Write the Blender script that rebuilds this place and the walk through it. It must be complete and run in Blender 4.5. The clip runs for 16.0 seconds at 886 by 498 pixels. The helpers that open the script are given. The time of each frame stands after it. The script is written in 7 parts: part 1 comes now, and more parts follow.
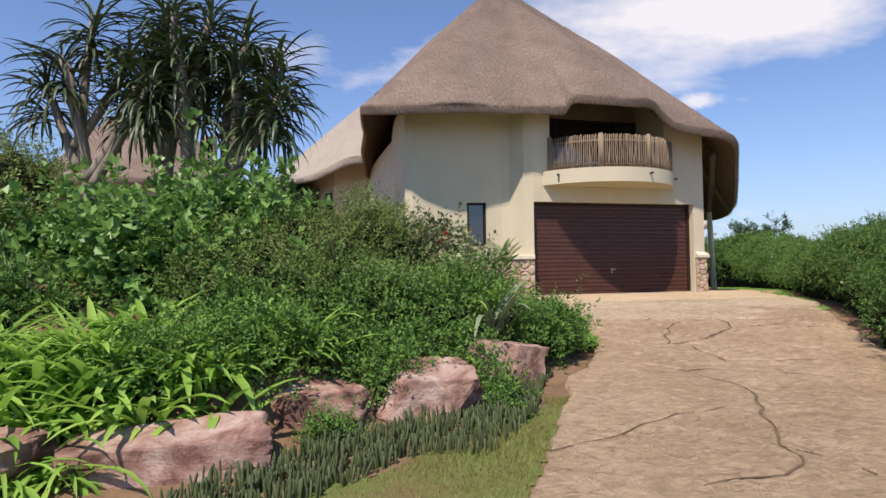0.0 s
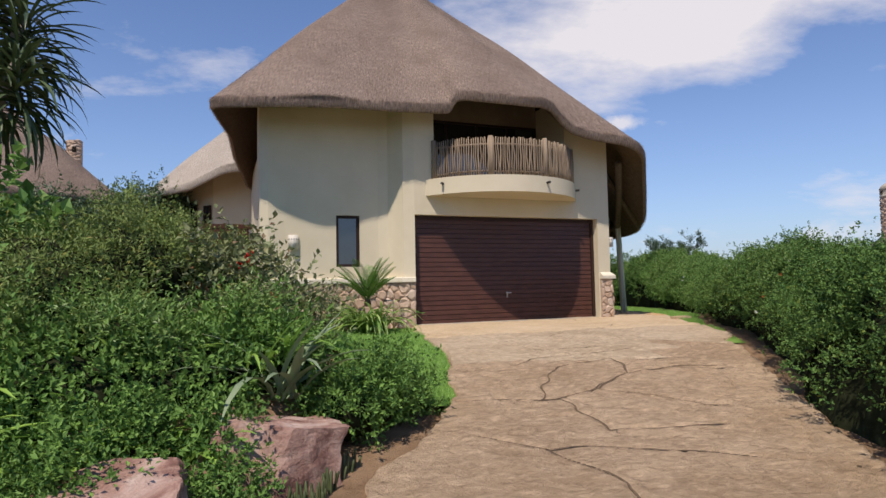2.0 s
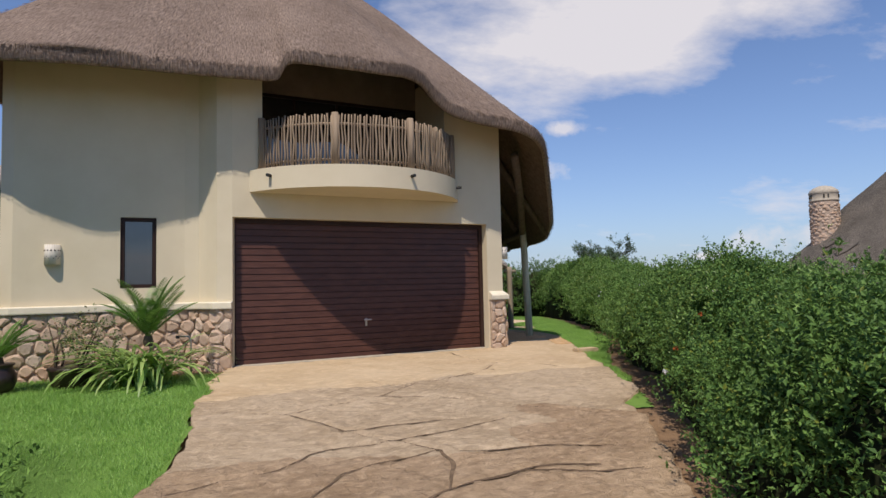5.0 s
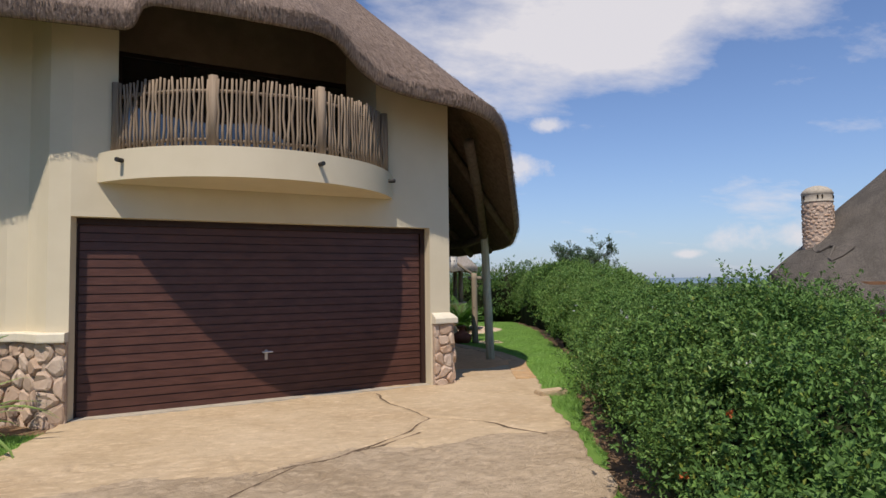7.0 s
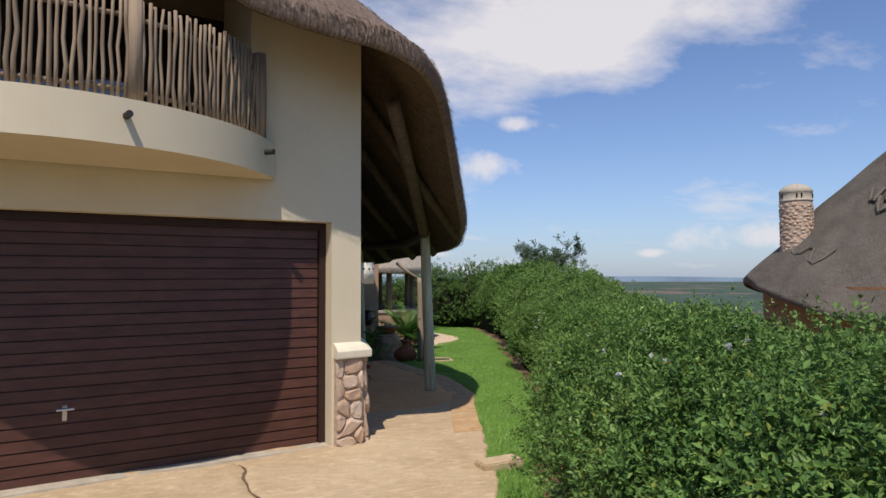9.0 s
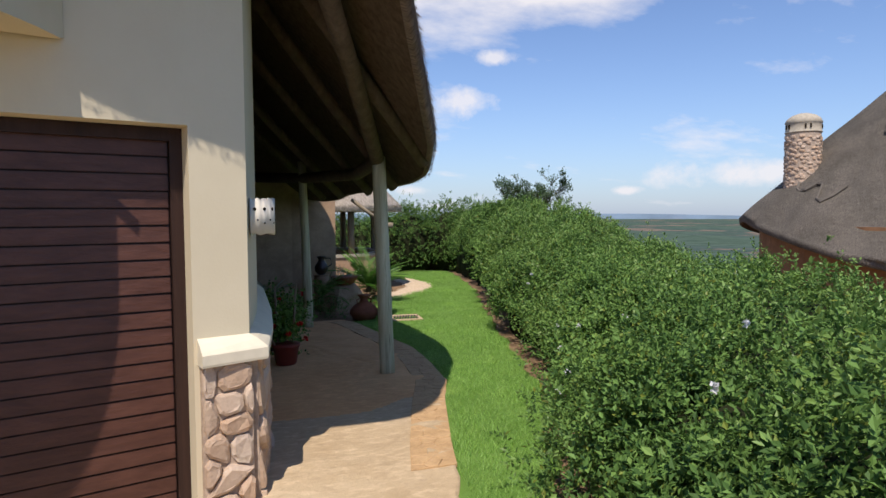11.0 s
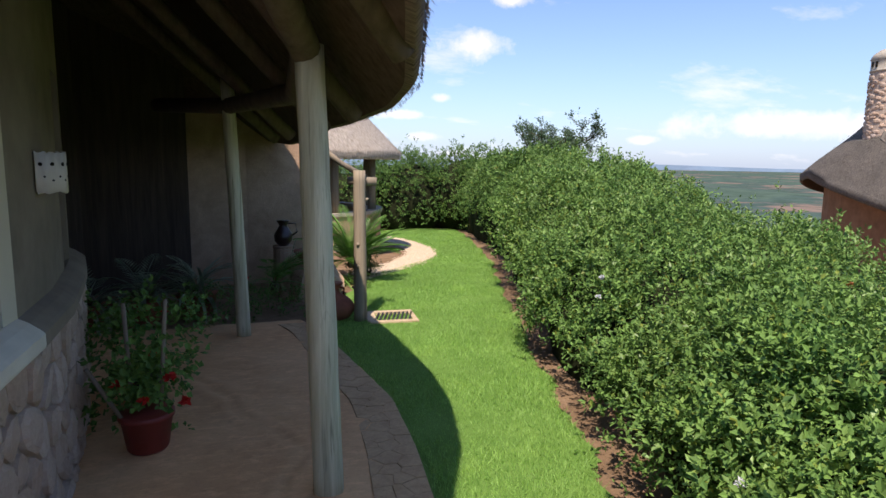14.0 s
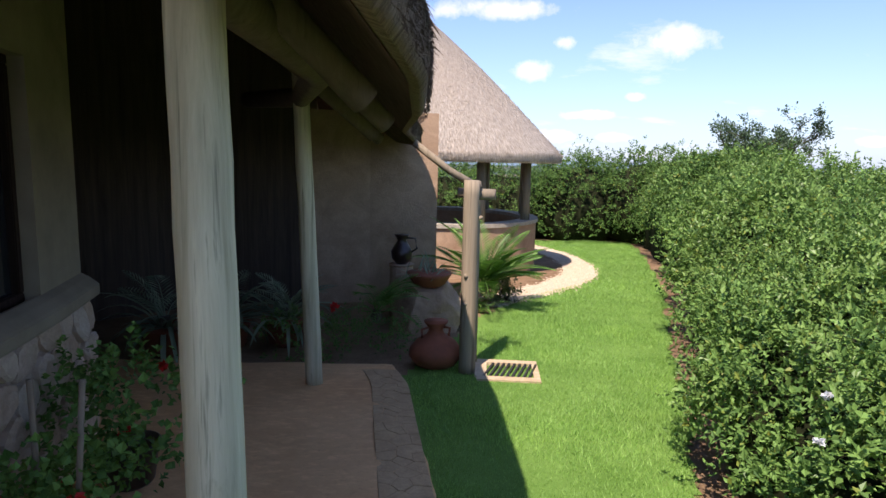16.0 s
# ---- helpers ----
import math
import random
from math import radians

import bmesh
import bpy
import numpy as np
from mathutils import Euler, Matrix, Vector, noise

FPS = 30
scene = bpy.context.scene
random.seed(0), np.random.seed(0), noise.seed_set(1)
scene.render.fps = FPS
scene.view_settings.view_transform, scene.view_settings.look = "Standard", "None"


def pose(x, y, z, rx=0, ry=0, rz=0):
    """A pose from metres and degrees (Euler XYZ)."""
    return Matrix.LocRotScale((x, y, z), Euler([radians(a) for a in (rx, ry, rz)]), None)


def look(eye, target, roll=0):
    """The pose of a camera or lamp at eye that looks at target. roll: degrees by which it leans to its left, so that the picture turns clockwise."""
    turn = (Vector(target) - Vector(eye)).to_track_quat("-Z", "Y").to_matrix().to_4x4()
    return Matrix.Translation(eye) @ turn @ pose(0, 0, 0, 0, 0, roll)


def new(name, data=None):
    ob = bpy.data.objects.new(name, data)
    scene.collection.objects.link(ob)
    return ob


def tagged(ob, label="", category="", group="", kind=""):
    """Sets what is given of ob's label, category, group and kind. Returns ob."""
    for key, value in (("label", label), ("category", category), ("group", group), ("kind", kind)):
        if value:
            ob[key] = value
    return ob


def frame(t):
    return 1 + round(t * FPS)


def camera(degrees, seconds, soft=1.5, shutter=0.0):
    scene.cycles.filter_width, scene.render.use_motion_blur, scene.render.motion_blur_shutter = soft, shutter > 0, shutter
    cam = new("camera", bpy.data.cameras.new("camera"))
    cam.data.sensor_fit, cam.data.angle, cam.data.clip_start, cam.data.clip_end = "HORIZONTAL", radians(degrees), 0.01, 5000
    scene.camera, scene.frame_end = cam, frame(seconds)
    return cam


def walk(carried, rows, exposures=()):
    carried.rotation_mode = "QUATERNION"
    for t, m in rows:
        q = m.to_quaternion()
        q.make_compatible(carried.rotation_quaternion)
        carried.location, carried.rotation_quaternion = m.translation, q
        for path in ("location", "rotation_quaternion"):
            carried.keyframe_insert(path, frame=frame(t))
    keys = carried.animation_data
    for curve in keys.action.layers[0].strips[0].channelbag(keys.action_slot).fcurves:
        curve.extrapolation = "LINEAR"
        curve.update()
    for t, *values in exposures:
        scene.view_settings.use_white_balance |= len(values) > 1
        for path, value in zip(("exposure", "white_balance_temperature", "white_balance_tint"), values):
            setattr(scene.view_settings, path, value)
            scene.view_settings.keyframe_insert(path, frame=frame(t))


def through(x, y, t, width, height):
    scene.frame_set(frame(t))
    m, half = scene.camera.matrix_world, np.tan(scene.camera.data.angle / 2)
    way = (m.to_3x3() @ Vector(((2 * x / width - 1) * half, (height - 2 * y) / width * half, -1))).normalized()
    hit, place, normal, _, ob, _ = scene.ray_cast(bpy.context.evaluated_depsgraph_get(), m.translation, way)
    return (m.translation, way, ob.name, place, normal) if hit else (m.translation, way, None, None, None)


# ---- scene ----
CLOUD_X, CLOUD_Y, CLOUD_AZ, CLOUD_UP = 3.1, 1.7, 28.5, 0.405
# small fair-weather clouds: bearing, height above the horizon, half width, half height, in degrees
PUFFS = [(20.3, 10.2, 3.4, 1.4), (23.2, 14.0, 2.0, 0.7), (8.0, 7.9, 2.3, 0.95), (10.8, 10.3, 1.2, 0.7), (17.1, 5.6, 1.1, 0.5), (15.2, 2.2, 1.8, 0.5),
         (13.6, 4.1, 2.5, 0.45), (10.3, 2.2, 2.4, 0.6), (47.0, 3.2, 9.0, 1.3), (35.0, 2.0, 1.3, 0.4), (4.2, 13.0, 6.0, 1.0)]
cam = camera(71.69, 16.0)
# t, x, y, z, pitch, roll, heading
ROWS = [
    (0, -0.092, -0.254, 0.728, 1.84, 0.75, -0.29),
    (0.5, 0.220, 0.212, 0.789, 2.79, 0.80, -2.99),
    (1, 0.606, 0.783, 0.825, 3.19, 0.97, -4.82),
    (1.5, 0.970, 1.396, 0.843, 3.21, 1.04, -5.73),
    (2, 1.315, 1.944, 0.879, 3.27, 1.10, -6.55),
    (2.5, 1.621, 2.407, 0.941, 3.29, 1.19, -7.28),
    (3, 1.962, 2.912, 0.971, 3.40, 1.27, -8.05),
    (3.5, 2.320, 3.395, 1.023, 3.49, 1.33, -8.68),
    (4, 2.646, 3.832, 1.067, 3.59, 1.33, -9.57),
    (4.5, 3.052, 4.273, 1.135, 3.51, 1.32, -10.83),
    (7, 4.684, 6.938, 1.567, 2.88, 0.66, -13.24),
    (7.5, 4.975, 7.500, 1.644, 2.83, 0.52, -14.15),
    (8, 5.306, 8.138, 1.683, 2.82, 0.45, -15.04),
    (10.5, 6.595, 11.215, 1.838, -0.50, 0.26, -17.88),
    (11, 6.825, 11.899, 1.816, -3.29, 0.22, -18.45),
    (11.5, 7.054, 12.478, 1.801, -5.22, 0.07, -18.61),
    (12, 7.265, 13.136, 1.791, -6.86, -0.19, -18.77),
    (12.5, 7.436, 13.727, 1.803, -7.71, -0.22, -18.45),
    (13, 7.648, 14.344, 1.835, -8.21, -0.45, -18.27),
    (13.5, 7.825, 14.949, 1.846, -8.30, -0.64, -17.96),
    (14, 8.060, 15.461, 1.875, -8.20, -0.80, -17.37),
    (14.5, 8.336, 15.953, 1.870, -8.13, -0.97, -14.89),
    (15, 8.596, 16.403, 1.882, -8.22, -1.15, -9.42),
    (15.5, 8.867, 16.847, 1.892, -8.32, -1.26, -4.88),
    (16, 9.054, 17.206, 1.944, -8.45, -1.42, -0.24),
]
walk(cam, [(t, pose(x, y, z, 90 + p, r, h)) for t, x, y, z, p, r, h in ROWS], exposures=[(0.0, 0.32, 6900, 16), (1.0, 0.22, 6900, 16), (2.2, 0.1, 6900, 16), (8.0, 0.0, 6850, 14), (10.5, 0.20, 6850, 14), (11.5, 0.28, 6850, 14), (12.5, 0.22, 6950, 16), (13.0, 0.42, 6950, 17), (13.5, 0.60, 6950, 18), (14.5, 0.68, 6900, 19), (16.0, 0.86, 6900, 21)])

# ---- light ----
SUN_UP = 59.0
SUN_FROM = Vector((-0.42, -0.90, 0)).normalized()
world = bpy.data.worlds.new("sky")
scene.world = world
world.use_nodes = True
wn, wl = world.node_tree.nodes, world.node_tree.links
wn.clear()
w_out, w_bg, w_sky = wn.new("ShaderNodeOutputWorld"), wn.new("ShaderNodeBackground"), wn.new("ShaderNodeTexSky")
w_sky.sky_type, w_sky.sun_disc = "NISHITA", False
w_sky.sun_elevation, w_sky.sun_rotation = radians(SUN_UP), math.atan2(SUN_FROM.x, SUN_FROM.y)
w_sky.air_density, w_sky.dust_density, w_sky.ozone_density = 1.0, 0.15, 4.0
w_tc, w_sep = wn.new("ShaderNodeTexCoord"), wn.new("ShaderNodeSeparateXYZ")
wl.new(w_tc.outputs["Generated"], w_sep.inputs[0])


def w_math(op, a, b=None, c=None):
    n = wn.new("ShaderNodeMath")
    n.operation = op
    for i, v in enumerate((a, b, c)):
        if v is None:
            continue
        if isinstance(v, (int, float)):
            n.inputs[i].default_value = v
        else:
            wl.new(v, n.inputs[i])
    return n.outputs[0]


# clouds lie on a flat layer far above
w_h = w_math("MAXIMUM", w_sep.outputs[2], 0.0)
w_h = w_math("ADD", w_h, 0.22)
w_comb = wn.new("ShaderNodeCombineXYZ")
wl.new(w_math("DIVIDE", w_sep.outputs[0], w_h), w_comb.inputs[0])
wl.new(w_math("DIVIDE", w_sep.outputs[1], w_h), w_comb.inputs[1])
w_map = wn.new("ShaderNodeMapping")
w_map.inputs["Location"].default_value = (CLOUD_X, CLOUD_Y, 0.0)
w_map.inputs["Scale"].default_value = (0.85, 1.15, 1.0)
wl.new(w_comb.outputs[0], w_map.inputs["Vector"])
w_n1 = wn.new("ShaderNodeTexNoise")
w_n1.inputs["Scale"].default_value, w_n1.inputs["Detail"].default_value, w_n1.inputs["Roughness"].default_value = 1.5, 10.0, 0.62
wl.new(w_map.outputs[0], w_n1.inputs["Vector"])
# one broad cloud bank stands before the walker
az = radians(CLOUD_AZ)
w_side = w_math("SUBTRACT", w_math("MULTIPLY", w_sep.outputs[0], math.cos(az)), w_math("MULTIPLY", w_sep.outputs[1], math.sin(az)))
w_front = w_math("ADD", w_math("MULTIPLY", w_sep.outputs[0], math.sin(az)), w_math("MULTIPLY", w_sep.outputs[1], math.cos(az)))
w_du = w_math("DIVIDE", w_side, 0.31)
w_dv = w_math("DIVIDE", w_math("SUBTRACT", w_sep.outputs[2], CLOUD_UP), 0.105)
w_d2 = w_math("ADD", w_math("MULTIPLY", w_du, w_du), w_math("MULTIPLY", w_dv, w_dv))
w_bank = w_math("MULTIPLY", w_math("POWER", 2.718, w_math("MULTIPLY", w_d2, -1.0)), w_math("GREATER_THAN", w_front, 0.0))
w_sum = w_math("ADD", w_n1.outputs[0], w_math("MULTIPLY", w_bank, 0.33))
w_r = wn.new("ShaderNodeValToRGB")
w_r.color_ramp.elements[0].position, w_r.color_ramp.elements[1].position = 0.565, 0.80
wl.new(w_sum, w_r.inputs[0])
w_n2 = wn.new("ShaderNodeTexNoise")
w_n2.inputs["Scale"].default_value, w_n2.inputs["Detail"].default_value, w_n2.inputs["Roughness"].default_value = 17.0, 8.0, 0.66
wl.new(w_tc.outputs["Generated"], w_n2.inputs["Vector"])
w_puff = None
for p_az, p_up, p_w, p_h in PUFFS:
    a = radians(p_az)
    q_side = w_math("SUBTRACT", w_math("MULTIPLY", w_sep.outputs[0], math.cos(a)), w_math("MULTIPLY", w_sep.outputs[1], math.sin(a)))
    q_u = w_math("DIVIDE", q_side, math.sin(radians(p_w)))
    q_v = w_math("DIVIDE", w_math("SUBTRACT", w_sep.outputs[2], math.sin(radians(p_up))), math.sin(radians(p_h)))
    q = w_math("POWER", 2.718, w_math("MULTIPLY", w_math("ADD", w_math("MULTIPLY", q_u, q_u), w_math("MULTIPLY", q_v, q_v)), -0.8))
    w_puff = q if w_puff is None else w_math("MAXIMUM", w_puff, q)
w_puff = w_math("MULTIPLY", w_puff, w_math("GREATER_THAN", w_sep.outputs[1], 0.2))
w_pr = wn.new("ShaderNodeValToRGB")
w_pr.color_ramp.elements[0].position, w_pr.color_ramp.elements[1].position = 0.34, 0.80
wl.new(w_math("ADD", w_math("MULTIPLY", w_puff, 0.85), w_math("MULTIPLY", w_math("SUBTRACT", w_n2.outputs[0], 0.5), 1.5)), w_pr.inputs[0])
w_mask = w_math("MULTIPLY", w_math("MAXIMUM", w_r.outputs[0], w_math("MULTIPLY", w_pr.outputs[0], 0.85)), 0.93)
w_tint = wn.new("ShaderNodeMix")
w_tint.data_type, w_tint.blend_type = "RGBA", "MULTIPLY"
w_tint.inputs[0].default_value = 1.0
wl.new(w_sky.outputs[0], w_tint.inputs[6])
w_tint.inputs[7].default_value = (0.88, 0.97, 1.14, 1)
w_mix = wn.new("ShaderNodeMix")
w_mix.data_type = "RGBA"
# pale blue haze low over the horizon
w_haze = wn.new("ShaderNodeMix")
w_haze.data_type = "RGBA"
wl.new(w_math("MULTIPLY", w_math("POWER", 2.718, w_math("MULTIPLY", w_math("MAXIMUM", w_sep.outputs[2], 0.0), -9.0)), 0.75), w_haze.inputs[0])
wl.new(w_tint.outputs[2], w_haze.inputs[6])
w_haze.inputs[7].default_value = (2.3, 3.2, 4.75, 1)
wl.new(w_mask, w_mix.inputs[0])
wl.new(w_haze.outputs[2], w_mix.inputs[6])
w_mix.inputs[7].default_value = (6.4, 6.5, 6.9, 1)
wl.new(w_mix.outputs[2], w_bg.inputs[0])
w_bg.inputs[1].default_value = 0.116
wl.new(w_bg.outputs[0], w_out.inputs[0])

sun_data = bpy.data.lights.new("sun", "SUN")
sun_data.energy, sun_data.angle, sun_data.color = 4.0, radians(0.53), (1.0, 0.95, 0.87)
sun = new("sun", sun_data)
sun.matrix_world = look(SUN_FROM * math.cos(radians(SUN_UP)) * 50 + Vector((0, 0, 50 * math.sin(radians(SUN_UP)))), (0, 0, 0))

# ---- materials ----
class Mat:
    """A node material in the making."""

    def __init__(self, name, rough=0.8, spec=0.3, metal=0.0):
        self.m = bpy.data.materials.new(name)
        self.m.use_nodes = True
        self.t = self.m.node_tree
        self.t.nodes.clear()
        self.out = self.t.nodes.new("ShaderNodeOutputMaterial")
        self.b = self.t.nodes.new("ShaderNodeBsdfPrincipled")
        self.b.inputs["Roughness"].default_value = rough
        self.b.inputs["Specular IOR Level"].default_value = spec
        self.b.inputs["Metallic"].default_value = metal
        self.link(self.b.outputs[0], self.out.inputs[0])
        self.tc = self.t.nodes.new("ShaderNodeTexCoord")

    def link(self, a, b):
        self.t.links.new(a, b)

    def vec(self, scale=(1, 1, 1), src="Object", rot=(0, 0, 0)):
        n = self.t.nodes.new("ShaderNodeMapping")
        n.inputs["Scale"].default_value = scale
        n.inputs["Rotation"].default_value = rot
        self.link(self.tc.outputs[src], n.inputs[0])
        return n.outputs[0]

    def noise(self, scale, detail=4, rough=0.55, vec=None, dist=0.0):
        n = self.t.nodes.new("ShaderNodeTexNoise")
        n.inputs["Scale"].default_value, n.inputs["Detail"].default_value = scale, detail
        n.inputs["Roughness"].default_value, n.inputs["Distortion"].default_value = rough, dist
        self.link(vec if vec is not None else self.tc.outputs["Object"], n.inputs["Vector"])
        return n.outputs[0]

    def ramp(self, fac, stops):
        n = self.t.nodes.new("ShaderNodeValToRGB")
        e = n.color_ramp.elements
        while len(e) < len(stops):
            e.new(0.5)
        for k, (p, c) in zip(e, stops):
            k.position, k.color = p, (*c, 1) if len(c) == 3 else c
        self.link(fac, n.inputs[0])
        return n.outputs[0]

    def mix(self, fac, a, b, kind="MIX"):
        n = self.t.nodes.new("ShaderNodeMix")
        n.data_type, n.blend_type = "RGBA", kind
        for i, v in ((0, fac), (6, a), (7, b)):
            if isinstance(v, (int, float)):
                n.inputs[i].default_value = v
            elif isinstance(v, tuple):
                n.inputs[i].default_value = (*v, 1)
            else:
                self.link(v, n.inputs[i])
        return n.outputs[2]

    def color(self, c):
        if isinstance(c, tuple):
            self.b.inputs["Base Color"].default_value = (*c, 1)
        else:
            self.link(c, self.b.inputs["Base Color"])
        return self

    def bump(self, h, strength=0.3, dist=0.01):
        n = self.t.nodes.new("ShaderNodeBump")
        n.inputs["Strength"].default_value, n.inputs["Distance"].default_value = strength, dist
        self.link(h, n.inputs["Height"])
        self.link(n.outputs[0], self.b.inputs["Normal"])
        return self

    def island(self):
        return self.t.nodes.new("ShaderNodeNewGeometry").outputs["Random Per Island"]

    def each(self):
        return self.t.nodes.new("ShaderNodeObjectInfo").outputs["Random"]

    def glow_through(self, col, amount):
        """Light that comes through a thin leaf."""
        tr = self.t.nodes.new("ShaderNodeBsdfTranslucent")
        self.link(col, tr.inputs[0])
        mx = self.t.nodes.new("ShaderNodeMixShader")
        mx.inputs[0].default_value = amount
        self.link(self.b.outputs[0], mx.inputs[1])
        self.link(tr.outputs[0], mx.inputs[2])
        self.link(mx.outputs[0], self.out.inputs[0])
        return self


def plaster():
    k = Mat("cream_plaster", 0.9, 0.15)
    c = k.ramp(k.noise(1.3, 6, 0.6), [(0.3, (0.61, 0.53, 0.375)), (0.7, (0.67, 0.59, 0.43))])
    streak = k.noise(1.0, 5, 0.6, k.vec((1.7, 1.7, 0.3)))
    c = k.mix(k.ramp(streak, [(0.55, (0, 0, 0)), (0.85, (0.2, 0.2, 0.2))]), c, (0.46, 0.385, 0.26))
    return k.color(c).bump(k.noise(60, 5, 0.6), 0.12, 0.01).m


def thatch(name, dark, light, moss=None, wear=0.5):
    k = Mat(name, 0.95, 0.1)
    uv = k.vec((1, 1, 1), "UV")
    fine = k.noise(1.0, 6, 0.7, k.vec((55, 7, 1), "UV"))
    mid = k.noise(1.0, 4, 0.6, k.vec((9, 3.0, 1), "UV"))
    big = k.noise(0.7, 4, 0.6, uv)
    c = k.ramp(fine, [(0.36, tuple(v * 0.75 for v in dark)), (0.66, light)])
    c = k.mix(k.ramp(mid, [(0.35, (0, 0, 0)), (0.7, (wear, wear, wear))]), c, tuple(v * 0.55 for v in light))
    c = k.mix(k.ramp(big, [(0.4, (0, 0, 0)), (0.7, (0.5, 0.5, 0.5))]), c, moss or tuple(v * 1.15 for v in dark))
    h = k.mix(0.5, fine, mid)
    return k.color(c).bump(h, 1.0, 0.09).m


def leaf(name, dark, light, rough=0.5, through=0.25, spec=0.35, yellow=None):
    k = Mat(name, rough, spec)
    r = k.island()
    dark, light = tuple(v * 1.45 for v in dark), tuple(v * 1.45 for v in light)
    c = k.ramp(r, [(0.0, dark), (0.55, tuple((a + b) / 2 for a, b in zip(dark, light))), (1.0, light)])
    if yellow:
        c = k.mix(k.ramp(r, [(0.955, (0, 0, 0)), (0.97, (1, 1, 1))]), c, yellow)
    patch = k.noise(2.6, 4, 0.6)
    c = k.mix(k.ramp(patch, [(0.52, (0, 0, 0)), (0.68, (0.35, 0.35, 0.35))]), c, tuple(v * s for v, s in zip(light, (1.15, 1.08, 0.9))))
    big = k.noise(0.9, 3, 0.5)
    c = k.mix(k.ramp(big, [(0.35, (0, 0, 0)), (0.7, (0.4, 0.4, 0.4))]), c, tuple(v * 0.55 for v in light))
    k.color(c)
    return k.glow_through(c, through).m


def stone(name, stops, scale=6.0, each=True, bump=0.5):
    k = Mat(name, 0.85, 0.25)
    c = k.ramp(k.noise(scale, 7, 0.65, dist=0.6), stops)
    if each:
        c = k.mix(0.55, c, k.ramp(k.each(), [(0.0, (0.42, 0.28, 0.20)), (0.35, (0.56, 0.44, 0.34)), (0.7, (0.48, 0.31, 0.20)), (1.0, (0.62, 0.54, 0.45))]))
    grain = k.noise(40, 6, 0.7)
    c = k.mix(0.25, c, k.ramp(grain, [(0.3, (0.12, 0.09, 0.07)), (0.7, (0.6, 0.52, 0.44))]), "OVERLAY")
    return k.color(c).bump(k.mix(0.5, k.noise(9, 8, 0.7), grain), bump, 0.03).m


def wood(name, dark, light, along=2, rough=0.75, crack=0.4, spec=0.2):
    k = Mat(name, rough, spec)
    s = [14, 14, 14]
    s[along] = 0.8
    g = k.noise(1.0, 7, 0.65, k.vec(tuple(s)), 0.4)
    c = k.ramp(g, [(0.3, dark), (0.68, light)])
    s2 = [42, 42, 42]
    s2[along] = 1.0
    f = k.noise(1.0, 4, 0.6, k.vec(tuple(s2)))
    c = k.mix(k.ramp(f, [(0.28, (crack, crack, crack)), (0.42, (0, 0, 0))]), c, tuple(v * 0.3 for v in dark))
    knots = k.noise(1.0, 5, 0.7, k.vec(tuple(5.5 if i != along else 1.6 for i in range(3))), 1.2)
    c = k.mix(k.ramp(knots, [(0.62, (0, 0, 0)), (0.72, (crack * 0.5,) * 3)]), c, tuple(v * 0.5 for v in dark))
    c = k.mix(0.25, c, k.ramp(k.each(), [(0.0, dark), (1.0, light)]))
    return k.color(c).bump(k.mix(0.5, g, f), 0.6, 0.012).m


def plain(name, c, rough=0.6, spec=0.3, metal=0.0, vary=0.12, scale=8):
    k = Mat(name, rough, spec, metal)
    n = k.noise(scale, 5, 0.6)
    return k.color(k.ramp(n, [(0.3, tuple(v * (1 - vary) for v in c)), (0.7, tuple(min(1, v * (1 + vary)) for v in c))])).bump(k.noise(scale * 6, 4), 0.1, 0.005).m


def paving(name, a, b, stain, rough=0.9):
    k = Mat(name, 0.88, 0.2)
    c = k.ramp(k.noise(1.1, 6, 0.62, dist=0.4), [(0.3, a), (0.7, b)])
    c = k.mix(k.ramp(k.noise(0.45, 5, 0.6), [(0.45, (0, 0, 0)), (0.7, (0.55, 0.55, 0.55))]), c, stain)
    c = k.mix(k.ramp(k.noise(7, 6, 0.7, k.vec((1.0, 2.4, 1))), [(0.5, (0, 0, 0)), (0.68, (0.55, 0.55, 0.55))]), c, tuple(v * 1.3 for v in b))
    c = k.mix(k.ramp(k.noise(22, 5, 0.7), [(0.55, (0, 0, 0)), (0.75, (0.35, 0.35, 0.35))]), c, tuple(v * 0.5 for v in a))
    lump = k.noise(8.5, 9, 0.68, k.vec((1, 1.5, 1)), 0.8)
    c = k.mix(k.ramp(lump, [(0.30, (0.8 * rough,) * 3), (0.50, (0, 0, 0))]), c, tuple(v * 0.52 for v in a))
    c = k.mix(k.ramp(lump, [(0.55, (0, 0, 0)), (0.75, (0.65 * rough,) * 3)]), c, tuple(v * 1.28 for v in b))
    return k.color(c).bump(k.mix(0.35, lump, k.noise(45, 5, 0.7)), rough, 0.09).m


def soil():
    k = Mat("red_soil", 0.95, 0.1)
    c = k.ramp(k.noise(2.5, 8, 0.7), [(0.3, (0.18, 0.11, 0.062)), (0.7, (0.34, 0.225, 0.135))])
    return k.color(c).bump(k.noise(30, 7, 0.7), 0.8, 0.04).m


def turf(name, a, b):
    k = Mat(name, 0.9, 0.1)
    c = k.ramp(k.noise(1.6, 6, 0.65), [(0.3, a), (0.7, b)])
    return k.color(c).bump(k.noise(80, 5, 0.7), 0.6, 0.03).m


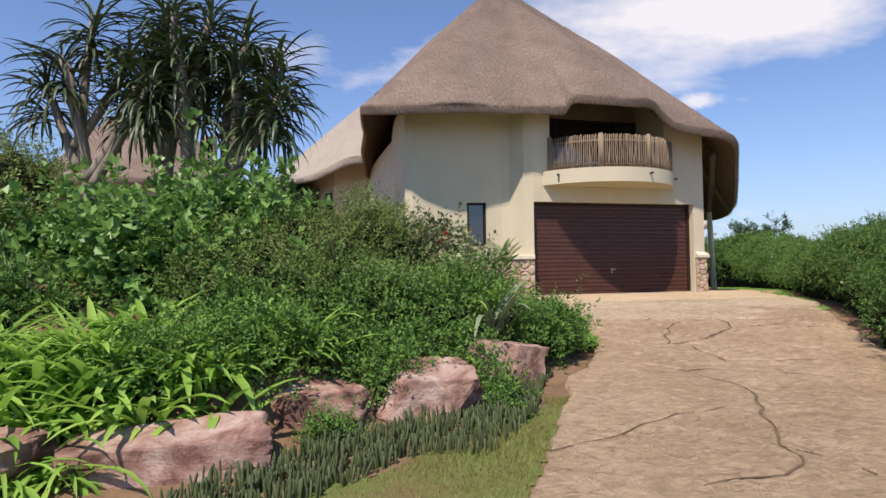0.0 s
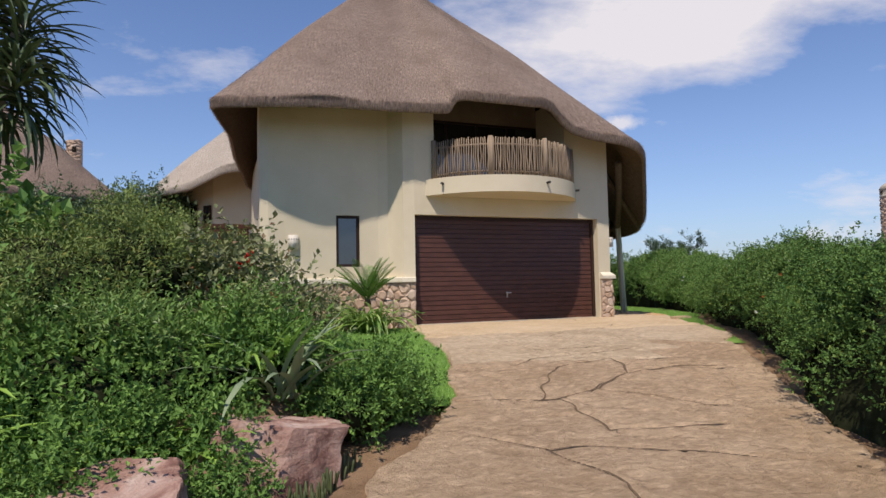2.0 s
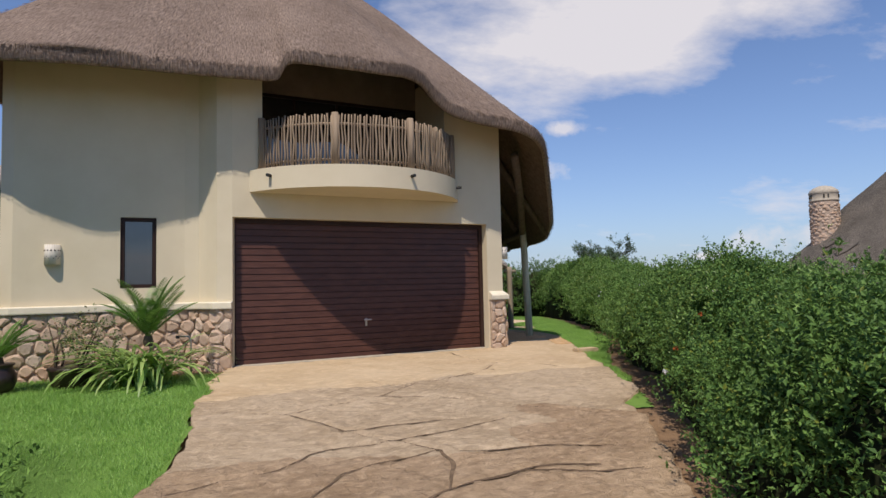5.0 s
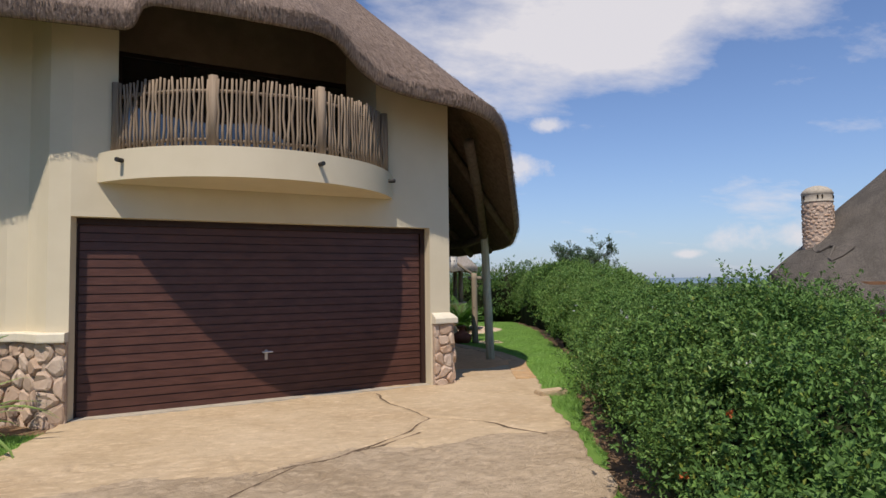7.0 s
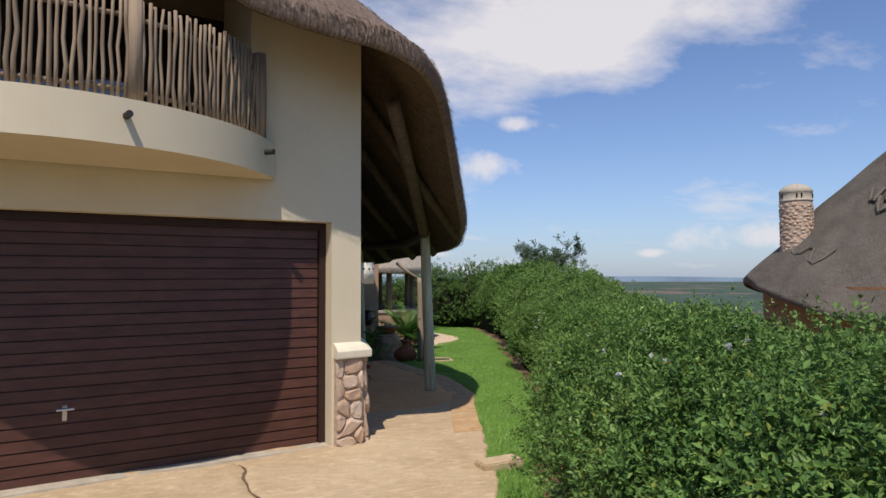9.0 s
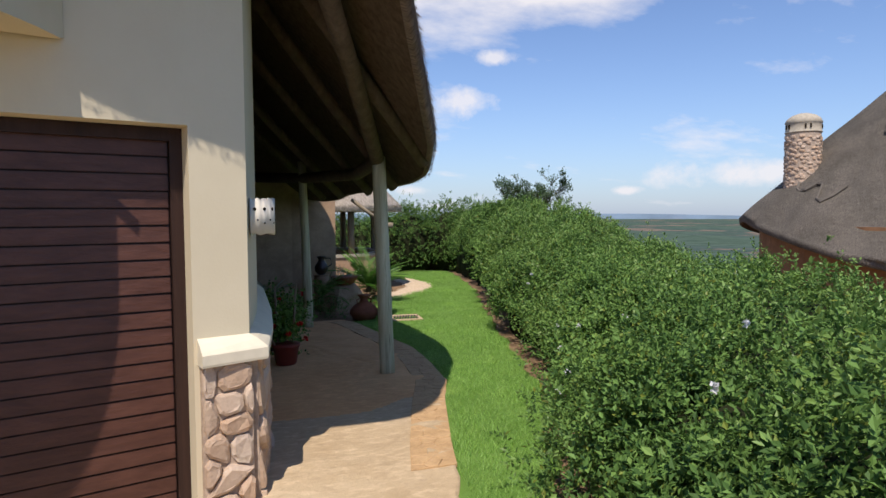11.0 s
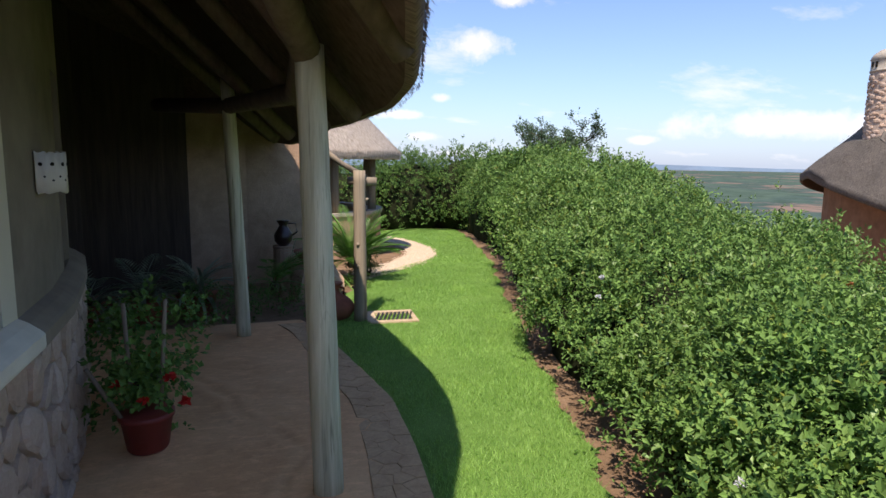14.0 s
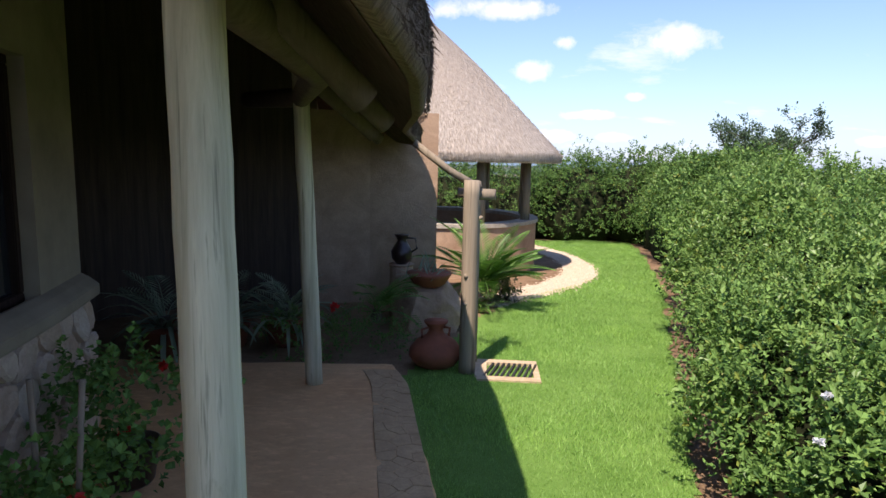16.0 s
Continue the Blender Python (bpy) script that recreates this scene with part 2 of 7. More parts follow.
def glass_dark():
    k = Mat("dark_window_glass", 0.04, 0.7)
    k.b.inputs["IOR"].default_value = 1.8
    return k.color(k.ramp(k.noise(0.8, 2), [(0.3, (0.015, 0.017, 0.02)), (0.7, (0.03, 0.033, 0.04))])).m


M_PLASTER = plaster()
M_CAP = plain("painted_sill", (0.72, 0.65, 0.50), 0.85, 0.2, vary=0.06)
M_THATCH = thatch("grey_thatch", (0.145, 0.103, 0.078), (0.53, 0.40, 0.315))
M_THATCH_PALE = thatch("pale_thatch", (0.33, 0.27, 0.21), (0.72, 0.63, 0.52), wear=0.3)
M_THATCH_OLD = thatch("weathered_thatch", (0.085, 0.072, 0.06), (0.27, 0.235, 0.195), moss=(0.06, 0.058, 0.048))
# reed colour taken darker than reed is, to carry the eave's shade
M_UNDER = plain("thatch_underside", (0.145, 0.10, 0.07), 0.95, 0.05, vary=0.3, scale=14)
M_STONE = stone("pink_field_stone", [(0.25, (0.38, 0.25, 0.17)), (0.5, (0.56, 0.44, 0.33)), (0.75, (0.66, 0.57, 0.46))])
M_MORTAR = plain("mortar", (0.44, 0.34, 0.26), 0.95, 0.1, vary=0.25, scale=20)
M_ROCK = stone("red_quartzite", [(0.30, (0.08, 0.04, 0.034)), (0.42, (0.26, 0.14, 0.11)), (0.52, (0.42, 0.27, 0.215)), (0.60, (0.50, 0.36, 0.30)), (0.72, (0.60, 0.50, 0.43))], 3.0, False, 1.0)
M_PEBBLE = stone("tan_rock", [(0.3, (0.22, 0.15, 0.09)), (0.7, (0.38, 0.28, 0.19))], 5.0, False)
M_DOOR = wood("red_brown_door_wood", (0.052, 0.020, 0.014), (0.108, 0.045, 0.031), along=0, rough=0.45, crack=0.15, spec=0.35)
M_DARKWOOD = wood("dark_stained_wood", (0.020, 0.011, 0.009), (0.05, 0.026, 0.02), rough=0.5)
M_GATE = wood("gate_wood", (0.05, 0.02, 0.014), (0.11, 0.045, 0.03), rough=0.6)
M_STICK = wood("weathered_pole_wood", (0.14, 0.10, 0.07), (0.38, 0.29, 0.20), rough=0.85)
M_POST = wood("grey_green_gum_pole", (0.29, 0.255, 0.155), (0.70, 0.64, 0.45), rough=0.8, crack=0.95)
M_POST_BROWN = wood("brown_gum_pole", (0.15, 0.115, 0.075), (0.37, 0.30, 0.21), rough=0.85, crack=0.7)
M_BEAM = wood("dark_beam", (0.08, 0.058, 0.042), (0.18, 0.13, 0.094), rough=0.85)
M_FENCE = wood("fence_timber", (0.055, 0.038, 0.028), (0.13, 0.095, 0.07), rough=0.9)
M_DRIVE = paving("stamped_concrete", (0.375, 0.255, 0.15), (0.55, 0.405, 0.265), (0.30, 0.20, 0.12))
M_DRIVE_UP = paving("worn_stamped_concrete", (0.385, 0.285, 0.18), (0.55, 0.43, 0.295), (0.32, 0.235, 0.145), 0.7)
M_SLAB = paving("swept_concrete", (0.46, 0.34, 0.205), (0.58, 0.45, 0.295), (0.40, 0.275, 0.155), 0.35)
# slab under the roof: warm bounced light put into a redder, brighter colour
M_VERANDA = paving("shaded_slab_concrete", (0.62, 0.335, 0.15), (0.72, 0.43, 0.21), (0.55, 0.28, 0.12), 0.2)
M_EDGING = stone("edging_stone", [(0.3, (0.46, 0.295, 0.15)), (0.7, (0.62, 0.43, 0.235))], 7.0, False, 0.6)
# cream plaster with deep roof shade put into its colour
M_SHADE_PLASTER = plain("shade_brown_plaster", (0.27, 0.215, 0.155), 0.92, 0.08, vary=0.2, scale=2.5)
M_CRACK = plain("crack_dirt", (0.15, 0.105, 0.068), 0.95, 0.1, vary=0.5, scale=30)
M_SOIL = soil()
M_TURF_DRY = turf("patchy_turf", (0.20, 0.13, 0.07), (0.15, 0.21, 0.055))
M_TURF = turf("turf", (0.10, 0.205, 0.035), (0.18, 0.31, 0.07))
def far_land():
    k = Mat("far_land", 1.0, 0.0)
    # greens lean slightly blue, a little distance haze in the colour
    c = k.ramp(k.noise(0.0035, 8, 0.7), [(0.30, (0.05, 0.085, 0.065)), (0.46, (0.085, 0.125, 0.095)), (0.54, (0.06, 0.095, 0.085)), (0.60, (0.24, 0.165, 0.13)), (0.66, (0.13, 0.15, 0.12)), (0.75, (0.06, 0.09, 0.08))])
    c = k.mix(k.ramp(k.noise(0.03, 6, 0.7), [(0.5, (0, 0, 0)), (0.62, (0.6, 0.6, 0.6))]), c, (0.035, 0.06, 0.045))
    return k.color(c).m


M_LAND = far_land()
M_GRASS = leaf("grass_blade", (0.13, 0.255, 0.045), (0.285, 0.455, 0.125), 0.55, 0.4)
M_GRASS_DRY = leaf("dry_grass_blade", (0.11, 0.15, 0.03), (0.25, 0.27, 0.08), 0.6, 0.3)
M_HEDGE = leaf("hedge_leaf", (0.018, 0.050, 0.012), (0.125, 0.225, 0.056), 0.55, 0.22, 0.16, yellow=(0.20, 0.24, 0.04))
M_HEDGE_FRESH = leaf("lawn_hedge_leaf", (0.026, 0.068, 0.016), (0.165, 0.285, 0.072), 0.55, 0.25, 0.16, yellow=(0.20, 0.24, 0.04))
M_HEDGE_DARK = leaf("dark_hedge_leaf", (0.026, 0.052, 0.024), (0.082, 0.135, 0.065), 0.42, 0.18)
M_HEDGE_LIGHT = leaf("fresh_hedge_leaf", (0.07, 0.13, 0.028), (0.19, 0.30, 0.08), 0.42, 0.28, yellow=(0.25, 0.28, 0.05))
# near-black that paints the shade inside hedges and bushes
M_CORE = plain("inner_leaf_shade", (0.022, 0.026, 0.012), 0.95, 0.05, vary=0.5, scale=12)
M_BRIGHT = leaf("bright_bush_leaf", (0.05, 0.125, 0.025), (0.19, 0.32, 0.085), 0.4, 0.3)
M_OLIVE = leaf("olive_bush_leaf", (0.055, 0.095, 0.020), (0.20, 0.26, 0.072), 0.6, 0.25, yellow=(0.28, 0.25, 0.05))
M_BLUEGREEN = leaf("small_dark_leaf", (0.026, 0.070, 0.014), (0.15, 0.265, 0.060), 0.55, 0.24, 0.18)
M_ROSE = leaf("rose_leaf", (0.055, 0.078, 0.032), (0.20, 0.215, 0.095), 0.5, 0.22, yellow=(0.22, 0.10, 0.05))
M_STRAP = leaf("strap_leaf", (0.09, 0.20, 0.025), (0.29, 0.45, 0.09), 0.35, 0.35)
M_FINGER = leaf("finger_succulent", (0.040, 0.055, 0.022), (0.095, 0.115, 0.048), 0.5, 0.05)
M_ALOE = leaf("aloe_leaf", (0.030, 0.050, 0.024), (0.075, 0.105, 0.045), 0.42, 0.08)
M_FERN = leaf("cycad_leaf", (0.045, 0.11, 0.02), (0.13, 0.25, 0.05), 0.45, 0.25)
M_BARK = wood("pale_aloe_bark", (0.16, 0.125, 0.095), (0.34, 0.285, 0.225), rough=0.9)
M_TWIG = plain("twig_bark", (0.11, 0.085, 0.06), 0.9, 0.1, vary=0.3)
M_TERRA = plain("terracotta", (0.26, 0.085, 0.045), 0.75, 0.25, vary=0.2)
M_DARKPOT = plain("dark_glazed_pot", (0.035, 0.020, 0.016), 0.35, 0.5, vary=0.25)
M_REDPOT = plain("red_plastic_pot", (0.22, 0.035, 0.025), 0.5, 0.4)
M_RED = leaf("red_petal", (0.4, 0.011, 0.008), (0.55, 0.03, 0.02), 0.5, 0.3)
M_WHITE = leaf("white_petal", (0.5, 0.51, 0.52), (0.58, 0.58, 0.58), 0.5, 0.3)
M_ORANGE = leaf("orange_petal", (0.3, 0.07, 0.02), (0.4, 0.13, 0.04), 0.5, 0.3)
M_GLASS = glass_dark()
M_METAL = plain("brushed_metal", (0.55, 0.54, 0.52), 0.35, 0.5, 1.0, vary=0.08)
M_IRON = plain("dark_iron", (0.05, 0.048, 0.045), 0.6, 0.4, 0.6)
M_LAMP = plain("white_ceramic", (0.64, 0.59, 0.50), 0.7, 0.3, vary=0.06, scale=14)
# near-black that paints the shade inside openings
M_HOLE = plain("opening_shade", (0.02, 0.016, 0.012), 0.95, 0.05)
M_CONC = plain("pale_concrete", (0.42, 0.37, 0.29), 0.9, 0.15, vary=0.2)
M_GRAVEL = stone("cream_gravel", [(0.3, (0.45, 0.36, 0.25)), (0.7, (0.68, 0.58, 0.44))], 20.0, False, 0.4)
M_BROWNWALL = plain("brown_plaster", (0.26, 0.14, 0.075), 0.9, 0.1, vary=0.2, scale=3)
M_STONEWALL = stone("veranda_stone_wall", [(0.3, (0.36, 0.235, 0.15)), (0.7, (0.54, 0.38, 0.255))], 2.5, False, 0.6)
# blue of distance haze is in the hills' base colour
M_FARHILL = plain("haze_tinted_hills", (0.27, 0.36, 0.46), 1.0, 0.0, vary=0.15, scale=0.004)

# ---- mesh helpers ----
rng = np.random.default_rng(7)


def np_mesh(name, verts, faces, mats, smooth=False, uv=None, mat_index=None):
    """A mesh from arrays; all faces have the same number of corners."""
    verts, faces = np.asarray(verts, dtype=np.float32), np.asarray(faces, dtype=np.int32)
    me = bpy.data.meshes.new(name)
    me.vertices.add(len(verts))
    me.vertices.foreach_set("co", verts.ravel())
    n, k = faces.shape
    me.loops.add(n * k)
    me.loops.foreach_set("vertex_index", faces.ravel())
    me.polygons.add(n)
    me.polygons.foreach_set("loop_start", np.arange(0, n * k, k, dtype=np.int32))
    me.polygons.foreach_set("use_smooth", np.full(n, smooth))
    for m in mats if isinstance(mats, (list, tuple)) else [mats]:
        me.materials.append(m)
    if mat_index is not None:
        me.polygons.foreach_set("material_index", np.asarray(mat_index, dtype=np.int32))
    if uv is not None:
        layer = me.uv_layers.new(name="UVMap")
        layer.data.foreach_set("uv", np.asarray(uv, dtype=np.float32)[faces.ravel()].ravel())
    me.update(calc_edges=True)
    return me


def thing(name, label, category, group="", kind="", at=(0, 0, 0)):
    ob = new(name)
    ob.empty_display_size = 0.1
    ob.location = at
    return tagged(ob, label, category, group, kind)


def obj(name, me, parent=None, label="", category="", group="", kind=""):
    ob = new(name, me)
    if parent is not None:
        ob.parent = parent
        ob.matrix_parent_inverse = Matrix.Translation(parent.location).inverted() if parent.parent is None else Matrix.Identity(4)
    return tagged(ob, label, category, group, kind)


def done(bm, name, mat, smooth=False):
    me = bpy.data.meshes.new(name)
    bmesh.ops.recalc_face_normals(bm, faces=bm.faces)
    bm.to_mesh(me)
    bm.free()
    me.materials.append(mat)
    if smooth:
        me.polygons.foreach_set("use_smooth", np.full(len(me.polygons), True))
    return me


def part(name, bm, mat, parent, label="", smooth=False):
    return obj(name, done(bm, name, mat, smooth), parent, label)


def add_box(bm, size, m, bevel=0.0):
    r = bmesh.ops.create_cube(bm, size=1.0, matrix=m @ Matrix.Diagonal((*size, 1)))
    if bevel:
        es = list({e for v in r["verts"] for e in v.link_edges})
        bmesh.ops.bevel(bm, geom=es, offset=bevel, segments=2, affect="EDGES")


def box(size, m=Matrix.Identity(4), bevel=0.0):
    bm = bmesh.new()
    add_box(bm, size, m, bevel)
    return bm


def lathe(profile, sides=20, center=(0, 0, 0), close=True):
    """A turned body from (radius, height) pairs."""
    bm = bmesh.new()
    rings = [[bm.verts.new((center[0] + r * math.cos(a), center[1] + r * math.sin(a), center[2] + z)) for a in [2 * math.pi * i / sides for i in range(sides)]] for r, z in profile]
    for a, b in zip(rings, rings[1:]):
        for i in range(sides):
            bm.faces.new((a[i], a[(i + 1) % sides], b[(i + 1) % sides], b[i]))
    if close:
        bm.faces.new(rings[0][::-1])
        bm.faces.new(rings[-1])
    return bm


def tube(points, radii, sides=10, jitter=0.0, bm=None, cap=True):
    """A round bar along points, one radius a point."""
    bm = bm or bmesh.new()
    pts = [Vector(p) for p in points]
    rings = []
    for i, p in enumerate(pts):
        d = (pts[min(i + 1, len(pts) - 1)] - pts[max(i - 1, 0)]).normalized()
        u = d.orthogonal().normalized() if abs(d.z) > 0.95 else d.cross(Vector((0, 0, 1))).normalized()
        v = d.cross(u)
        if abs(d.z) > 0.95:
            u, v = Vector((1, 0, 0)), Vector((0, 1, 0))
        r = radii[i] if isinstance(radii, (list, tuple)) else radii
        rings.append([bm.verts.new(p + (u * math.cos(a) + v * math.sin(a)) * r * (1 + random.uniform(-jitter, jitter))) for a in [2 * math.pi * k / sides for k in range(sides)]])
    for a, b in zip(rings, rings[1:]):
        for i in range(sides):
            bm.faces.new((a[i], a[(i + 1) % sides], b[(i + 1) % sides], b[i]))
    if cap:
        bm.faces.new(rings[0][::-1])
        bm.faces.new(rings[-1])
    return bm


def ribbon(bm, path, z0, z1, thick):
    """A wall along a plan line; its body lies to the left of the line."""
    p = [Vector((x, y)) for x, y in path]
    off = []
    for i, q in enumerate(p):
        a = (q - p[i - 1]).normalized() if i else (p[1] - q).normalized()
        b = (p[i + 1] - q).normalized() if i < len(p) - 1 else a
        n = (Vector((-a.y, a.x)) + Vector((-b.y, b.x))).normalized()
        off.append(q + n * thick / max(0.5, n.dot(Vector((-b.y, b.x)))))
    rows = []
    for q, o in zip(p, off):
        rows.append([bm.verts.new((q.x, q.y, z0)), bm.verts.new((q.x, q.y, z1)), bm.verts.new((o.x, o.y, z1)), bm.verts.new((o.x, o.y, z0))])
    for a, b in zip(rows, rows[1:]):
        for i in range(4):
            bm.faces.new((a[i], a[(i + 1) % 4], b[(i + 1) % 4], b[i]))
    bm.faces.new(rows[0])
    bm.faces.new(rows[-1][::-1])


def along(a, b, s):
    return (a[0] + (b[0] - a[0]) * s, a[1] + (b[1] - a[1]) * s)


def smooth_step(a, b, x):
    t = np.clip((x - a) / (b - a), 0, 1)
    return t * t * (3 - 2 * t)


class Wobble:
    """Smooth random field made of a few waves."""

    def __init__(self, seed, freq=1.0, n=10):
        r = np.random.default_rng(seed)
        d = r.normal(size=(n, 3))
        self.k = d / np.linalg.norm(d, axis=1, keepdims=True) * freq * r.uniform(0.6, 2.2, (n, 1))
        self.p = r.uniform(0, 6.28, n)

    def __call__(self, p):
        return np.sin(p @ self.k.T + self.p).sum(1) / len(self.p) ** 0.5


# ---- foliage ----
def unit(v):
    return v / np.maximum(np.linalg.norm(v, axis=-1, keepdims=True), 1e-9)


def leaf_quads(base, way, face, length, width):
    """Folded leaf blades: base point, direction, upper side, size."""
    side = unit(np.cross(way, face))
    up = np.cross(side, way)
    L, W = length[:, None], width[:, None]
    mid = base + way * L * 0.45
    v = np.stack([base, mid + side * W * 0.5 + up * W * 0.18, base + way * L - up * L * 0.08, mid - side * W * 0.5 + up * W * 0.18], 1)
    return v.reshape(-1, 3), np.arange(len(base) * 4).reshape(-1, 4)


def sprig_leaves(centres, normals, n, reach, length, width, rise=0.35, seed=0):
    """Little shoots of n leaves each, pointing outwards and up."""
    r = np.random.default_rng(seed)
    c = len(centres)
    axis = unit(normals * 0.7 + np.array([0, 0, rise]) + r.normal(size=(c, 3)) * 0.45)
    k = (np.arange(n)[None, :] + r.uniform(0, 1, (c, n))) / n
    base = centres[:, None, :] + axis[:, None, :] * (k * reach)[:, :, None] + r.normal(size=(c, n, 3)) * reach * 0.12
    perp = unit(np.cross(axis[:, None, :], r.normal(size=(c, n, 3))))
    way = unit(perp * (1.1 - 0.6 * k[:, :, None]) + axis[:, None, :] * (0.25 + 0.7 * k[:, :, None]))
    face = unit(axis[:, None, :] + np.array([0, 0, 0.5]) + r.normal(size=(c, n, 3)) * 0.35)
    s = r.uniform(0.65, 1.25, c * n)
    return leaf_quads(base.reshape(-1, 3), way.reshape(-1, 3), face.reshape(-1, 3), length * s, width * s)

# ---- ground ----
GY = np.array([-60, -10, 0, 6.4, 8.2, 10.5, 12, 16, 19, 23, 32, 60.0])
GZ = np.array([-5, -1.9, -1.13, -0.58, -0.40, -0.10, -0.02, 0, -0.09, -0.18, -0.5, -1.2])
DRIVE_L = np.array([(-1.4, -12), (-0.3, 0), (0.1, 2.6), (0.5, 4.0), (1.04, 5.4), (1.38, 6.7), (1.9, 7.6), (2.2, 8.8), (2.31, 9.9), (2.2, 12), (2.1, 13.9), (2.15, 14.6)])
DRIVE_R = np.array([(2.9, -12), (3.5, 0), (5.15, 6.1), (5.6, 7.6), (6.0, 8.6), (6.35, 9.6), (6.65, 10.7), (7.0, 11.3), (7.5, 13), (7.9, 14.8), (8.2, 15.7), (8.35, 16.3), (8.7, 17.5), (8.97, 18.3), (9.08, 19.3), (9.12, 20.2), (8.94, 21.5), (8.8, 22.6), (8.6, 23.2)])
HEDGE_EDGE = np.array([(3.3, -12), (3.7, 0), (5.06, 6.1), (5.52, 7.6), (6.05, 8.6), (6.48, 9.6), (7.08, 11.3), (7.65, 13), (8.4, 14.8), (9.0, 15.76), (9.53, 16.8), (10.3, 19.1), (10.75, 20.8), (11.6, 23.5), (12.5, 26.1), (13.0, 27.5), (14.6, 33.5), (15.2, 37)])
ROCK_LINE = np.array([(-9, 2.2), (-3.4, 4.0), (-2.0, 4.3), (-0.9, 5.4), (0.3, 6.1), (1.2, 7.3), (1.7, 8.4), (1.9, 9.2)])


def ground_z(x, y):
    x, y = np.asarray(x, dtype=float), np.asarray(y, dtype=float)
    z = np.interp(y, GY, GZ)
    b = y - np.interp(x, ROCK_LINE[:, 0], ROCK_LINE[:, 1]) - 0.42
    bank = 0.42 * smooth_step(-0.05, 0.55, b) + 0.75 * smooth_step(0.5, 4.5, b)
    bank *= 1 - smooth_step(1.2, 1.9, x)
    near_house = smooth_step(8.8, 10.8, y) * smooth_step(-5.5, -1.8, x)
    bank *= 1 - near_house
    z = z + bank
    d = x - np.interp(y, HEDGE_EDGE[:, 1], HEDGE_EDGE[:, 0]) - 2.0
    z = z - np.clip(d, 0, None) * 0.11
    z = z - np.clip(y - 42, 0, None) * 0.10
    far = np.hypot(x, y - 15)
    return np.maximum(z, -38) * (1 - smooth_step(60, 420, far)) + -38 * smooth_step(60, 420, far)


def gz(x, y):
    return float(ground_z(x, y))


def axis_lines(lo, hi, step, far):
    near = np.arange(lo, hi + step / 2, step)
    out = [hi + step * 1.35 ** k * 2 for k in range(60)]
    out = [v for v in out if v < far] + [far]
    low = [lo - step * 1.35 ** k * 2 for k in range(60)]
    low = [v for v in low if v > -far] + [-far]
    return np.concatenate([low[::-1], near, out])


def grid_mesh(name, xs, ys, zf, mats, smooth=True, keep=None, mat_index=None, uv=False):
    X, Y = np.meshgrid(xs, ys)
    v = np.stack([X.ravel(), Y.ravel(), zf(X.ravel(), Y.ravel())], 1)
    i = np.arange(len(xs) * len(ys)).reshape(len(ys), len(xs))
    f = np.stack([i[:-1, :-1], i[:-1, 1:], i[1:, 1:], i[1:, :-1]], -1).reshape(-1, 4)
    if keep is not None:
        c = v[f].mean(1)
        f = f[keep(c[:, 0], c[:, 1])]
    mi = mat_index(v[f].mean(1)) if mat_index else None
    used, inv = np.unique(f, return_inverse=True)
    return np_mesh(name, v[used], inv.reshape(-1, 4), mats, smooth, mat_index=mi)


def land_kind(c):
    return (np.hypot(c[:, 0] - 4, c[:, 1] - 14) > 45).astype(int)


def soil_z(x, y):
    """The bare ground lies a little lower under the front lawn's turf."""
    bed = smooth_step(0.4, 1.0, x) * (1 - smooth_step(2.2, 2.7, x)) * smooth_step(7.6, 8.3, y) * (1 - smooth_step(13.5, 14.2, y))
    return ground_z(x, y) - 0.1 * bed


obj("ground", grid_mesh("ground", axis_lines(-26, 40, 0.4, 4600), axis_lines(-20, 48, 0.4, 4600), soil_z, [M_SOIL, M_LAND], mat_index=land_kind),
    label="red soil ground falling away to a green valley", category="ground", kind="structure")


# far hills on the skyline, distance haze painted as their blue
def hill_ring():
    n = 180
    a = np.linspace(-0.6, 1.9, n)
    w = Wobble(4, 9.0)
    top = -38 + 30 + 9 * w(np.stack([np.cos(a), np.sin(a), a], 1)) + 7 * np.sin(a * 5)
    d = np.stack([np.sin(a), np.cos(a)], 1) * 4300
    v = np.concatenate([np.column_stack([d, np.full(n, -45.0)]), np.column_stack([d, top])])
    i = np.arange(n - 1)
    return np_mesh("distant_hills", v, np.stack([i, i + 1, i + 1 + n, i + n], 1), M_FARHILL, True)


obj("backdrop", hill_ring(), label="far skyline hills with blue haze put into their colour", category="hills", kind="structure")

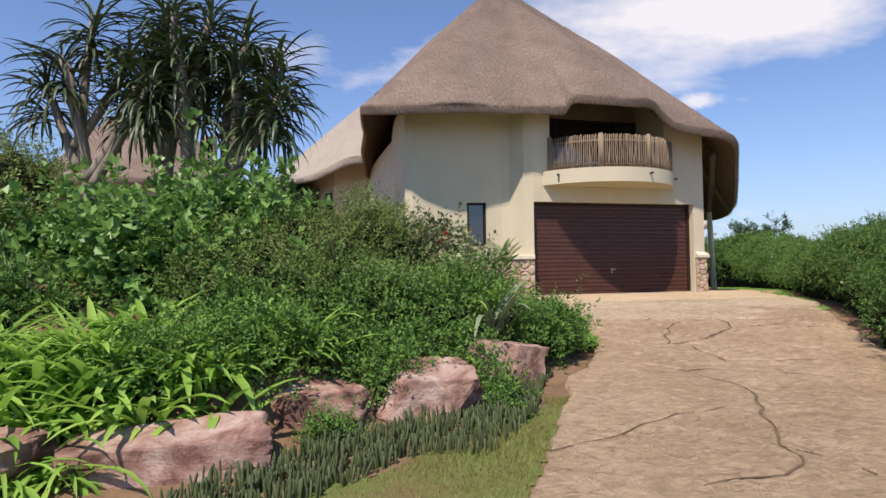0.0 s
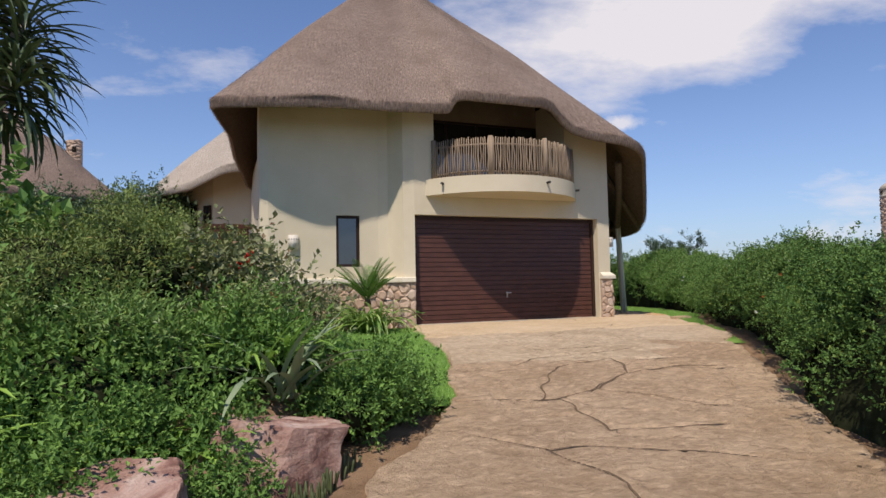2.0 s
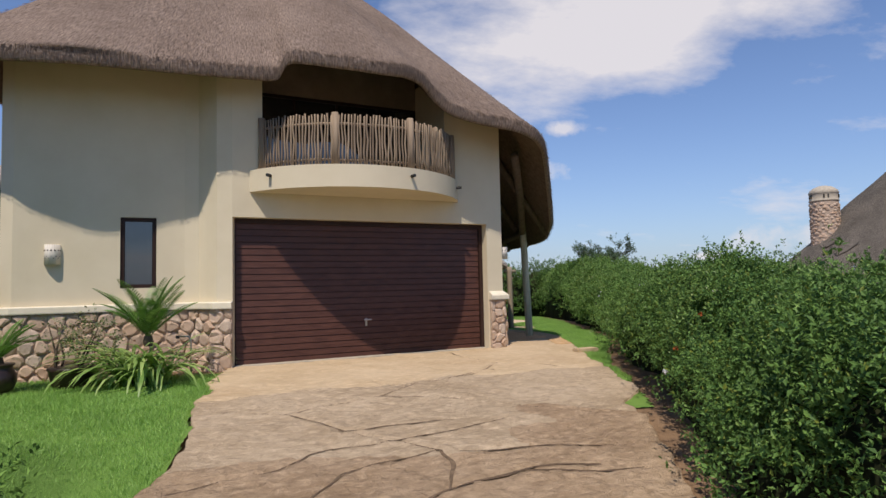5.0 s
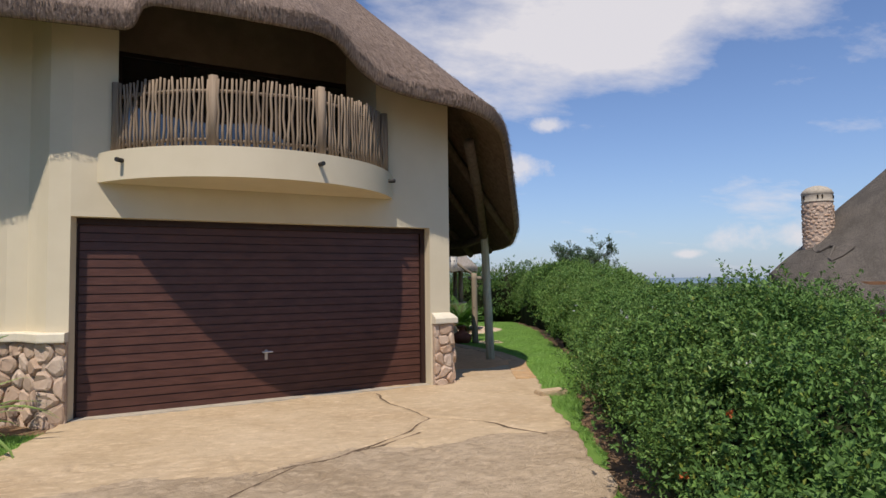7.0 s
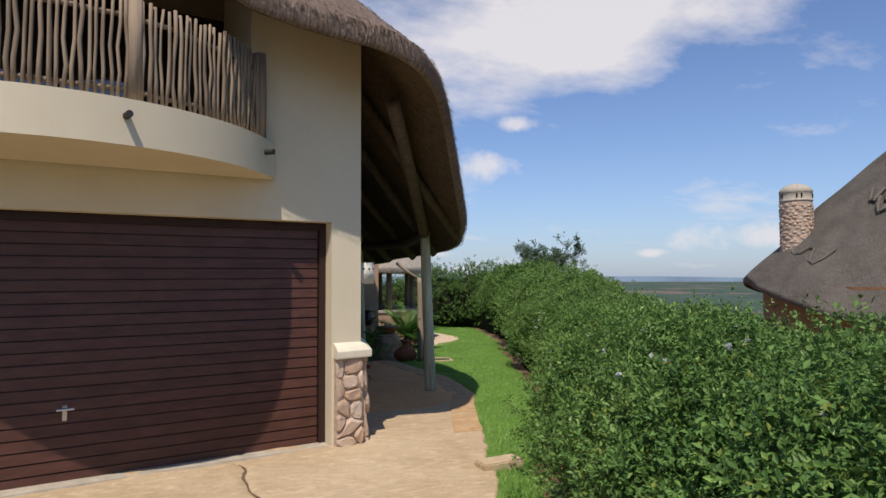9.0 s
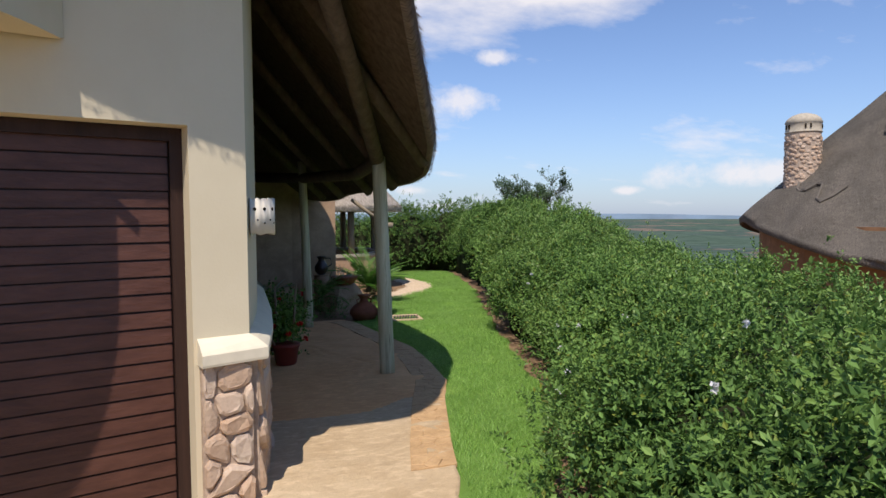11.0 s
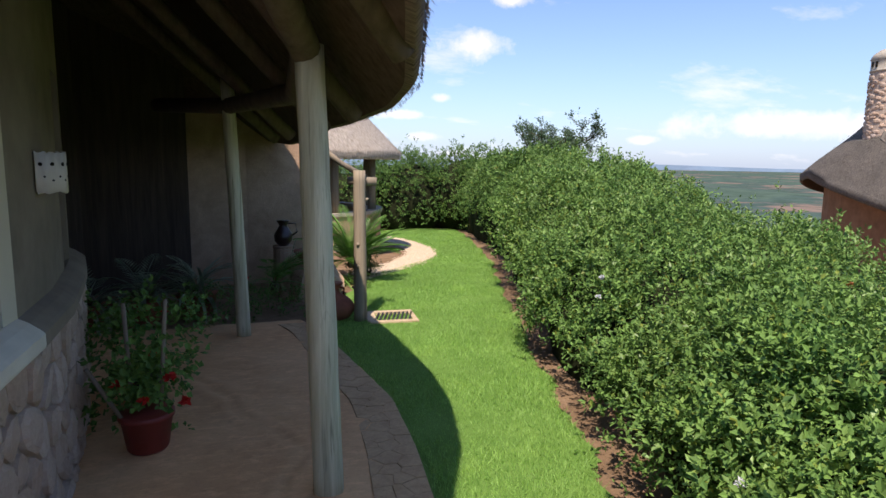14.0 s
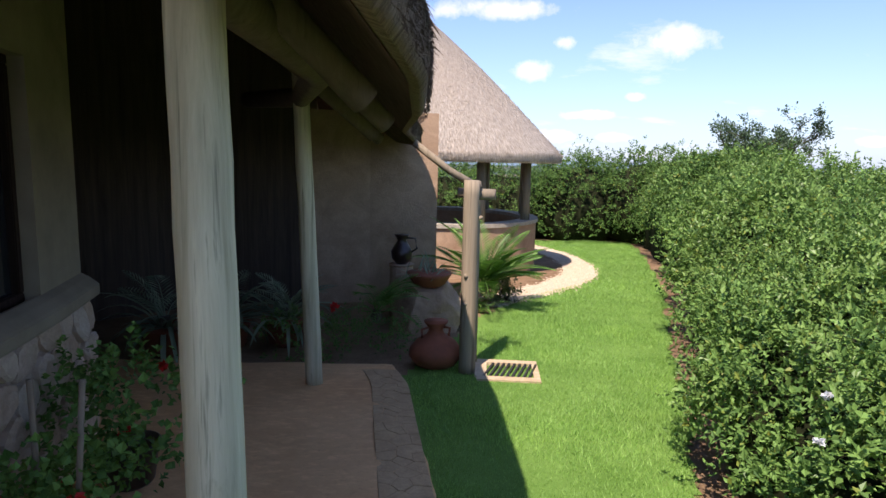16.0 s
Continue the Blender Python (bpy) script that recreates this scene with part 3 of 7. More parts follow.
# ---- driveway ----
CRACKS = [
    [(2.21, 8.29), (3.14, 8.37), (3.49, 7.20), (4.60, 7.34)],
    [(2.18, 7.34), (2.78, 6.94), (3.65, 6.90), (4.69, 6.39)],
    [(2.78, 6.94), (2.99, 6.26), (2.86, 5.30), (2.65, 4.67), (2.80, 4.44), (3.01, 4.06)],
    [(1.67, 3.84), (2.35, 4.05), (2.64, 4.37), (2.65, 4.67)],
    [(0.76, 4.66), (1.33, 4.85), (1.95, 5.34), (2.55, 5.52)],
    [(1.96, 8.34), (2.88, 8.25), (3.21, 8.91), (3.65, 9.45), (4.44, 9.72)],
    [(2.88, 8.25), (3.68, 8.70), (4.45, 9.16), (5.16, 9.38), (5.66, 9.39)],
    [(2.45, 11.38), (3.18, 11.15), (3.90, 10.13), (4.49, 9.73), (4.48, 9.17), (3.64, 8.64)],
    [(5.75, 13.25), (5.03, 12.45), (4.08, 11.79), (3.31, 11.17)],
    [(4.08, 11.79), (5.06, 11.22), (6.36, 10.47)],
    [(4.48, 9.17), (5.05, 9.33), (5.99, 9.22)],
    [(4.27, 12.18), (4.93, 12.33), (5.39, 13.00), (6.01, 13.71), (5.70, 15.34)],
    [(6.01, 13.71), (6.76, 13.31), (7.23, 12.82)],
    [(2.31, 9.45), (2.72, 9.56), (3.13, 9.64), (3.35, 9.87), (3.89, 9.98)],
    [(3.9, 10.01), (4.41, 10.11), (5.13, 10.49)],
    [(3.62, 10.35), (4.12, 10.38), (4.68, 10.5)],
    [(4.62, 9.69), (5.32, 9.72), (6.03, 9.64)],
    [(3.76, 8.7), (4.31, 8.42), (4.65, 7.97), (4.89, 7.9)],
    [(7.99, 18.46), (8.38, 19.41), (8.01, 20.54), (7.45, 21.16)],
]


def crack_distance(x, y, lines, wob):
    p = np.stack([x, y, 0 * x], 1)
    q = np.stack([x + 0.09 * wob(p) + 0.03 * wob(p * 4.3), y + 0.09 * wob(p + 7.7) + 0.03 * wob(p * 4.3 + 3)], 1)
    best = np.full(len(x), 9.0)
    for line in lines:
        for a, b in zip(line, line[1:]):
            a, b = np.array(a), np.array(b)
            d = b - a
            t = np.clip(((q - a) @ d) / (d @ d), 0, 1)
            best = np.minimum(best, np.linalg.norm(q - a - t[:, None] * d, axis=1))
    return best


WOB = Wobble(21, 2.2)


def in_drive(x, y):
    wig = 0.05 * WOB(np.stack([x, y, 0 * x], 1) * 1.7)
    return (x > np.interp(y, DRIVE_L[:, 1], DRIVE_L[:, 0]) + wig) & (x < np.interp(y, DRIVE_R[:, 1], DRIVE_R[:, 0]) + wig) & (y < 23.2)


STAMP = np.random.default_rng(3).uniform((-0.5, -1), (9, 23), (150, 2))


def drive_z(x, y):
    z = np.interp(y, GY, GZ) + 0.045
    d = crack_distance(x, y, CRACKS, WOB)
    p = np.stack([x, y, 0 * x], 1)
    relief = 0.006 * WOB(p * 3.1) + (0.004 * WOB(p * 9.0) + 0.0035 * WOB(p * 17.0)) * np.where(y < 12.8, 1.0, 0.35)
    # shallow stamped joints
    g = p[:, :2] + 0.10 * np.stack([WOB(p * 1.9), WOB(p * 1.9 + 5)], 1)
    near = np.full((len(x), 2), 99.0)
    for q in STAMP:
        e = np.linalg.norm((g - q) * np.array([0.75, 1.25]), axis=1)
        hit = e < near[:, 0]
        near[:, 1] = np.where(hit, near[:, 0], np.minimum(near[:, 1], e))
        near[:, 0] = np.where(hit, e, near[:, 0])
    relief = relief - 0.016 * np.exp(-((near[:, 1] - near[:, 0]) / 0.03) ** 2) * (WOB(p * 0.9) > -0.6) * np.where(y < 12.8, 1.0, 0.25)
    return z + relief * (d > 0.03) - 0.022 * np.exp(-(d / 0.02) ** 2) * np.where(y < 16, 1.0, 0.3) + 0.008 * np.exp(-((d - 0.07) / 0.04) ** 2)


def drive_kind(c):
    seam = 12.3 + 0.22 * (c[:, 0] - 4) + 0.14 * WOB(c * 2.3)
    # kind 2 is the slab's shaded colour, used where the roof's shade lies
    return np.where(c[:, 1] > 17.5 + 0.2 * WOB(c * 0.9), 2, np.where(c[:, 1] > seam, 1, np.where(c[:, 1] > seam - 2.4 + 0.5 * WOB(c * 0.8), 3, 0)))


def drive_mesh():
    """A sheet between the two edges, with a short skirt down each side."""
    ys, us = np.arange(-1.0, 23.2, 0.034), np.linspace(0, 1, 205)
    us = np.concatenate([[0], us, [1]])
    z0 = 0 * ys
    lo, hi = np.interp(ys, DRIVE_L[:, 1], DRIVE_L[:, 0]), np.interp(ys, DRIVE_R[:, 1], DRIVE_R[:, 0])
    lo = lo + 0.05 * WOB(np.stack([lo, ys, z0], 1) * 1.7) + 0.02 * WOB(np.stack([lo, ys, z0], 1) * 7)
    hi = hi + np.where(ys < 15.5, 0.05, 0.012) * WOB(np.stack([hi, ys, z0], 1) * 1.7) + np.where(ys < 15.5, 0.015, 0.005) * WOB(np.stack([hi, ys, z0], 1) * 7)
    X = lo[:, None] + (hi - lo)[:, None] * us[None]
    Y = np.repeat(ys[:, None], len(us), 1)
    Z = drive_z(X.ravel(), Y.ravel()).reshape(X.shape)
    Z[:, 0] -= 0.14
    Z[:, -1] -= 0.14
    v = np.stack([X.ravel(), Y.ravel(), Z.ravel()], 1)
    i = np.arange(X.size).reshape(X.shape)
    f = np.stack([i[:-1, :-1], i[:-1, 1:], i[1:, 1:], i[1:, :-1]], -1).reshape(-1, 4)
    return np_mesh("driveway", v, f, [M_DRIVE, M_SLAB, M_VERANDA, M_DRIVE_UP], True, mat_index=drive_kind(v[f].mean(1)))


obj("driveway", drive_mesh(),
    label="tan stamped concrete driveway with winding cracks", category="driveway", kind="structure")


def joint(line, seed):
    """Dirt and grit lying in one winding crack."""
    r = np.random.default_rng(seed)
    p = np.array(line, dtype=float)
    s = np.concatenate([[0], np.cumsum(np.linalg.norm(np.diff(p, axis=0), axis=1))])
    u = np.arange(0, s[-1], 0.035)
    q = np.stack([np.interp(u, s, p[:, 0]), np.interp(u, s, p[:, 1])], 1)
    c = q.copy()
    for _ in range(4):
        e = np.column_stack([c, 0 * u])
        c = q - np.stack([0.09 * WOB(e) + 0.03 * WOB(e * 4.3), 0.09 * WOB(e + 7.7) + 0.03 * WOB(e * 4.3 + 3)], 1)
    t = np.gradient(c, axis=0)
    n = np.stack([-t[:, 1], t[:, 0]], 1) / np.maximum(np.linalg.norm(t, axis=1, keepdims=True), 1e-6)
    w = (0.004 + 0.008 * np.abs(WOB(np.column_stack([c, 0 * u]) * 2.1)) + r.uniform(0, 0.004, len(u)))[:, None]
    keep = in_drive(c[:, 0], c[:, 1]) & (c[:, 1] < 16.5)
    c, n, w = c[keep], n[keep], w[keep]
    if len(c) < 3:
        return None
    z = np.interp(c[:, 1], GY, GZ) + 0.045 - 0.006
    v = np.concatenate([np.column_stack([c - n * w, z]), np.column_stack([c + n * w, z])])
    i = np.arange(len(c) - 1)
    return np_mesh("joint", v, np.stack([i, i + 1, i + 1 + len(c), i + len(c)], 1), M_CRACK)


DRIVE = bpy.data.objects["driveway"]
for k, line in enumerate(CRACKS):
    me = joint(line, k)
    if me:
        obj("joint", me, DRIVE, "dark gritty crack")

# ---- house walls ----
FA, FB = (2.2, 14.55), (6.56, 15.74)
CORNER = (6.875, 15.83)
WALL_Z = 4.75
LEFT_PATH = [(-1.5, 18.2), (-1.3, 16.4), (-1.02, 14.9), (-0.9, 14.42), (-0.72, 14.37)]
WIN = ((0.587, 14.672), (1.065, 14.78))
STEP = [(1.45, 14.867), (1.66, 14.87), (1.80, 14.74), (1.97, 14.56), (2.2, 14.55)]
SIDE = [CORNER, (6.94, 16.6), (6.965, 17.3), (6.962, 18.85), (6.92, 19.55), (6.80, 20.3), (6.72, 20.75), (6.55, 21.45), (6.0, 21.75)]


def wall_window_side():
    bm = bmesh.new()
    ribbon(bm, LEFT_PATH + [WIN[0]], -0.3, WALL_Z, 0.3)
    ribbon(bm, [WIN[0], WIN[1]], -0.3, 1.27, 0.3)
    ribbon(bm, [WIN[0], WIN[1]], 2.335, WALL_Z, 0.3)
    ribbon(bm, [WIN[1]] + STEP, -0.3, WALL_Z, 0.3)
    return obj("wall_south", done(bm, "wall_south", M_PLASTER), label="cream plastered house wall with a slim window", category="wall", kind="structure")


def wall_garage_side():
    bm = bmesh.new()
    # beside, above and over the garage opening; the balcony recess stays open
    ribbon(bm, [FB, CORNER], -0.3, WALL_Z - 0.25, 0.3)
    ribbon(bm, [FA, FB], 2.33, 2.98, 0.3)
    ribbon(bm, [FA, along(FA, FB, 0.10)], 2.98, WALL_Z, 0.3)
    ribbon(bm, [along(FA, FB, 0.815), FB], 2.98, WALL_Z - 0.1, 0.3)
    return obj("wall_garage", done(bm, "wall_garage", M_PLASTER), label="cream plastered wall above the garage door", category="wall", kind="structure")


def wall_veranda():
    bm = bmesh.new()
    w0, w1 = (6.961, 18.02), (6.956, 18.68)
    ribbon(bm, [*SIDE[:3], w0], -0.3, WALL_Z - 0.3, 0.3)
    ribbon(bm, [w0, w1], -0.3, 1.08, 0.3)
    ribbon(bm, [w0, w1], 2.27, WALL_Z - 0.3, 0.3)
    ribbon(bm, [w1, SIDE[3]], -0.3, WALL_Z - 0.3, 0.3)
    bmesh.ops.remove_doubles(bm, verts=bm.verts, dist=0.0005)
    return obj("wall_veranda", done(bm, "wall_veranda", M_PLASTER), label="cream plastered veranda wall in the roof's shade", category="wall", kind="structure")


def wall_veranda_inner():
    # same wall carried on; its browner colour stands for the deeper shade
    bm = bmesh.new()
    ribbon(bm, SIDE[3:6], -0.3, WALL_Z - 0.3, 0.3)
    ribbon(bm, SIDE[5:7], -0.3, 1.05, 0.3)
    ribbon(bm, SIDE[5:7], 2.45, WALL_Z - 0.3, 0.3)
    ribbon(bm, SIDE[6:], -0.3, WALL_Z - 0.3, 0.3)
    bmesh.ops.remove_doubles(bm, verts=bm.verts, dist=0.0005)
    return obj("wall_veranda_inner", done(bm, "wall_veranda_inner", M_SHADE_PLASTER), label="plastered wall deep in the veranda, roof shade put into its brown", category="wall", kind="structure")


# back of the recess: dark fence timber colour stands for its deep shade
bm = bmesh.new()
ribbon(bm, [(6.0, 21.75), (4.4, 21.8), (4.0, 22.6), (4.4, 24.6), (5.6, 26.0), (7.1, 26.3)], -0.4, 4.4, 0.3)
obj("wall_entrance", done(bm, "wall_entrance", M_FENCE), label="entrance wall deep in the veranda, coloured dark for its shade", category="wall", kind="structure")
WALL_S, WALL_G, WALL_V = wall_window_side(), wall_garage_side(), wall_veranda()
WALL_VI = wall_veranda_inner()

bm = bmesh.new()
ribbon(bm, [(7.1, 26.3), (8.0, 26.55), (9.02, 26.6)], -0.6, 2.6, 0.35)
obj("wall_stone", done(bm, "wall_stone", M_STONEWALL), label="rough tan stone wall at the veranda's end", category="wall", kind="structure")

# rear shell, so that the house is closed
bm = bmesh.new()
ribbon(bm, [(7.1, 27.3), (4.5, 27.2), (0.5, 27.2), (-3.0, 24.5), (-2.2, 21.0), (-1.5, 18.2)], -0.5, 4.6, 0.3)
obj("wall_rear", done(bm, "wall_rear", M_PLASTER), label="plain plastered rear wall of the house", category="wall", kind="structure")

# balcony recess behind the front
OUT = Vector((0.263, -0.965))


def shift(p, d):
    return (p[0] - OUT.x * d, p[1] - OUT.y * d)


RA, RB = along(FA, FB, 0.10), along(FA, FB, 0.815)
bm = bmesh.new()
ribbon(bm, [shift(RA, 0.3), shift(RA, 1.25)], 2.9, WALL_Z + 0.4, 0.2)
ribbon(bm, [shift(RB, 1.25), shift(RB, 0.3)], 2.9, WALL_Z + 0.4, 0.2)
bmesh.ops.remove_doubles(bm, verts=bm.verts, dist=0.0005)
obj("wall_balcony", done(bm, "wall_balcony", M_PLASTER), label="cream plastered reveal behind the balcony", category="wall", kind="structure")
bm = bmesh.new()
ribbon(bm, [shift(RA, 1.25), shift(RB, 1.25)], 4.72, 5.6, 0.2)
# lintel takes the shade-darkened plaster of the deep veranda
obj("trim", done(bm, "trim", M_SHADE_PLASTER), label="brown plastered lintel over the balcony doors", category="trim", kind="structure")
bm = bmesh.new()
ribbon(bm, [shift(RA, -0.02), shift(RB, -0.02)], 2.90, 3.04, 1.6)
obj("floor_balcony", done(bm, "floor_balcony", M_CONC), label="concrete balcony floor", category="floor", kind="structure")


# caps on the stone plinth
def cap(name, path, wall, d=0.11, rise=0.0, mat=M_CAP):
    """A sill on the plinth; with a rise its top slopes up to the wall."""
    p = [Vector(q) for q in path]
    bm = bmesh.new()
    rows = []
    section = [(-0.02, 0.93), (d, 0.93), (d + 0.004, 0.945), (d + 0.004, 1.02 - 0.35 * rise), (d - 0.012, 1.034 - 0.3 * rise), (d * 0.45, 1.035 + 0.45 * rise), (0.0, 1.035 + rise), (-0.02, 1.035 + rise)]
    for i, q in enumerate(p):
        t = (p[min(i + 1, len(p) - 1)] - p[max(i - 1, 0)]).normalized()
        n = Vector((t.y, -t.x))
        e = (p[i + 1] - q if i < len(p) - 1 else q - p[i - 1]).normalized()
        n /= max(0.6, n.dot(Vector((e.y, -e.x))))
        rows.append([bm.verts.new((*(q + n * o), z)) for o, z in section])
    for a, b in zip(rows, rows[1:]):
        for k in range(len(section)):
            m = (k + 1) % len(section)
            bm.faces.new((a[k], b[k], b[m], a[m]))
    bm.faces.new(rows[0])
    bm.faces.new(rows[-1][::-1])
    bmesh.ops.recalc_face_normals(bm, faces=bm.faces)
    return obj(name, done(bm, name, mat), wall, "cream painted sill capping the stone plinth")


cap("plinth_cap", LEFT_PATH[3:] + [WIN[0], WIN[1]] + STEP, WALL_S)
cap("plinth_cap", [(FB[0] + 0.02, FB[1]), CORNER] + SIDE[1:4], WALL_V, 0.11, 0.05)
# inner sill is coloured dark for shade like the wall above it
cap("plinth_cap", SIDE[3:8], WALL_VI, 0.11, 0.05, M_SHADE_PLASTER)


# stone plinth: a mortar bed with one stone beside another
def voronoi_cells(w, h, size, seed, flat=1.0):
    r = random.Random(seed)
    nx, nz = max(1, round(w / size)), max(1, round(h / (size * flat)))
    pts = [((i + 0.5 + r.uniform(-0.42, 0.42) + 0.5 * (j % 2) - 0.25) * w / nx, (j + 0.5 + r.uniform(-0.4, 0.4)) * h / nz) for i in range(nx) for j in range(nz)]
    cells = []
    for k, (cx, cz) in enumerate(pts):
        poly = [(0, 0), (w, 0), (w, h), (0, h)]
        for m, (ox, oz) in enumerate(pts):
            if m == k or abs(ox - cx) > 4 * size or abs(oz - cz) > 4 * size:
                continue
            mx, mz, dx, dz = (cx + ox) / 2, (cz + oz) / 2, ox - cx, oz - cz
            res = []
            for a, b in zip(poly, poly[1:] + poly[:1]):
                da, db = (a[0] - mx) * dx + (a[1] - mz) * dz, (b[0] - mx) * dx + (b[1] - mz) * dz
                if da <= 0:
                    res.append(a)
                if da * db < 0:
                    t = da / (da - db)
                    res.append((a[0] + t * (b[0] - a[0]), a[1] + t * (b[1] - a[1])))
            poly = res
            if len(poly) < 3:
                break
        if len(poly) >= 3:
            cells.append(((cx, cz), poly))
    return cells


def plinth(path, z0, z1, size, seed, wall, name="stone"):
    """Field stones set along a plan line."""
    p = [Vector(q) for q in path]
    lens = [0.0]
    for a, b in zip(p, p[1:]):
        lens.append(lens[-1] + (b - a).length)

    def place(u, z, d):
        u = min(max(u, 0), lens[-1])
        i = max(k for k in range(len(p) - 1) if lens[k] <= u + 1e-9)
        t = (p[i + 1] - p[i]).normalized()
        q = p[i] + t * (u - lens[i])
        return Vector((q.x + t.y * d, q.y - t.x * d, z))

    bm = bmesh.new()
    ribbon(bm, [place(u, 0, 0.045).xy[:] for u in lens], z0, z1, 0.06)
    obj("mortar_bed", done(bm, "mortar_bed", M_MORTAR), wall, "tan mortar between stones")
    r = random.Random(seed)
    for (cx, cz), poly in voronoi_cells(lens[-1], z1 - z0, size, seed, 0.85):
        area = 0.5 * abs(sum(a[0] * b[1] - b[0] * a[1] for a, b in zip(poly, poly[1:] + poly[:1])))
        if area < 0.003:
            continue
        # cut the corners so that the outline is rounder
        rnd = []
        for k, q in enumerate(poly):
            a, b = poly[k - 1], poly[(k + 1) % len(poly)]
            rnd += [(q[0] + (a[0] - q[0]) * 0.24, q[1] + (a[1] - q[1]) * 0.24), (q[0] + (b[0] - q[0]) * 0.24, q[1] + (b[1] - q[1]) * 0.24)]
        mx, mz = sum(q[0] for q in rnd) / len(rnd), sum(q[1] for q in rnd) / len(rnd)
        bm = bmesh.new()
        proud, tilt = r.uniform(0.02, 0.055), (r.uniform(-0.12, 0.12), r.uniform(-0.12, 0.12))
        rows = []
        for s, d in ((0.975, 0.03), (0.90, 0.05 + proud * 0.5), (0.66, 0.05 + proud * 0.85)):
            ring = []
            for q in rnd:
                u, z = mx + (q[0] - mx) * s, mz + (q[1] - mz) * s
                jit = r.uniform(-0.006, 0.006)
                ring.append(bm.verts.new(place(u, z0 + z, d + jit + (tilt[0] * (u - mx) + tilt[1] * (z - mz)) * (d > 0.04))))
            rows.append(ring)
        for a, b in zip(rows, rows[1:]):
            for k in range(len(a)):
                bm.faces.new((a[k], a[(k + 1) % len(a)], b[(k + 1) % len(b)], b[k]))
        bm.faces.new(rows[-1])
        obj(name, done(bm, name, M_STONE), wall)


# ---- roofs ----
def ring_interp(points, n):
    """Points of a closed ring, rounded and evenly dense."""
    p = np.array(points)
    m = len(p)
    seg = np.linalg.norm(np.diff(np.vstack([p, p[:1]]), axis=0), axis=1)
    s = np.concatenate([[0], np.cumsum(seg)])
    u = np.linspace(0, s[-1], n, endpoint=False)
    out = np.stack([np.interp(u, s, np.append(p[:, k], p[0, k])) for k in range(p.shape[1])], 1)
    return out


def soften(ring, times):
    for _ in range(times):
        ring = 0.25 * np.roll(ring, 1, 0) + 0.5 * ring + 0.25 * np.roll(ring, -1, 0)
    return ring


def thatched_roof(name, eave, apex, thick, mat, label, n=360, rows=26, belly=0.25, tip=0.5, seed=3, blur=40, round_by=2, under=M_UNDER, shag=9000, lumps=0.05):
    top = soften(ring_interp(eave, n), round_by)
    base = soften(top, blur)
    apex = np.array(apex)
    w = Wobble(seed, 1.4)
    allv, alluv = [], []
    circ = np.concatenate([[0], np.cumsum(np.linalg.norm(np.diff(top, axis=0), axis=1))])
    ts = np.linspace(0, 1, rows) ** 1.35
    out_dir = unit((top - apex) * np.array([1, 1, 0]))
    lines = []
    # the rounded lip of the eave
    for k, (d, drop) in enumerate(((-0.30, -0.93), (-0.12, -1.0), (0.0, -0.82), (0.05, -0.45), (0.02, -0.12))):
        lines.append(top + out_dir * d * thick * 1.1 + np.array([0, 0, drop * thick]))
    for t in ts:
        keep = (1 - min(1, t / 0.42)) ** 1.6
        e = base + (top - base) * keep
        q = e + (apex - e) * t
        q[:, 2] += belly * math.sin(math.pi * t) - tip * max(0, t - 0.9) * 4 * max(0, t - 0.9)
        if t > 0.93:
            q[:, 2] -= tip * ((t - 0.93) / 0.07) ** 2 * 0.4
        q += out_dir * (lumps * w(q * 1.0) * (1 - t))[:, None]
        lines.append(q)
    v = np.concatenate(lines)
    i = np.arange(n)
    j = (i + 1) % n
    f = np.concatenate([np.stack([i + k * n, j + k * n, j + (k + 1) * n, i + (k + 1) * n], 1) for k in range(len(lines) - 1)])
    slope = np.concatenate([[0], np.cumsum([np.linalg.norm(b - a, axis=1).mean() for a, b in zip(lines, lines[1:])])])
    uv = np.concatenate([np.stack([circ, np.full(n, s)], 1) for s in slope])
    roof = thing(name, label, "roof")
    obj("thatch", np_mesh("thatch", v, f, mat, True, uv), roof, "combed thatch")
    # underside, its reed colour darkened for the shade below the eave
    low = []
    for t in np.linspace(0.0, 0.9, 10):
        keep = (1 - min(1, t / 0.42)) ** 1.6
        e = base + (top - base) * keep
        q = e + (apex - e) * t - out_dir * thick * 0.33 * (t == 0)
        q[:, 2] -= thick * 0.95 + 0.05 * math.sin(math.pi * t)
        low.append(q)
    v2 = np.concatenate(low)
    f2 = np.concatenate([np.stack([i + (k + 1) * n, j + (k + 1) * n, j + k * n, i + k * n], 1) for k in range(len(low) - 1)])
    obj("underside", np_mesh("underside", v2, f2, under, True), roof, "reed underside, darkened in colour for eave shade")
    # loose straw along the lip and over the slope
    r = np.random.default_rng(seed)
    if shag:
        a = r.integers(0, n, shag)
        t = r.uniform(0, 1, shag) ** 2.2 * 0.9
        lip = r.uniform(0, 1, shag) < 0.4
        t[lip] = 0
        keep = (1 - np.minimum(1, t / 0.42))[:, None] ** 1.6
        e = base[a] + (top[a] - base[a]) * keep
        q = e + (apex - e) * t[:, None]
        q[:, 2] += belly * np.sin(math.pi * t)
        q[lip] += np.array([0, 0, -1]) * (r.uniform(0.1, 0.95, lip.sum()) * thick)[:, None]
        q += (np.roll(top, -1, 0)[a] - top[a]) * r.uniform(0, 1, shag)[:, None]
        down = unit(e - apex) + r.normal(size=(shag, 3)) * 0.16
        nrm = out_dir[a] * 0.6 + np.array([0, 0, 0.7])
        L = np.where(lip, r.uniform(0.008, 0.028, shag), r.uniform(0.05, 0.12, shag))
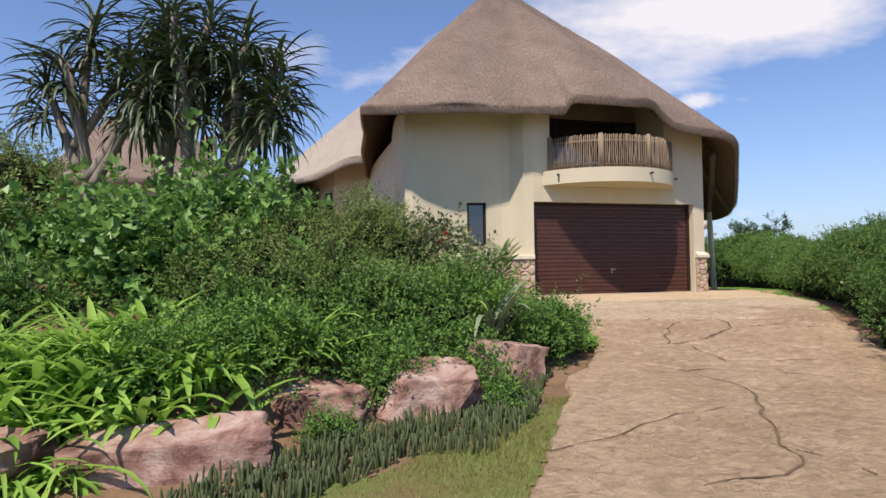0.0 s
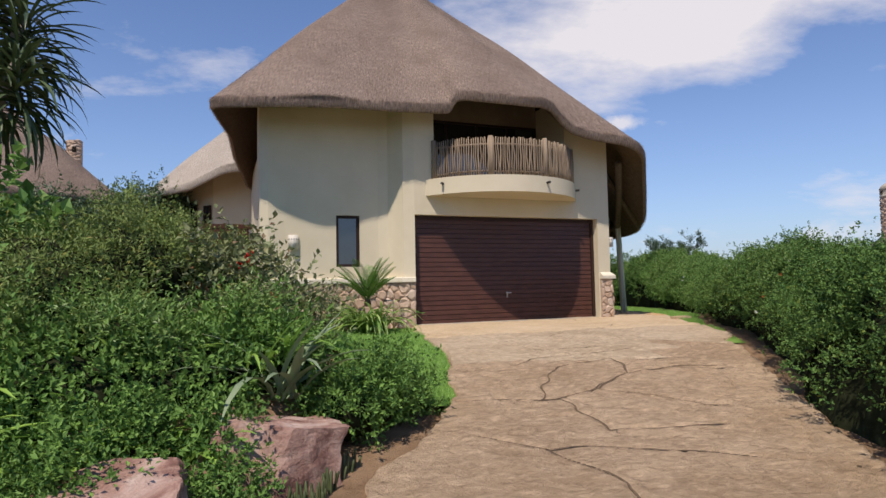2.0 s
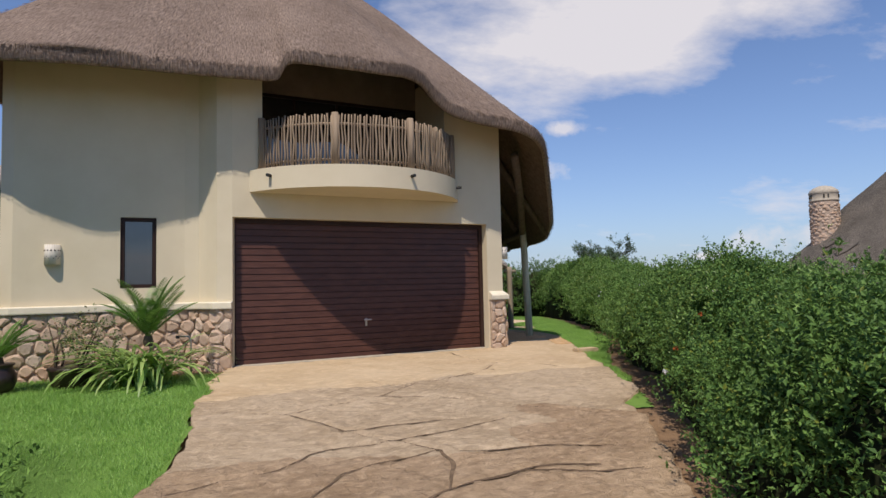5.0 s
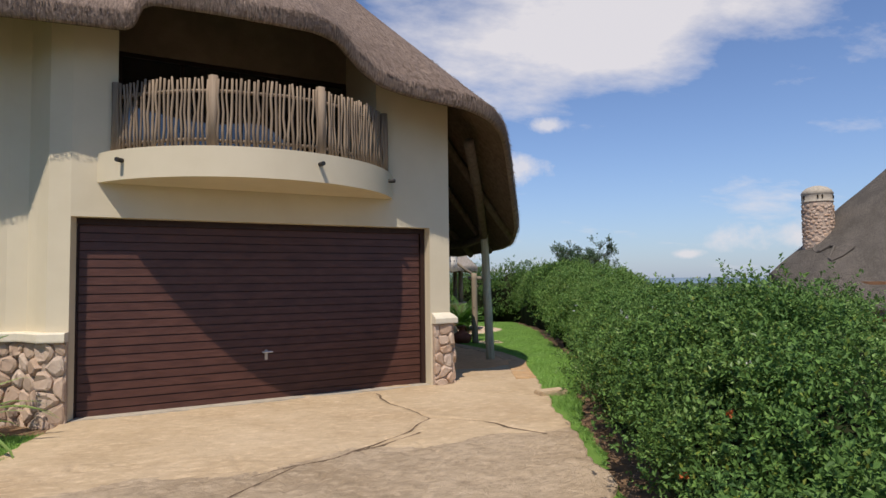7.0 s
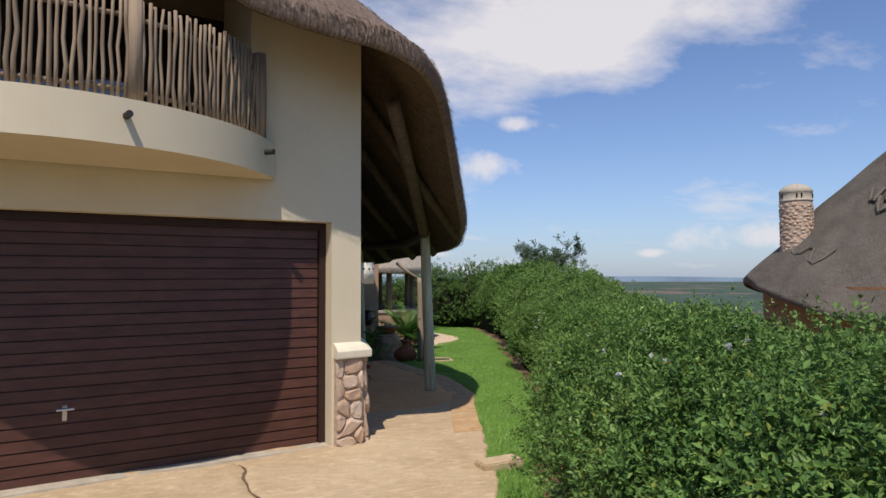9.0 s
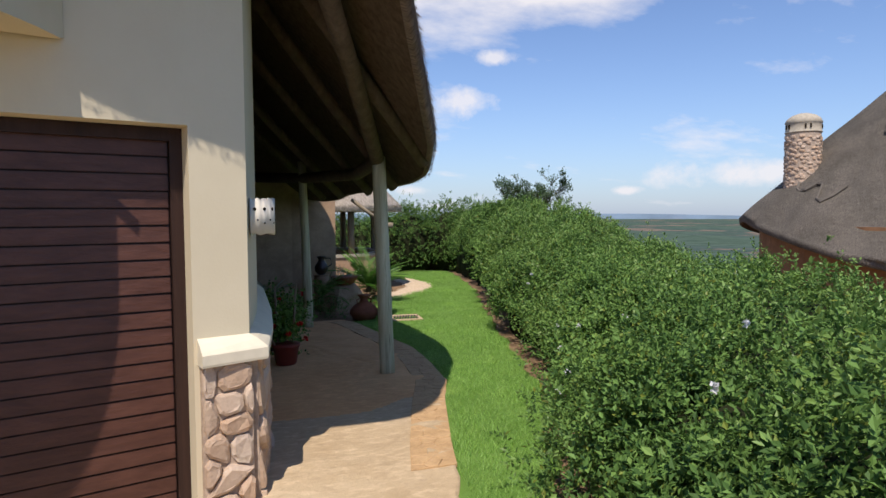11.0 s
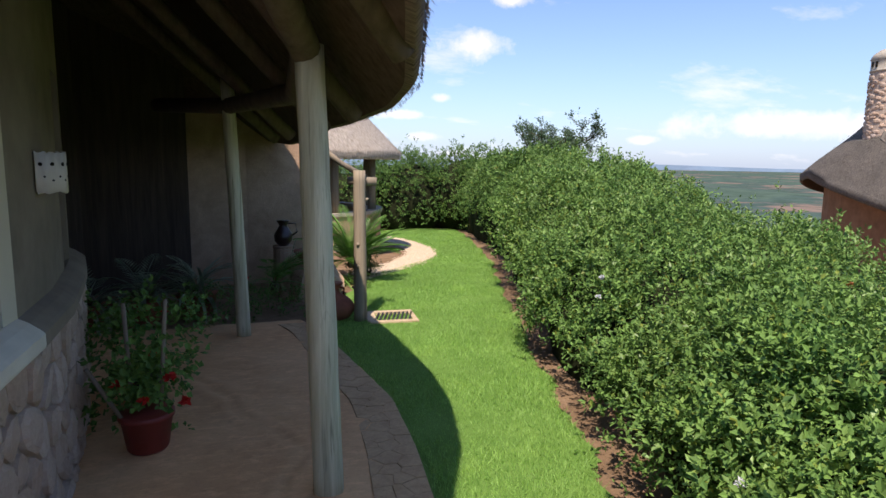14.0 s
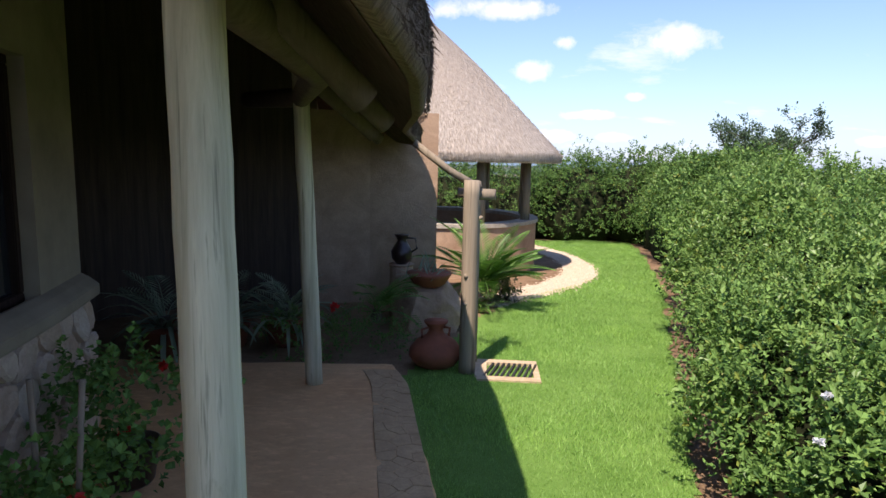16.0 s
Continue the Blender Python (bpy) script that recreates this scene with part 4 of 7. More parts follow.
        v3, f3 = leaf_quads(q + out_dir[a] * np.where(lip, 0.012, -0.01)[:, None], unit(down), unit(nrm + r.normal(size=(shag, 3)) * 0.3), L, np.full(shag, 0.009))
        tagged(obj("loose_straw", np_mesh("loose_straw", v3, f3, mat, uv=np.column_stack([v3[:, 0] * 3, v3[:, 2]])), roof, "loose straw ends"), kind="stuff")
    return roof


MAIN_EAVE = [(-2.05, 15.2, 4.88), (-1.75, 14.25, 4.64), (-1.5, 13.62, 4.47), (-1.05, 13.42, 4.42), (-0.3, 13.42, 4.44), (0.3, 13.55, 4.48), (0.84, 13.75, 4.52), (1.4, 13.84, 4.52), (1.83, 13.85, 4.50), (2.70, 14.0, 4.52), (2.95, 14.08, 4.53), (3.02, 14.0, 4.78),
             (3.16, 13.86, 4.76), (4.03, 13.86, 4.69), (4.6, 14.0, 4.68), (4.9, 14.2, 4.73), (5.2, 14.45, 4.71), (5.42, 14.62, 4.50), (5.6, 14.66, 4.36), (5.74, 14.7, 4.28), (6.2, 14.80, 4.19), (6.6, 14.88, 4.15), (7.0, 14.92, 4.10), (7.35, 15.05, 4.0), (7.65, 15.45, 3.9), (7.93, 16.05, 3.72), (8.32, 16.9, 3.15), (8.71, 17.8, 2.70), (8.93, 18.7, 2.48), (9.0, 19.5, 2.43),
             (8.95, 21.0, 2.40), (8.76, 22.9, 2.38), (8.8, 24.5, 2.32), (8.75, 26.3, 2.32), (7.6, 27.5, 2.5), (4.0, 28.0, 3.0), (1.0, 27.4, 3.2), (-1.8, 25.8, 3.9), (-2.9, 23.4, 4.5), (-2.7, 20.5, 4.85), (-2.3, 18.0, 4.95), (-2.2, 16.5, 4.95)]
MAIN_ROOF = thatched_roof("thatched_roof", MAIN_EAVE, (1.9, 19.9, 10.15), 0.22, M_THATCH, "steep grey-brown thatched cone roof with a lifted eave", n=480, belly=0.12, shag=60000)
WING_EAVE = [(-8.53, 27.5, 4.05), (-7.27, 26.0, 4.32), (-6.25, 25.0, 4.55), (-5.03, 24.0, 4.58), (-3.5, 22.8, 5.0), (-1.5, 23.0, 5.2), (1.5, 25.0, 5.0), (3.5, 29.0, 4.8), (3.0, 34.0, 4.5), (-0.5, 37.5, 4.2), (-5.0, 37.0, 4.0), (-8.5, 33.5, 4.0), (-9.2, 30.0, 4.0)]
thatched_roof("thatched_roof", WING_EAVE, (-3.6, 30.4, 9.3), 0.30, M_THATCH_PALE, "pale brown thatched roof of the house wing", n=260, seed=8, blur=10, shag=9000, belly=0.1)
bm = bmesh.new()
ribbon(bm, [(-7.4, 28.5), (-6.3, 26.6), (-4.4, 24.9), (-2.2, 24.2), (0.5, 25.0)], -0.8, 5.2, 0.3)
obj("wall_wing", done(bm, "wall_wing", M_PLASTER), label="cream plastered wall of the house wing", category="wall", kind="structure")

# ---- garage door ----
DIRF = Vector((FB[0] - FA[0], FB[1] - FA[1], 0)).normalized()
NF = Vector((OUT.x, OUT.y, 0))


def face_pose(s, z, depth):
    """On the garage front: metres from the opening's edge, height, metres behind the face."""
    p = Vector((FA[0], FA[1], 0)) + DIRF * s - NF * depth
    m = Matrix((DIRF, -NF, Vector((0, 0, 1)))).transposed().to_4x4()
    return Matrix.Translation((p.x, p.y, z)) @ m


DOOR_W = math.hypot(FB[0] - FA[0], FB[1] - FA[1])
gd = thing("garage_door", "dark red-brown slatted double garage door, closed", "garage door", at=face_pose(DOOR_W / 2, 0, 0.2).translation)
part("door_panel", box((DOOR_W - 0.14, 0.04, 2.24), face_pose(DOOR_W / 2, 1.13, 0.235)), M_DARKWOOD, gd)
N_SLAT = 22
for k in range(N_SLAT):
    h = 2.24 / N_SLAT
    slat = part("slat", box((DOOR_W - 0.16, 0.022, h - 0.008), face_pose(DOOR_W / 2, 0.02 + h * (k + 0.5), 0.205) @ pose(0, 0, 0, -4), 0.004), M_DOOR, gd)
part("side_rail", box((0.07, 0.05, 2.31), face_pose(0.037, 1.155, 0.19)), M_DARKWOOD, gd)
part("side_rail", box((0.07, 0.05, 2.31), face_pose(DOOR_W - 0.037, 1.155, 0.19)), M_DARKWOOD, gd)
part("head_rail", box((DOOR_W, 0.05, 0.075), face_pose(DOOR_W / 2, 2.29, 0.185)), M_DARKWOOD, gd)
hb = bmesh.new()
tube([face_pose(2.2, 0.66, 0.19) @ Vector((0, 0, 0)), face_pose(2.2, 0.66, 0.12) @ Vector((0, 0, 0))], 0.012, 8, bm=hb)
tube([face_pose(2.14, 0.66, 0.12) @ Vector((0, 0, 0)), face_pose(2.27, 0.66, 0.12) @ Vector((0, 0, 0))], 0.011, 8, bm=hb)
add_box(hb, (0.035, 0.012, 0.13), face_pose(2.2, 0.62, 0.186))
part("handle", hb, M_METAL, gd, "chrome T handle")
bm = bmesh.new()
add_box(bm, (DOOR_W, 0.3, 0.06), face_pose(DOOR_W / 2, 0.02, 0.16), 0.01)
obj("trim", done(bm, "trim", M_CONC), label="pale concrete sill under the garage door", category="trim", kind="structure")


# ---- windows ----
def window(name, a, b, z0, z1, depth, mullions, label, frame=0.055):
    t = Vector((b[0] - a[0], b[1] - a[1], 0))
    w = t.length
    t.normalize()
    n = Vector((-t.y, t.x, 0))
    base = Vector((a[0], a[1], 0)) + n * depth
    m = Matrix.Translation(base) @ Matrix((t, n, Vector((0, 0, 1)))).transposed().to_4x4()
    th = thing(name, label, "window", kind="structure", at=base + Vector((0, 0, z0)))
    bm = bmesh.new()
    for s, z, sx, sz in ((w / 2, z0 + frame / 2, w, frame), (w / 2, z1 - frame / 2, w, frame), (frame / 2, (z0 + z1) / 2, frame, z1 - z0 - 2 * frame), (w - frame / 2, (z0 + z1) / 2, frame, z1 - z0 - 2 * frame)):
        add_box(bm, (sx, 0.07, sz), m @ Matrix.Translation((s, 0, z)), 0.006)
    part("window_frame", bm, M_DARKWOOD, th, "dark stained frame")
    edges = [frame] + [w * k / (mullions + 1) for k in range(1, mullions + 1)] + [w - frame]
    for k in range(1, mullions + 1):
        part("mullion", box((frame * 0.9, 0.06, z1 - z0 - 2 * frame), m @ Matrix.Translation((w * k / (mullions + 1), 0.003, (z0 + z1) / 2)), 0.005), M_DARKWOOD, th)
    for a0, b0 in zip(edges, edges[1:]):
        part("pane", box((b0 - a0 - 0.01, 0.012, z1 - z0 - 2 * frame), m @ Matrix.Translation(((a0 + b0) / 2, 0.012, (z0 + z1) / 2))), M_GLASS, th, "dark glass")
    # flat dark sheet in place of an unlit room
    part("lining", box((w, 0.02, z1 - z0), m @ Matrix.Translation((w / 2, 0.12, (z0 + z1) / 2))), M_HOLE, th, "near-black sheet standing for the unlit room")
    return th


window("window_1", WIN[0], WIN[1], 1.27, 2.335, 0.07, 0, "slim dark window beside the garage")
window("window_2", shift(RA, 1.30), shift(RB, 1.30), 3.04, 4.72, 0.0, 3, "dark glazed sliding doors behind the balcony")
window("window_6", SIDE[5], SIDE[6], 1.05, 2.45, 0.12, 0, "narrow dark window further along the veranda")
window("window_3", (6.961, 18.02), (6.956, 18.68), 1.08, 2.27, 0.14, 0, "narrow dark window on the veranda")


# ---- balcony ----
def arc_points(a, b, bulge, n):
    a, b = Vector(a), Vector(b)
    c, h = (a + b) / 2, (b - a).length / 2
    r = (h * h + bulge * bulge) / (2 * bulge)
    t = (b - a).normalized()
    nrm = Vector((t.y, -t.x))
    cen = c + nrm * (bulge - r)
    half = math.asin(h / r)
    return [tuple(cen + nrm * r * math.cos(q) + t * r * math.sin(q)) for q in np.linspace(-half, half, n)]


bal = thing("balcony", "curved cream balcony with a weathered stick railing", "balcony", at=(4.2, 15.1, 2.75))
BA, BB = (2.44, 14.62), (5.99, 15.58)
arc = arc_points(BA, BB, 1.12, 121)
bm = bmesh.new()
lo, hi = [bm.verts.new((*p, 2.72)) for p in arc], [bm.verts.new((*p, 3.06)) for p in arc]
for k in range(len(arc) - 1):
    bm.faces.new((lo[k], lo[k + 1], hi[k + 1], hi[k]))
bm.faces.new((lo[-1], lo[0], hi[0], hi[-1]))
bm.faces.new(lo[::-1])
bm.faces.new(hi)
bmesh.ops.bevel(bm, geom=[e for e in bm.edges if abs(e.verts[0].co.z - e.verts[1].co.z) < 0.01 and len(e.link_faces) == 2], offset=0.012, segments=2, affect="EDGES")
part("slab", bm, M_PLASTER, bal, "cream plastered slab")
for s in (0.10, 0.60, 0.93):
    k = int(s * 120)
    p = Vector((*arc[k], 2.93))
    d = (p - Vector((3.9, 16.4, 2.93))).normalized()
    part("drain_pipe", tube([p - d * 0.05, p + d * 0.09], 0.026, 12), M_IRON, bal, "short dark drain spout")
RAIL = [(2.63, 14.63), (3.75, 14.14), (4.94, 14.34), (5.84, 15.36)]
for x, y in RAIL:
    part("post", tube([(x, y, 3.05), (x + 0.006, y, 3.5), (x, y, 3.89)], [0.058, 0.055, 0.053], 12, 0.04), M_STICK, bal, smooth=True)
sticks = 0
for (x0, y0), (x1, y1), bow in zip(RAIL, RAIL[1:], (0.09, 0.06, 0.10)):
    t = Vector((x1 - x0, y1 - y0)).normalized()
    nrm = Vector((t.y, -t.x))
    for z in (3.16, 3.72):
        pts = []
        for s in np.linspace(0, 1, 7):
            q = Vector((x0, y0)).lerp(Vector((x1, y1)), s) + nrm * bow * math.sin(math.pi * s) * 0.9
            pts.append((q.x, q.y, z + random.uniform(-0.01, 0.01)))
        part("rail", tube(pts, 0.021, 8, 0.05), M_STICK, bal, smooth=True)
    count = int(math.hypot(x1 - x0, y1 - y0) / 0.048)
    for k in range(1, count):
        s = k / count
        q = Vector((x0, y0)).lerp(Vector((x1, y1)), s) + nrm * (bow * math.sin(math.pi * s) * 0.9 + random.choice((0.026, 0.03, 0.022)))
        top = 3.86 + random.uniform(-0.02, 0.02)
        pts = [(q.x + random.uniform(-0.012, 0.012), q.y + random.uniform(-0.008, 0.008), z) for z in np.linspace(3.075, top, 5)]
        r0 = random.uniform(0.013, 0.019)
        part("stick", tube(pts, [r0, r0 * 0.97, r0 * 0.95, r0 * 0.9, r0 * 0.8], 6, 0.1), M_STICK, bal, smooth=True)


# ---- veranda posts and beams ----
def gum_pole(name, foot, head, r0, r1, mat, label, seed):
    rr = random.Random(seed)
    a, b = Vector(foot), Vector(head)
    n = 14
    pts = [a.lerp(b, k / n) + Vector((rr.uniform(-0.0025, 0.0025), rr.uniform(-0.0025, 0.0025), 0)) for k in range(n + 1)]
    bm = tube(pts, [r0 + (r1 - r0) * k / n for k in range(n + 1)], 20, 0.012)
    return obj(name, done(bm, name, mat, True), label=label, category="post", group="veranda posts")


gum_pole("veranda_post", (8.45, 18.84, -0.12), (8.385, 18.93, 2.48), 0.087, 0.079, M_POST, "grey-green weathered gum pole holding up the eave", 1)
gum_pole("veranda_post", (7.95, 22.6, -0.2), (7.86, 22.5, 2.7), 0.078, 0.068, M_POST, "grey gum pole in the veranda's shade", 2)
tall = gum_pole("gate_post", (9.37, 23.1, -0.2), (9.36, 23.1, 1.74), 0.085, 0.075, M_POST_BROWN, "knotty brown gum pole by the lawn", 3)
tall2 = gum_pole("gate_post", (9.43, 23.40, -0.2), (9.42, 23.40, 1.72), 0.055, 0.05, M_POST_BROWN, "knotty brown gum pole by the lawn", 4)
bm = tube([(9.60, 23.20, 1.60), (9.42, 23.24, 1.60), (9.24, 23.28, 1.61)], [0.055, 0.055, 0.05], 14, 0.03)
obj("cross_beam", done(bm, "cross_beam", M_POST_BROWN, True), label="sawn-off round beam end on the gate posts", category="beam")
bm = tube([(9.45, 23.2, 1.66), (9.15, 23.15, 1.82), (8.8, 23.1, 2.08)], 0.035, 8, 0.05)
obj("strut", done(bm, "strut", M_POST_BROWN, True), label="thin pole strut rising to the eave", category="beam")
beams = [((6.95, 17.1, 4.2), (8.75, 18.3, 2.36)), ((6.9, 18.4, 4.15), (8.75, 19.7, 2.16)), ((6.4, 19.6, 4.4), (8.72, 21.1, 2.14)), ((6.0, 20.6, 4.4), (8.5, 22.4, 2.12)), ((6.0, 22.0, 4.2), (8.4, 23.9, 2.12))]
for a, b in beams:
    bm = tube([a, Vector(a).lerp(Vector(b), 0.5) + Vector((0, 0, -0.02)), b], [0.075, 0.07, 0.065], 12, 0.03)
    obj("rafter", done(bm, "rafter", M_BEAM, True), label="dark round pole rafter under the thatch", category="rafter", group="veranda rafters")
ring = [(7.28, 16.1, 3.72), (7.85, 17.5, 3.05), (8.37, 18.93, 2.44), (8.42, 20.5, 2.38), (7.87, 22.5, 2.42), (7.0, 23.9, 2.5)]
bm = tube(ring, 0.085, 12, 0.03)
obj("ring_beam", done(bm, "ring_beam", M_BEAM, True), label="dark round pole carrying the veranda rafters", category="beam")


# ---- wall lamps ----
def wall_lamp(at, out, label, w=0.2, h=0.3):
    """A half-round pierced ceramic shade on a wall."""
    o = Vector(out).normalized()
    t = Vector((-o.y, o.x, 0))
    th = thing("wall_lamp", label, "wall lamp", group="wall lamps", at=at)
    bm = bmesh.new()
    n, z0 = 28, at[2]
    rows = []
    for k in range(n + 1):
        a = math.pi * k / n
        d = t * math.cos(a) * w / 2 + o * math.sin(a) * w * 0.62
        p = Vector(at) + d
        q = Vector(at) + d * 0.9
        wob = 0.008 * math.sin(k * 2.3)
        cut = 0.012 * abs(math.sin(a * 3.5))
        rows.append([bm.verts.new((p.x, p.y, z0 + cut)), bm.verts.new((p.x, p.y, z0 + h + wob)), bm.verts.new((q.x, q.y, z0 + h + wob)), bm.verts.new((q.x, q.y, z0 + cut))])
    for a, b in zip(rows, rows[1:]):
        for i in range(4):
            bm.faces.new((a[i], a[(i + 1) % 4], b[(i + 1) % 4], b[i]))
    part("shade", bm, M_LAMP, th, "pierced cream ceramic shade", True)
    holes = [(math.pi * s, h * 0.72, 0.011) for s in (0.06, 0.2, 0.36, 0.5, 0.64, 0.8, 0.94)] + [(math.pi * s, h * 0.42, 0.006) for s in (0.1, 0.3, 0.5, 0.7, 0.9)] + [(math.pi * s, h * 0.33, 0.006) for s in (0.2, 0.4, 0.6, 0.8)]
    for a, z, r in holes:
        d = t * math.cos(a) * w / 2 + o * math.sin(a) * w * 0.62
        p = Vector(at) + d + Vector((0, 0, z))
        nd = (t * math.cos(a) * 0.62 + o * math.sin(a)).normalized()
        part("hole", tube([p - nd * 0.004, p + nd * 0.003], r, 8), M_HOLE, th)
    part("back_plate", box((w * 0.9, 0.012, h), Matrix.Translation(Vector(at) + Vector((0, 0, h / 2)) + o * 0.008) @ Matrix((t, o, Vector((0, 0, 1)))).transposed().to_4x4()), M_LAMP, th)
    return th


wall_lamp((6.905, 16.06, 1.685), (1, -0.08, 0), "cream pierced ceramic wall lamp by the garage corner", 0.24, 0.23)
wall_lamp((6.93, 19.46, 1.66), (1, 0.1, 0), "cream pierced ceramic wall lamp on the veranda wall", 0.22, 0.23)
wall_lamp((-0.25, 14.48, 1.62), (0.22, -0.97, 0), "cream pierced ceramic wall lamp beside the window", 0.2, 0.29)

# ---- thatched summer house at the lawn's end ----
LC = (9.0, 31.2)
lapa = thing("summer_house", "round open summer house with pale thatch on poles", "summer house", at=(LC[0], LC[1], -0.5))
LR = 2.25
bm = bmesh.new()
ringp = [(LC[0] + LR * math.cos(a), LC[1] + LR * math.sin(a)) for a in np.linspace(2 * math.pi, 0.0, 49)]
ribbon(bm, ringp[::-1], -0.8, 0.60, 0.28)
part("low_wall", bm, M_STONEWALL, lapa, "low curved stone wall")
bm = bmesh.new()
ribbon(bm, [(LC[0] + (LR + 0.04) * math.cos(a), LC[1] + (LR + 0.04) * math.sin(a)) for a in np.linspace(0, 2 * math.pi, 49)], 0.602, 0.68, 0.38)
part("coping", bm, M_CONC, lapa, "smooth concrete coping")
for k in range(9):
    a = 0.25 + 2 * math.pi * k / 9
    x, y = LC[0] + (LR - 0.15) * math.cos(a), LC[1] + (LR - 0.15) * math.sin(a)
    part("pole", tube([(x, y, 0.5), (x, y, 1.3), (x, y, 2.35)], [0.1, 0.095, 0.09], 12, 0.03), M_POST_BROWN, lapa, smooth=True)
lapa_eave = [(LC[0] + 2.75 * math.cos(a), LC[1] + 2.75 * math.sin(a), 2.08) for a in [2 * math.pi * k / 24 for k in range(24)]]
thatched_roof("thatched_roof", lapa_eave, (LC[0] - 0.35, LC[1], 5.0), 0.2, M_THATCH_PALE, "pale straw thatched cone roof of the summer house", n=160, seed=12, blur=2, belly=0.1, shag=12000, lumps=0.03)

# ---- neighbour's house ----
NC = (35.0, 28.6)
N_R = 8.55


def neighbour_eave(a):
    """The eave sweeps up over a side door and hangs low elsewhere."""
    return float(np.interp(a, [0, 1.2, 2.2, 2.55, 2.9, 3.25, 3.6, 4.4, 6.3], [-0.6, 0.2, 1.4, 1.72, 1.15, 0.45, -0.1, -0.7, -0.6]))


NEAVE = [(NC[0] + N_R * math.cos(a), NC[1] + N_R * math.sin(a), neighbour_eave(a)) for a in [2 * math.pi * q / 64 for q in range(64)]]
thatched_roof("thatched_roof", NEAVE, (35.2, 28.6, 9.6), 0.3, M_THATCH_OLD, "old dark grey thatched roof with torn ridges", n=240, seed=31, blur=3, belly=0.3, shag=6000, lumps=0.12)
bm = bmesh.new()
ribbon(bm, [(NC[0] + 7.7 * math.cos(a), NC[1] + 7.7 * math.sin(a)) for a in np.linspace(0, 2 * math.pi, 41)], -6.5, 1.3, 0.3)
obj("wall_neighbour", done(bm, "wall_neighbour", M_BROWNWALL), label="brown plastered wall of the neighbouring house", category="wall", kind="structure")


def chimney(x, y, z0, z1, r, label, domed=True):
    th = thing("chimney", label, "chimney", at=(x, y, z0))
    part("flue", lathe([(r * 1.03, z0), (r, (z0 + z1) / 2), (r * 0.98, z1)], 24, (x, y, 0)), M_MORTAR, th)
    rr = random.Random(5)
    rows = int((z1 - z0) / 0.15)
    for j in range(rows):
        n = 15
        for k in range(n):
            a = 2 * math.pi * (k + 0.5 * (j % 2) + rr.uniform(-0.3, 0.3)) / n
            z = z0 + (j + 0.5) * 0.15 + rr.uniform(-0.05, 0.05)
            if math.cos(a - 3.9) < -0.45:
                continue
            m = Matrix.Translation((x + r * math.cos(a), y + r * math.sin(a), z)) @ pose(0, 0, 0, rr.uniform(-14, 14), rr.uniform(-25, 25), math.degrees(a) + 90)
            bmx = bmesh.new()
            bmesh.ops.create_icosphere(bmx, subdivisions=1, radius=1.0, matrix=m @ Matrix.Diagonal((rr.uniform(0.08, 0.16), 0.035, rr.uniform(0.06, 0.105), 1)))
            part("stone", bmx, M_STONE, th)
    if not domed:
        part("flue_mouth", box((r * 0.5, 0.06, 0.22), Matrix.Translation((x + r * 0.35, y - r * 0.98, z1 - 0.4)) @ pose(0, 0, 0, 0, 0, 18)), M_HOLE, th)
        return th
    bmc = lathe([(r * 1.02, 0), (r * 1.04, 0.04), (r * 1.0, 0.06), (r * 1.0, 0.38), (r * 1.05, 0.42), (r * 0.93, 0.58), (r * 0.66, 0.72), (r * 0.3, 0.8), (0.02, 0.82)], 24)
    bmesh.ops.translate(bmc, verts=bmc.verts, vec=(x, y, z1))
    part("cowl", bmc, M_CONC, th, "domed plaster cowl", True)
    for k in range(10):
        a = 2 * math.pi * (k // 2) / 5 + (k % 2) * 0.28 + 0.2
        part("vent_slot", box((0.06, 0.05, 0.17), Matrix.Translation((x + r * math.cos(a), y + r * math.sin(a), z1 + 0.24)) @ pose(0, 0, 0, 0, 0, math.degrees(a) + 90)), M_HOLE, th)
    return th


chimney(28.9, 31.3, 1.5, 5.05, 0.66, "round stone chimney with a domed plaster cowl")

# ---- houses beyond the garden ----
chimney(-10.80, 28.5, 4.2, 7.05, 0.29, "slim stone chimney beyond the garden", False)
HE = [(-13.3 + 4.6 * math.cos(a), 27.5 + 4.6 * math.sin(a), 4.4) for a in [2 * math.pi * k / 24 for k in range(24)]]
thatched_roof("thatched_roof", HE, (-13.5, 27.5, 8.6), 0.3, M_THATCH, "brown thatched roof beyond the garden", n=160, seed=41, blur=2, shag=3000)
bm = bmesh.new()
ribbon(bm, [(-13.3 + 4.0 * math.cos(a), 27.5 + 4.0 * math.sin(a)) for a in np.linspace(0, 2 * math.pi, 33)], -2.5, 4.6, 0.3)
obj("wall_far", done(bm, "wall_far", M_PLASTER), label="cream wall of a round house beyond the garden", category="wall", kind="structure")

# torn ridges of old thatch on the neighbour's roof
rr = random.Random(77)
for k in range(9):
    a0, t0 = rr.uniform(2.7, 4.6), rr.uniform(0.12, 0.7)
    pts = []
    for q in range(12):
        a = a0 + q * 0.035 * (1.2 - t0)
        t = t0 + 0.03 * math.sin(q * 1.3 + k) + rr.uniform(-0.012, 0.012)
        rad = N_R * (1 - t)
        z = neighbour_eave(a) * (1 - t) + 9.6 * t + 0.3 * math.sin(math.pi * t) + 0.03
        pts.append((NC[0] + rad * math.cos(a), NC[1] + rad * math.sin(a), z))
    bm = tube(pts, [0.03 + 0.07 * abs(math.sin(q * 0.9 + k)) for q in range(12)], 6, 0.2)
    obj("thatch_ridge", done(bm, "thatch_ridge", M_THATCH_OLD), label="torn dark lip of weathered thatch", category="thatch", group="torn thatch ridges")

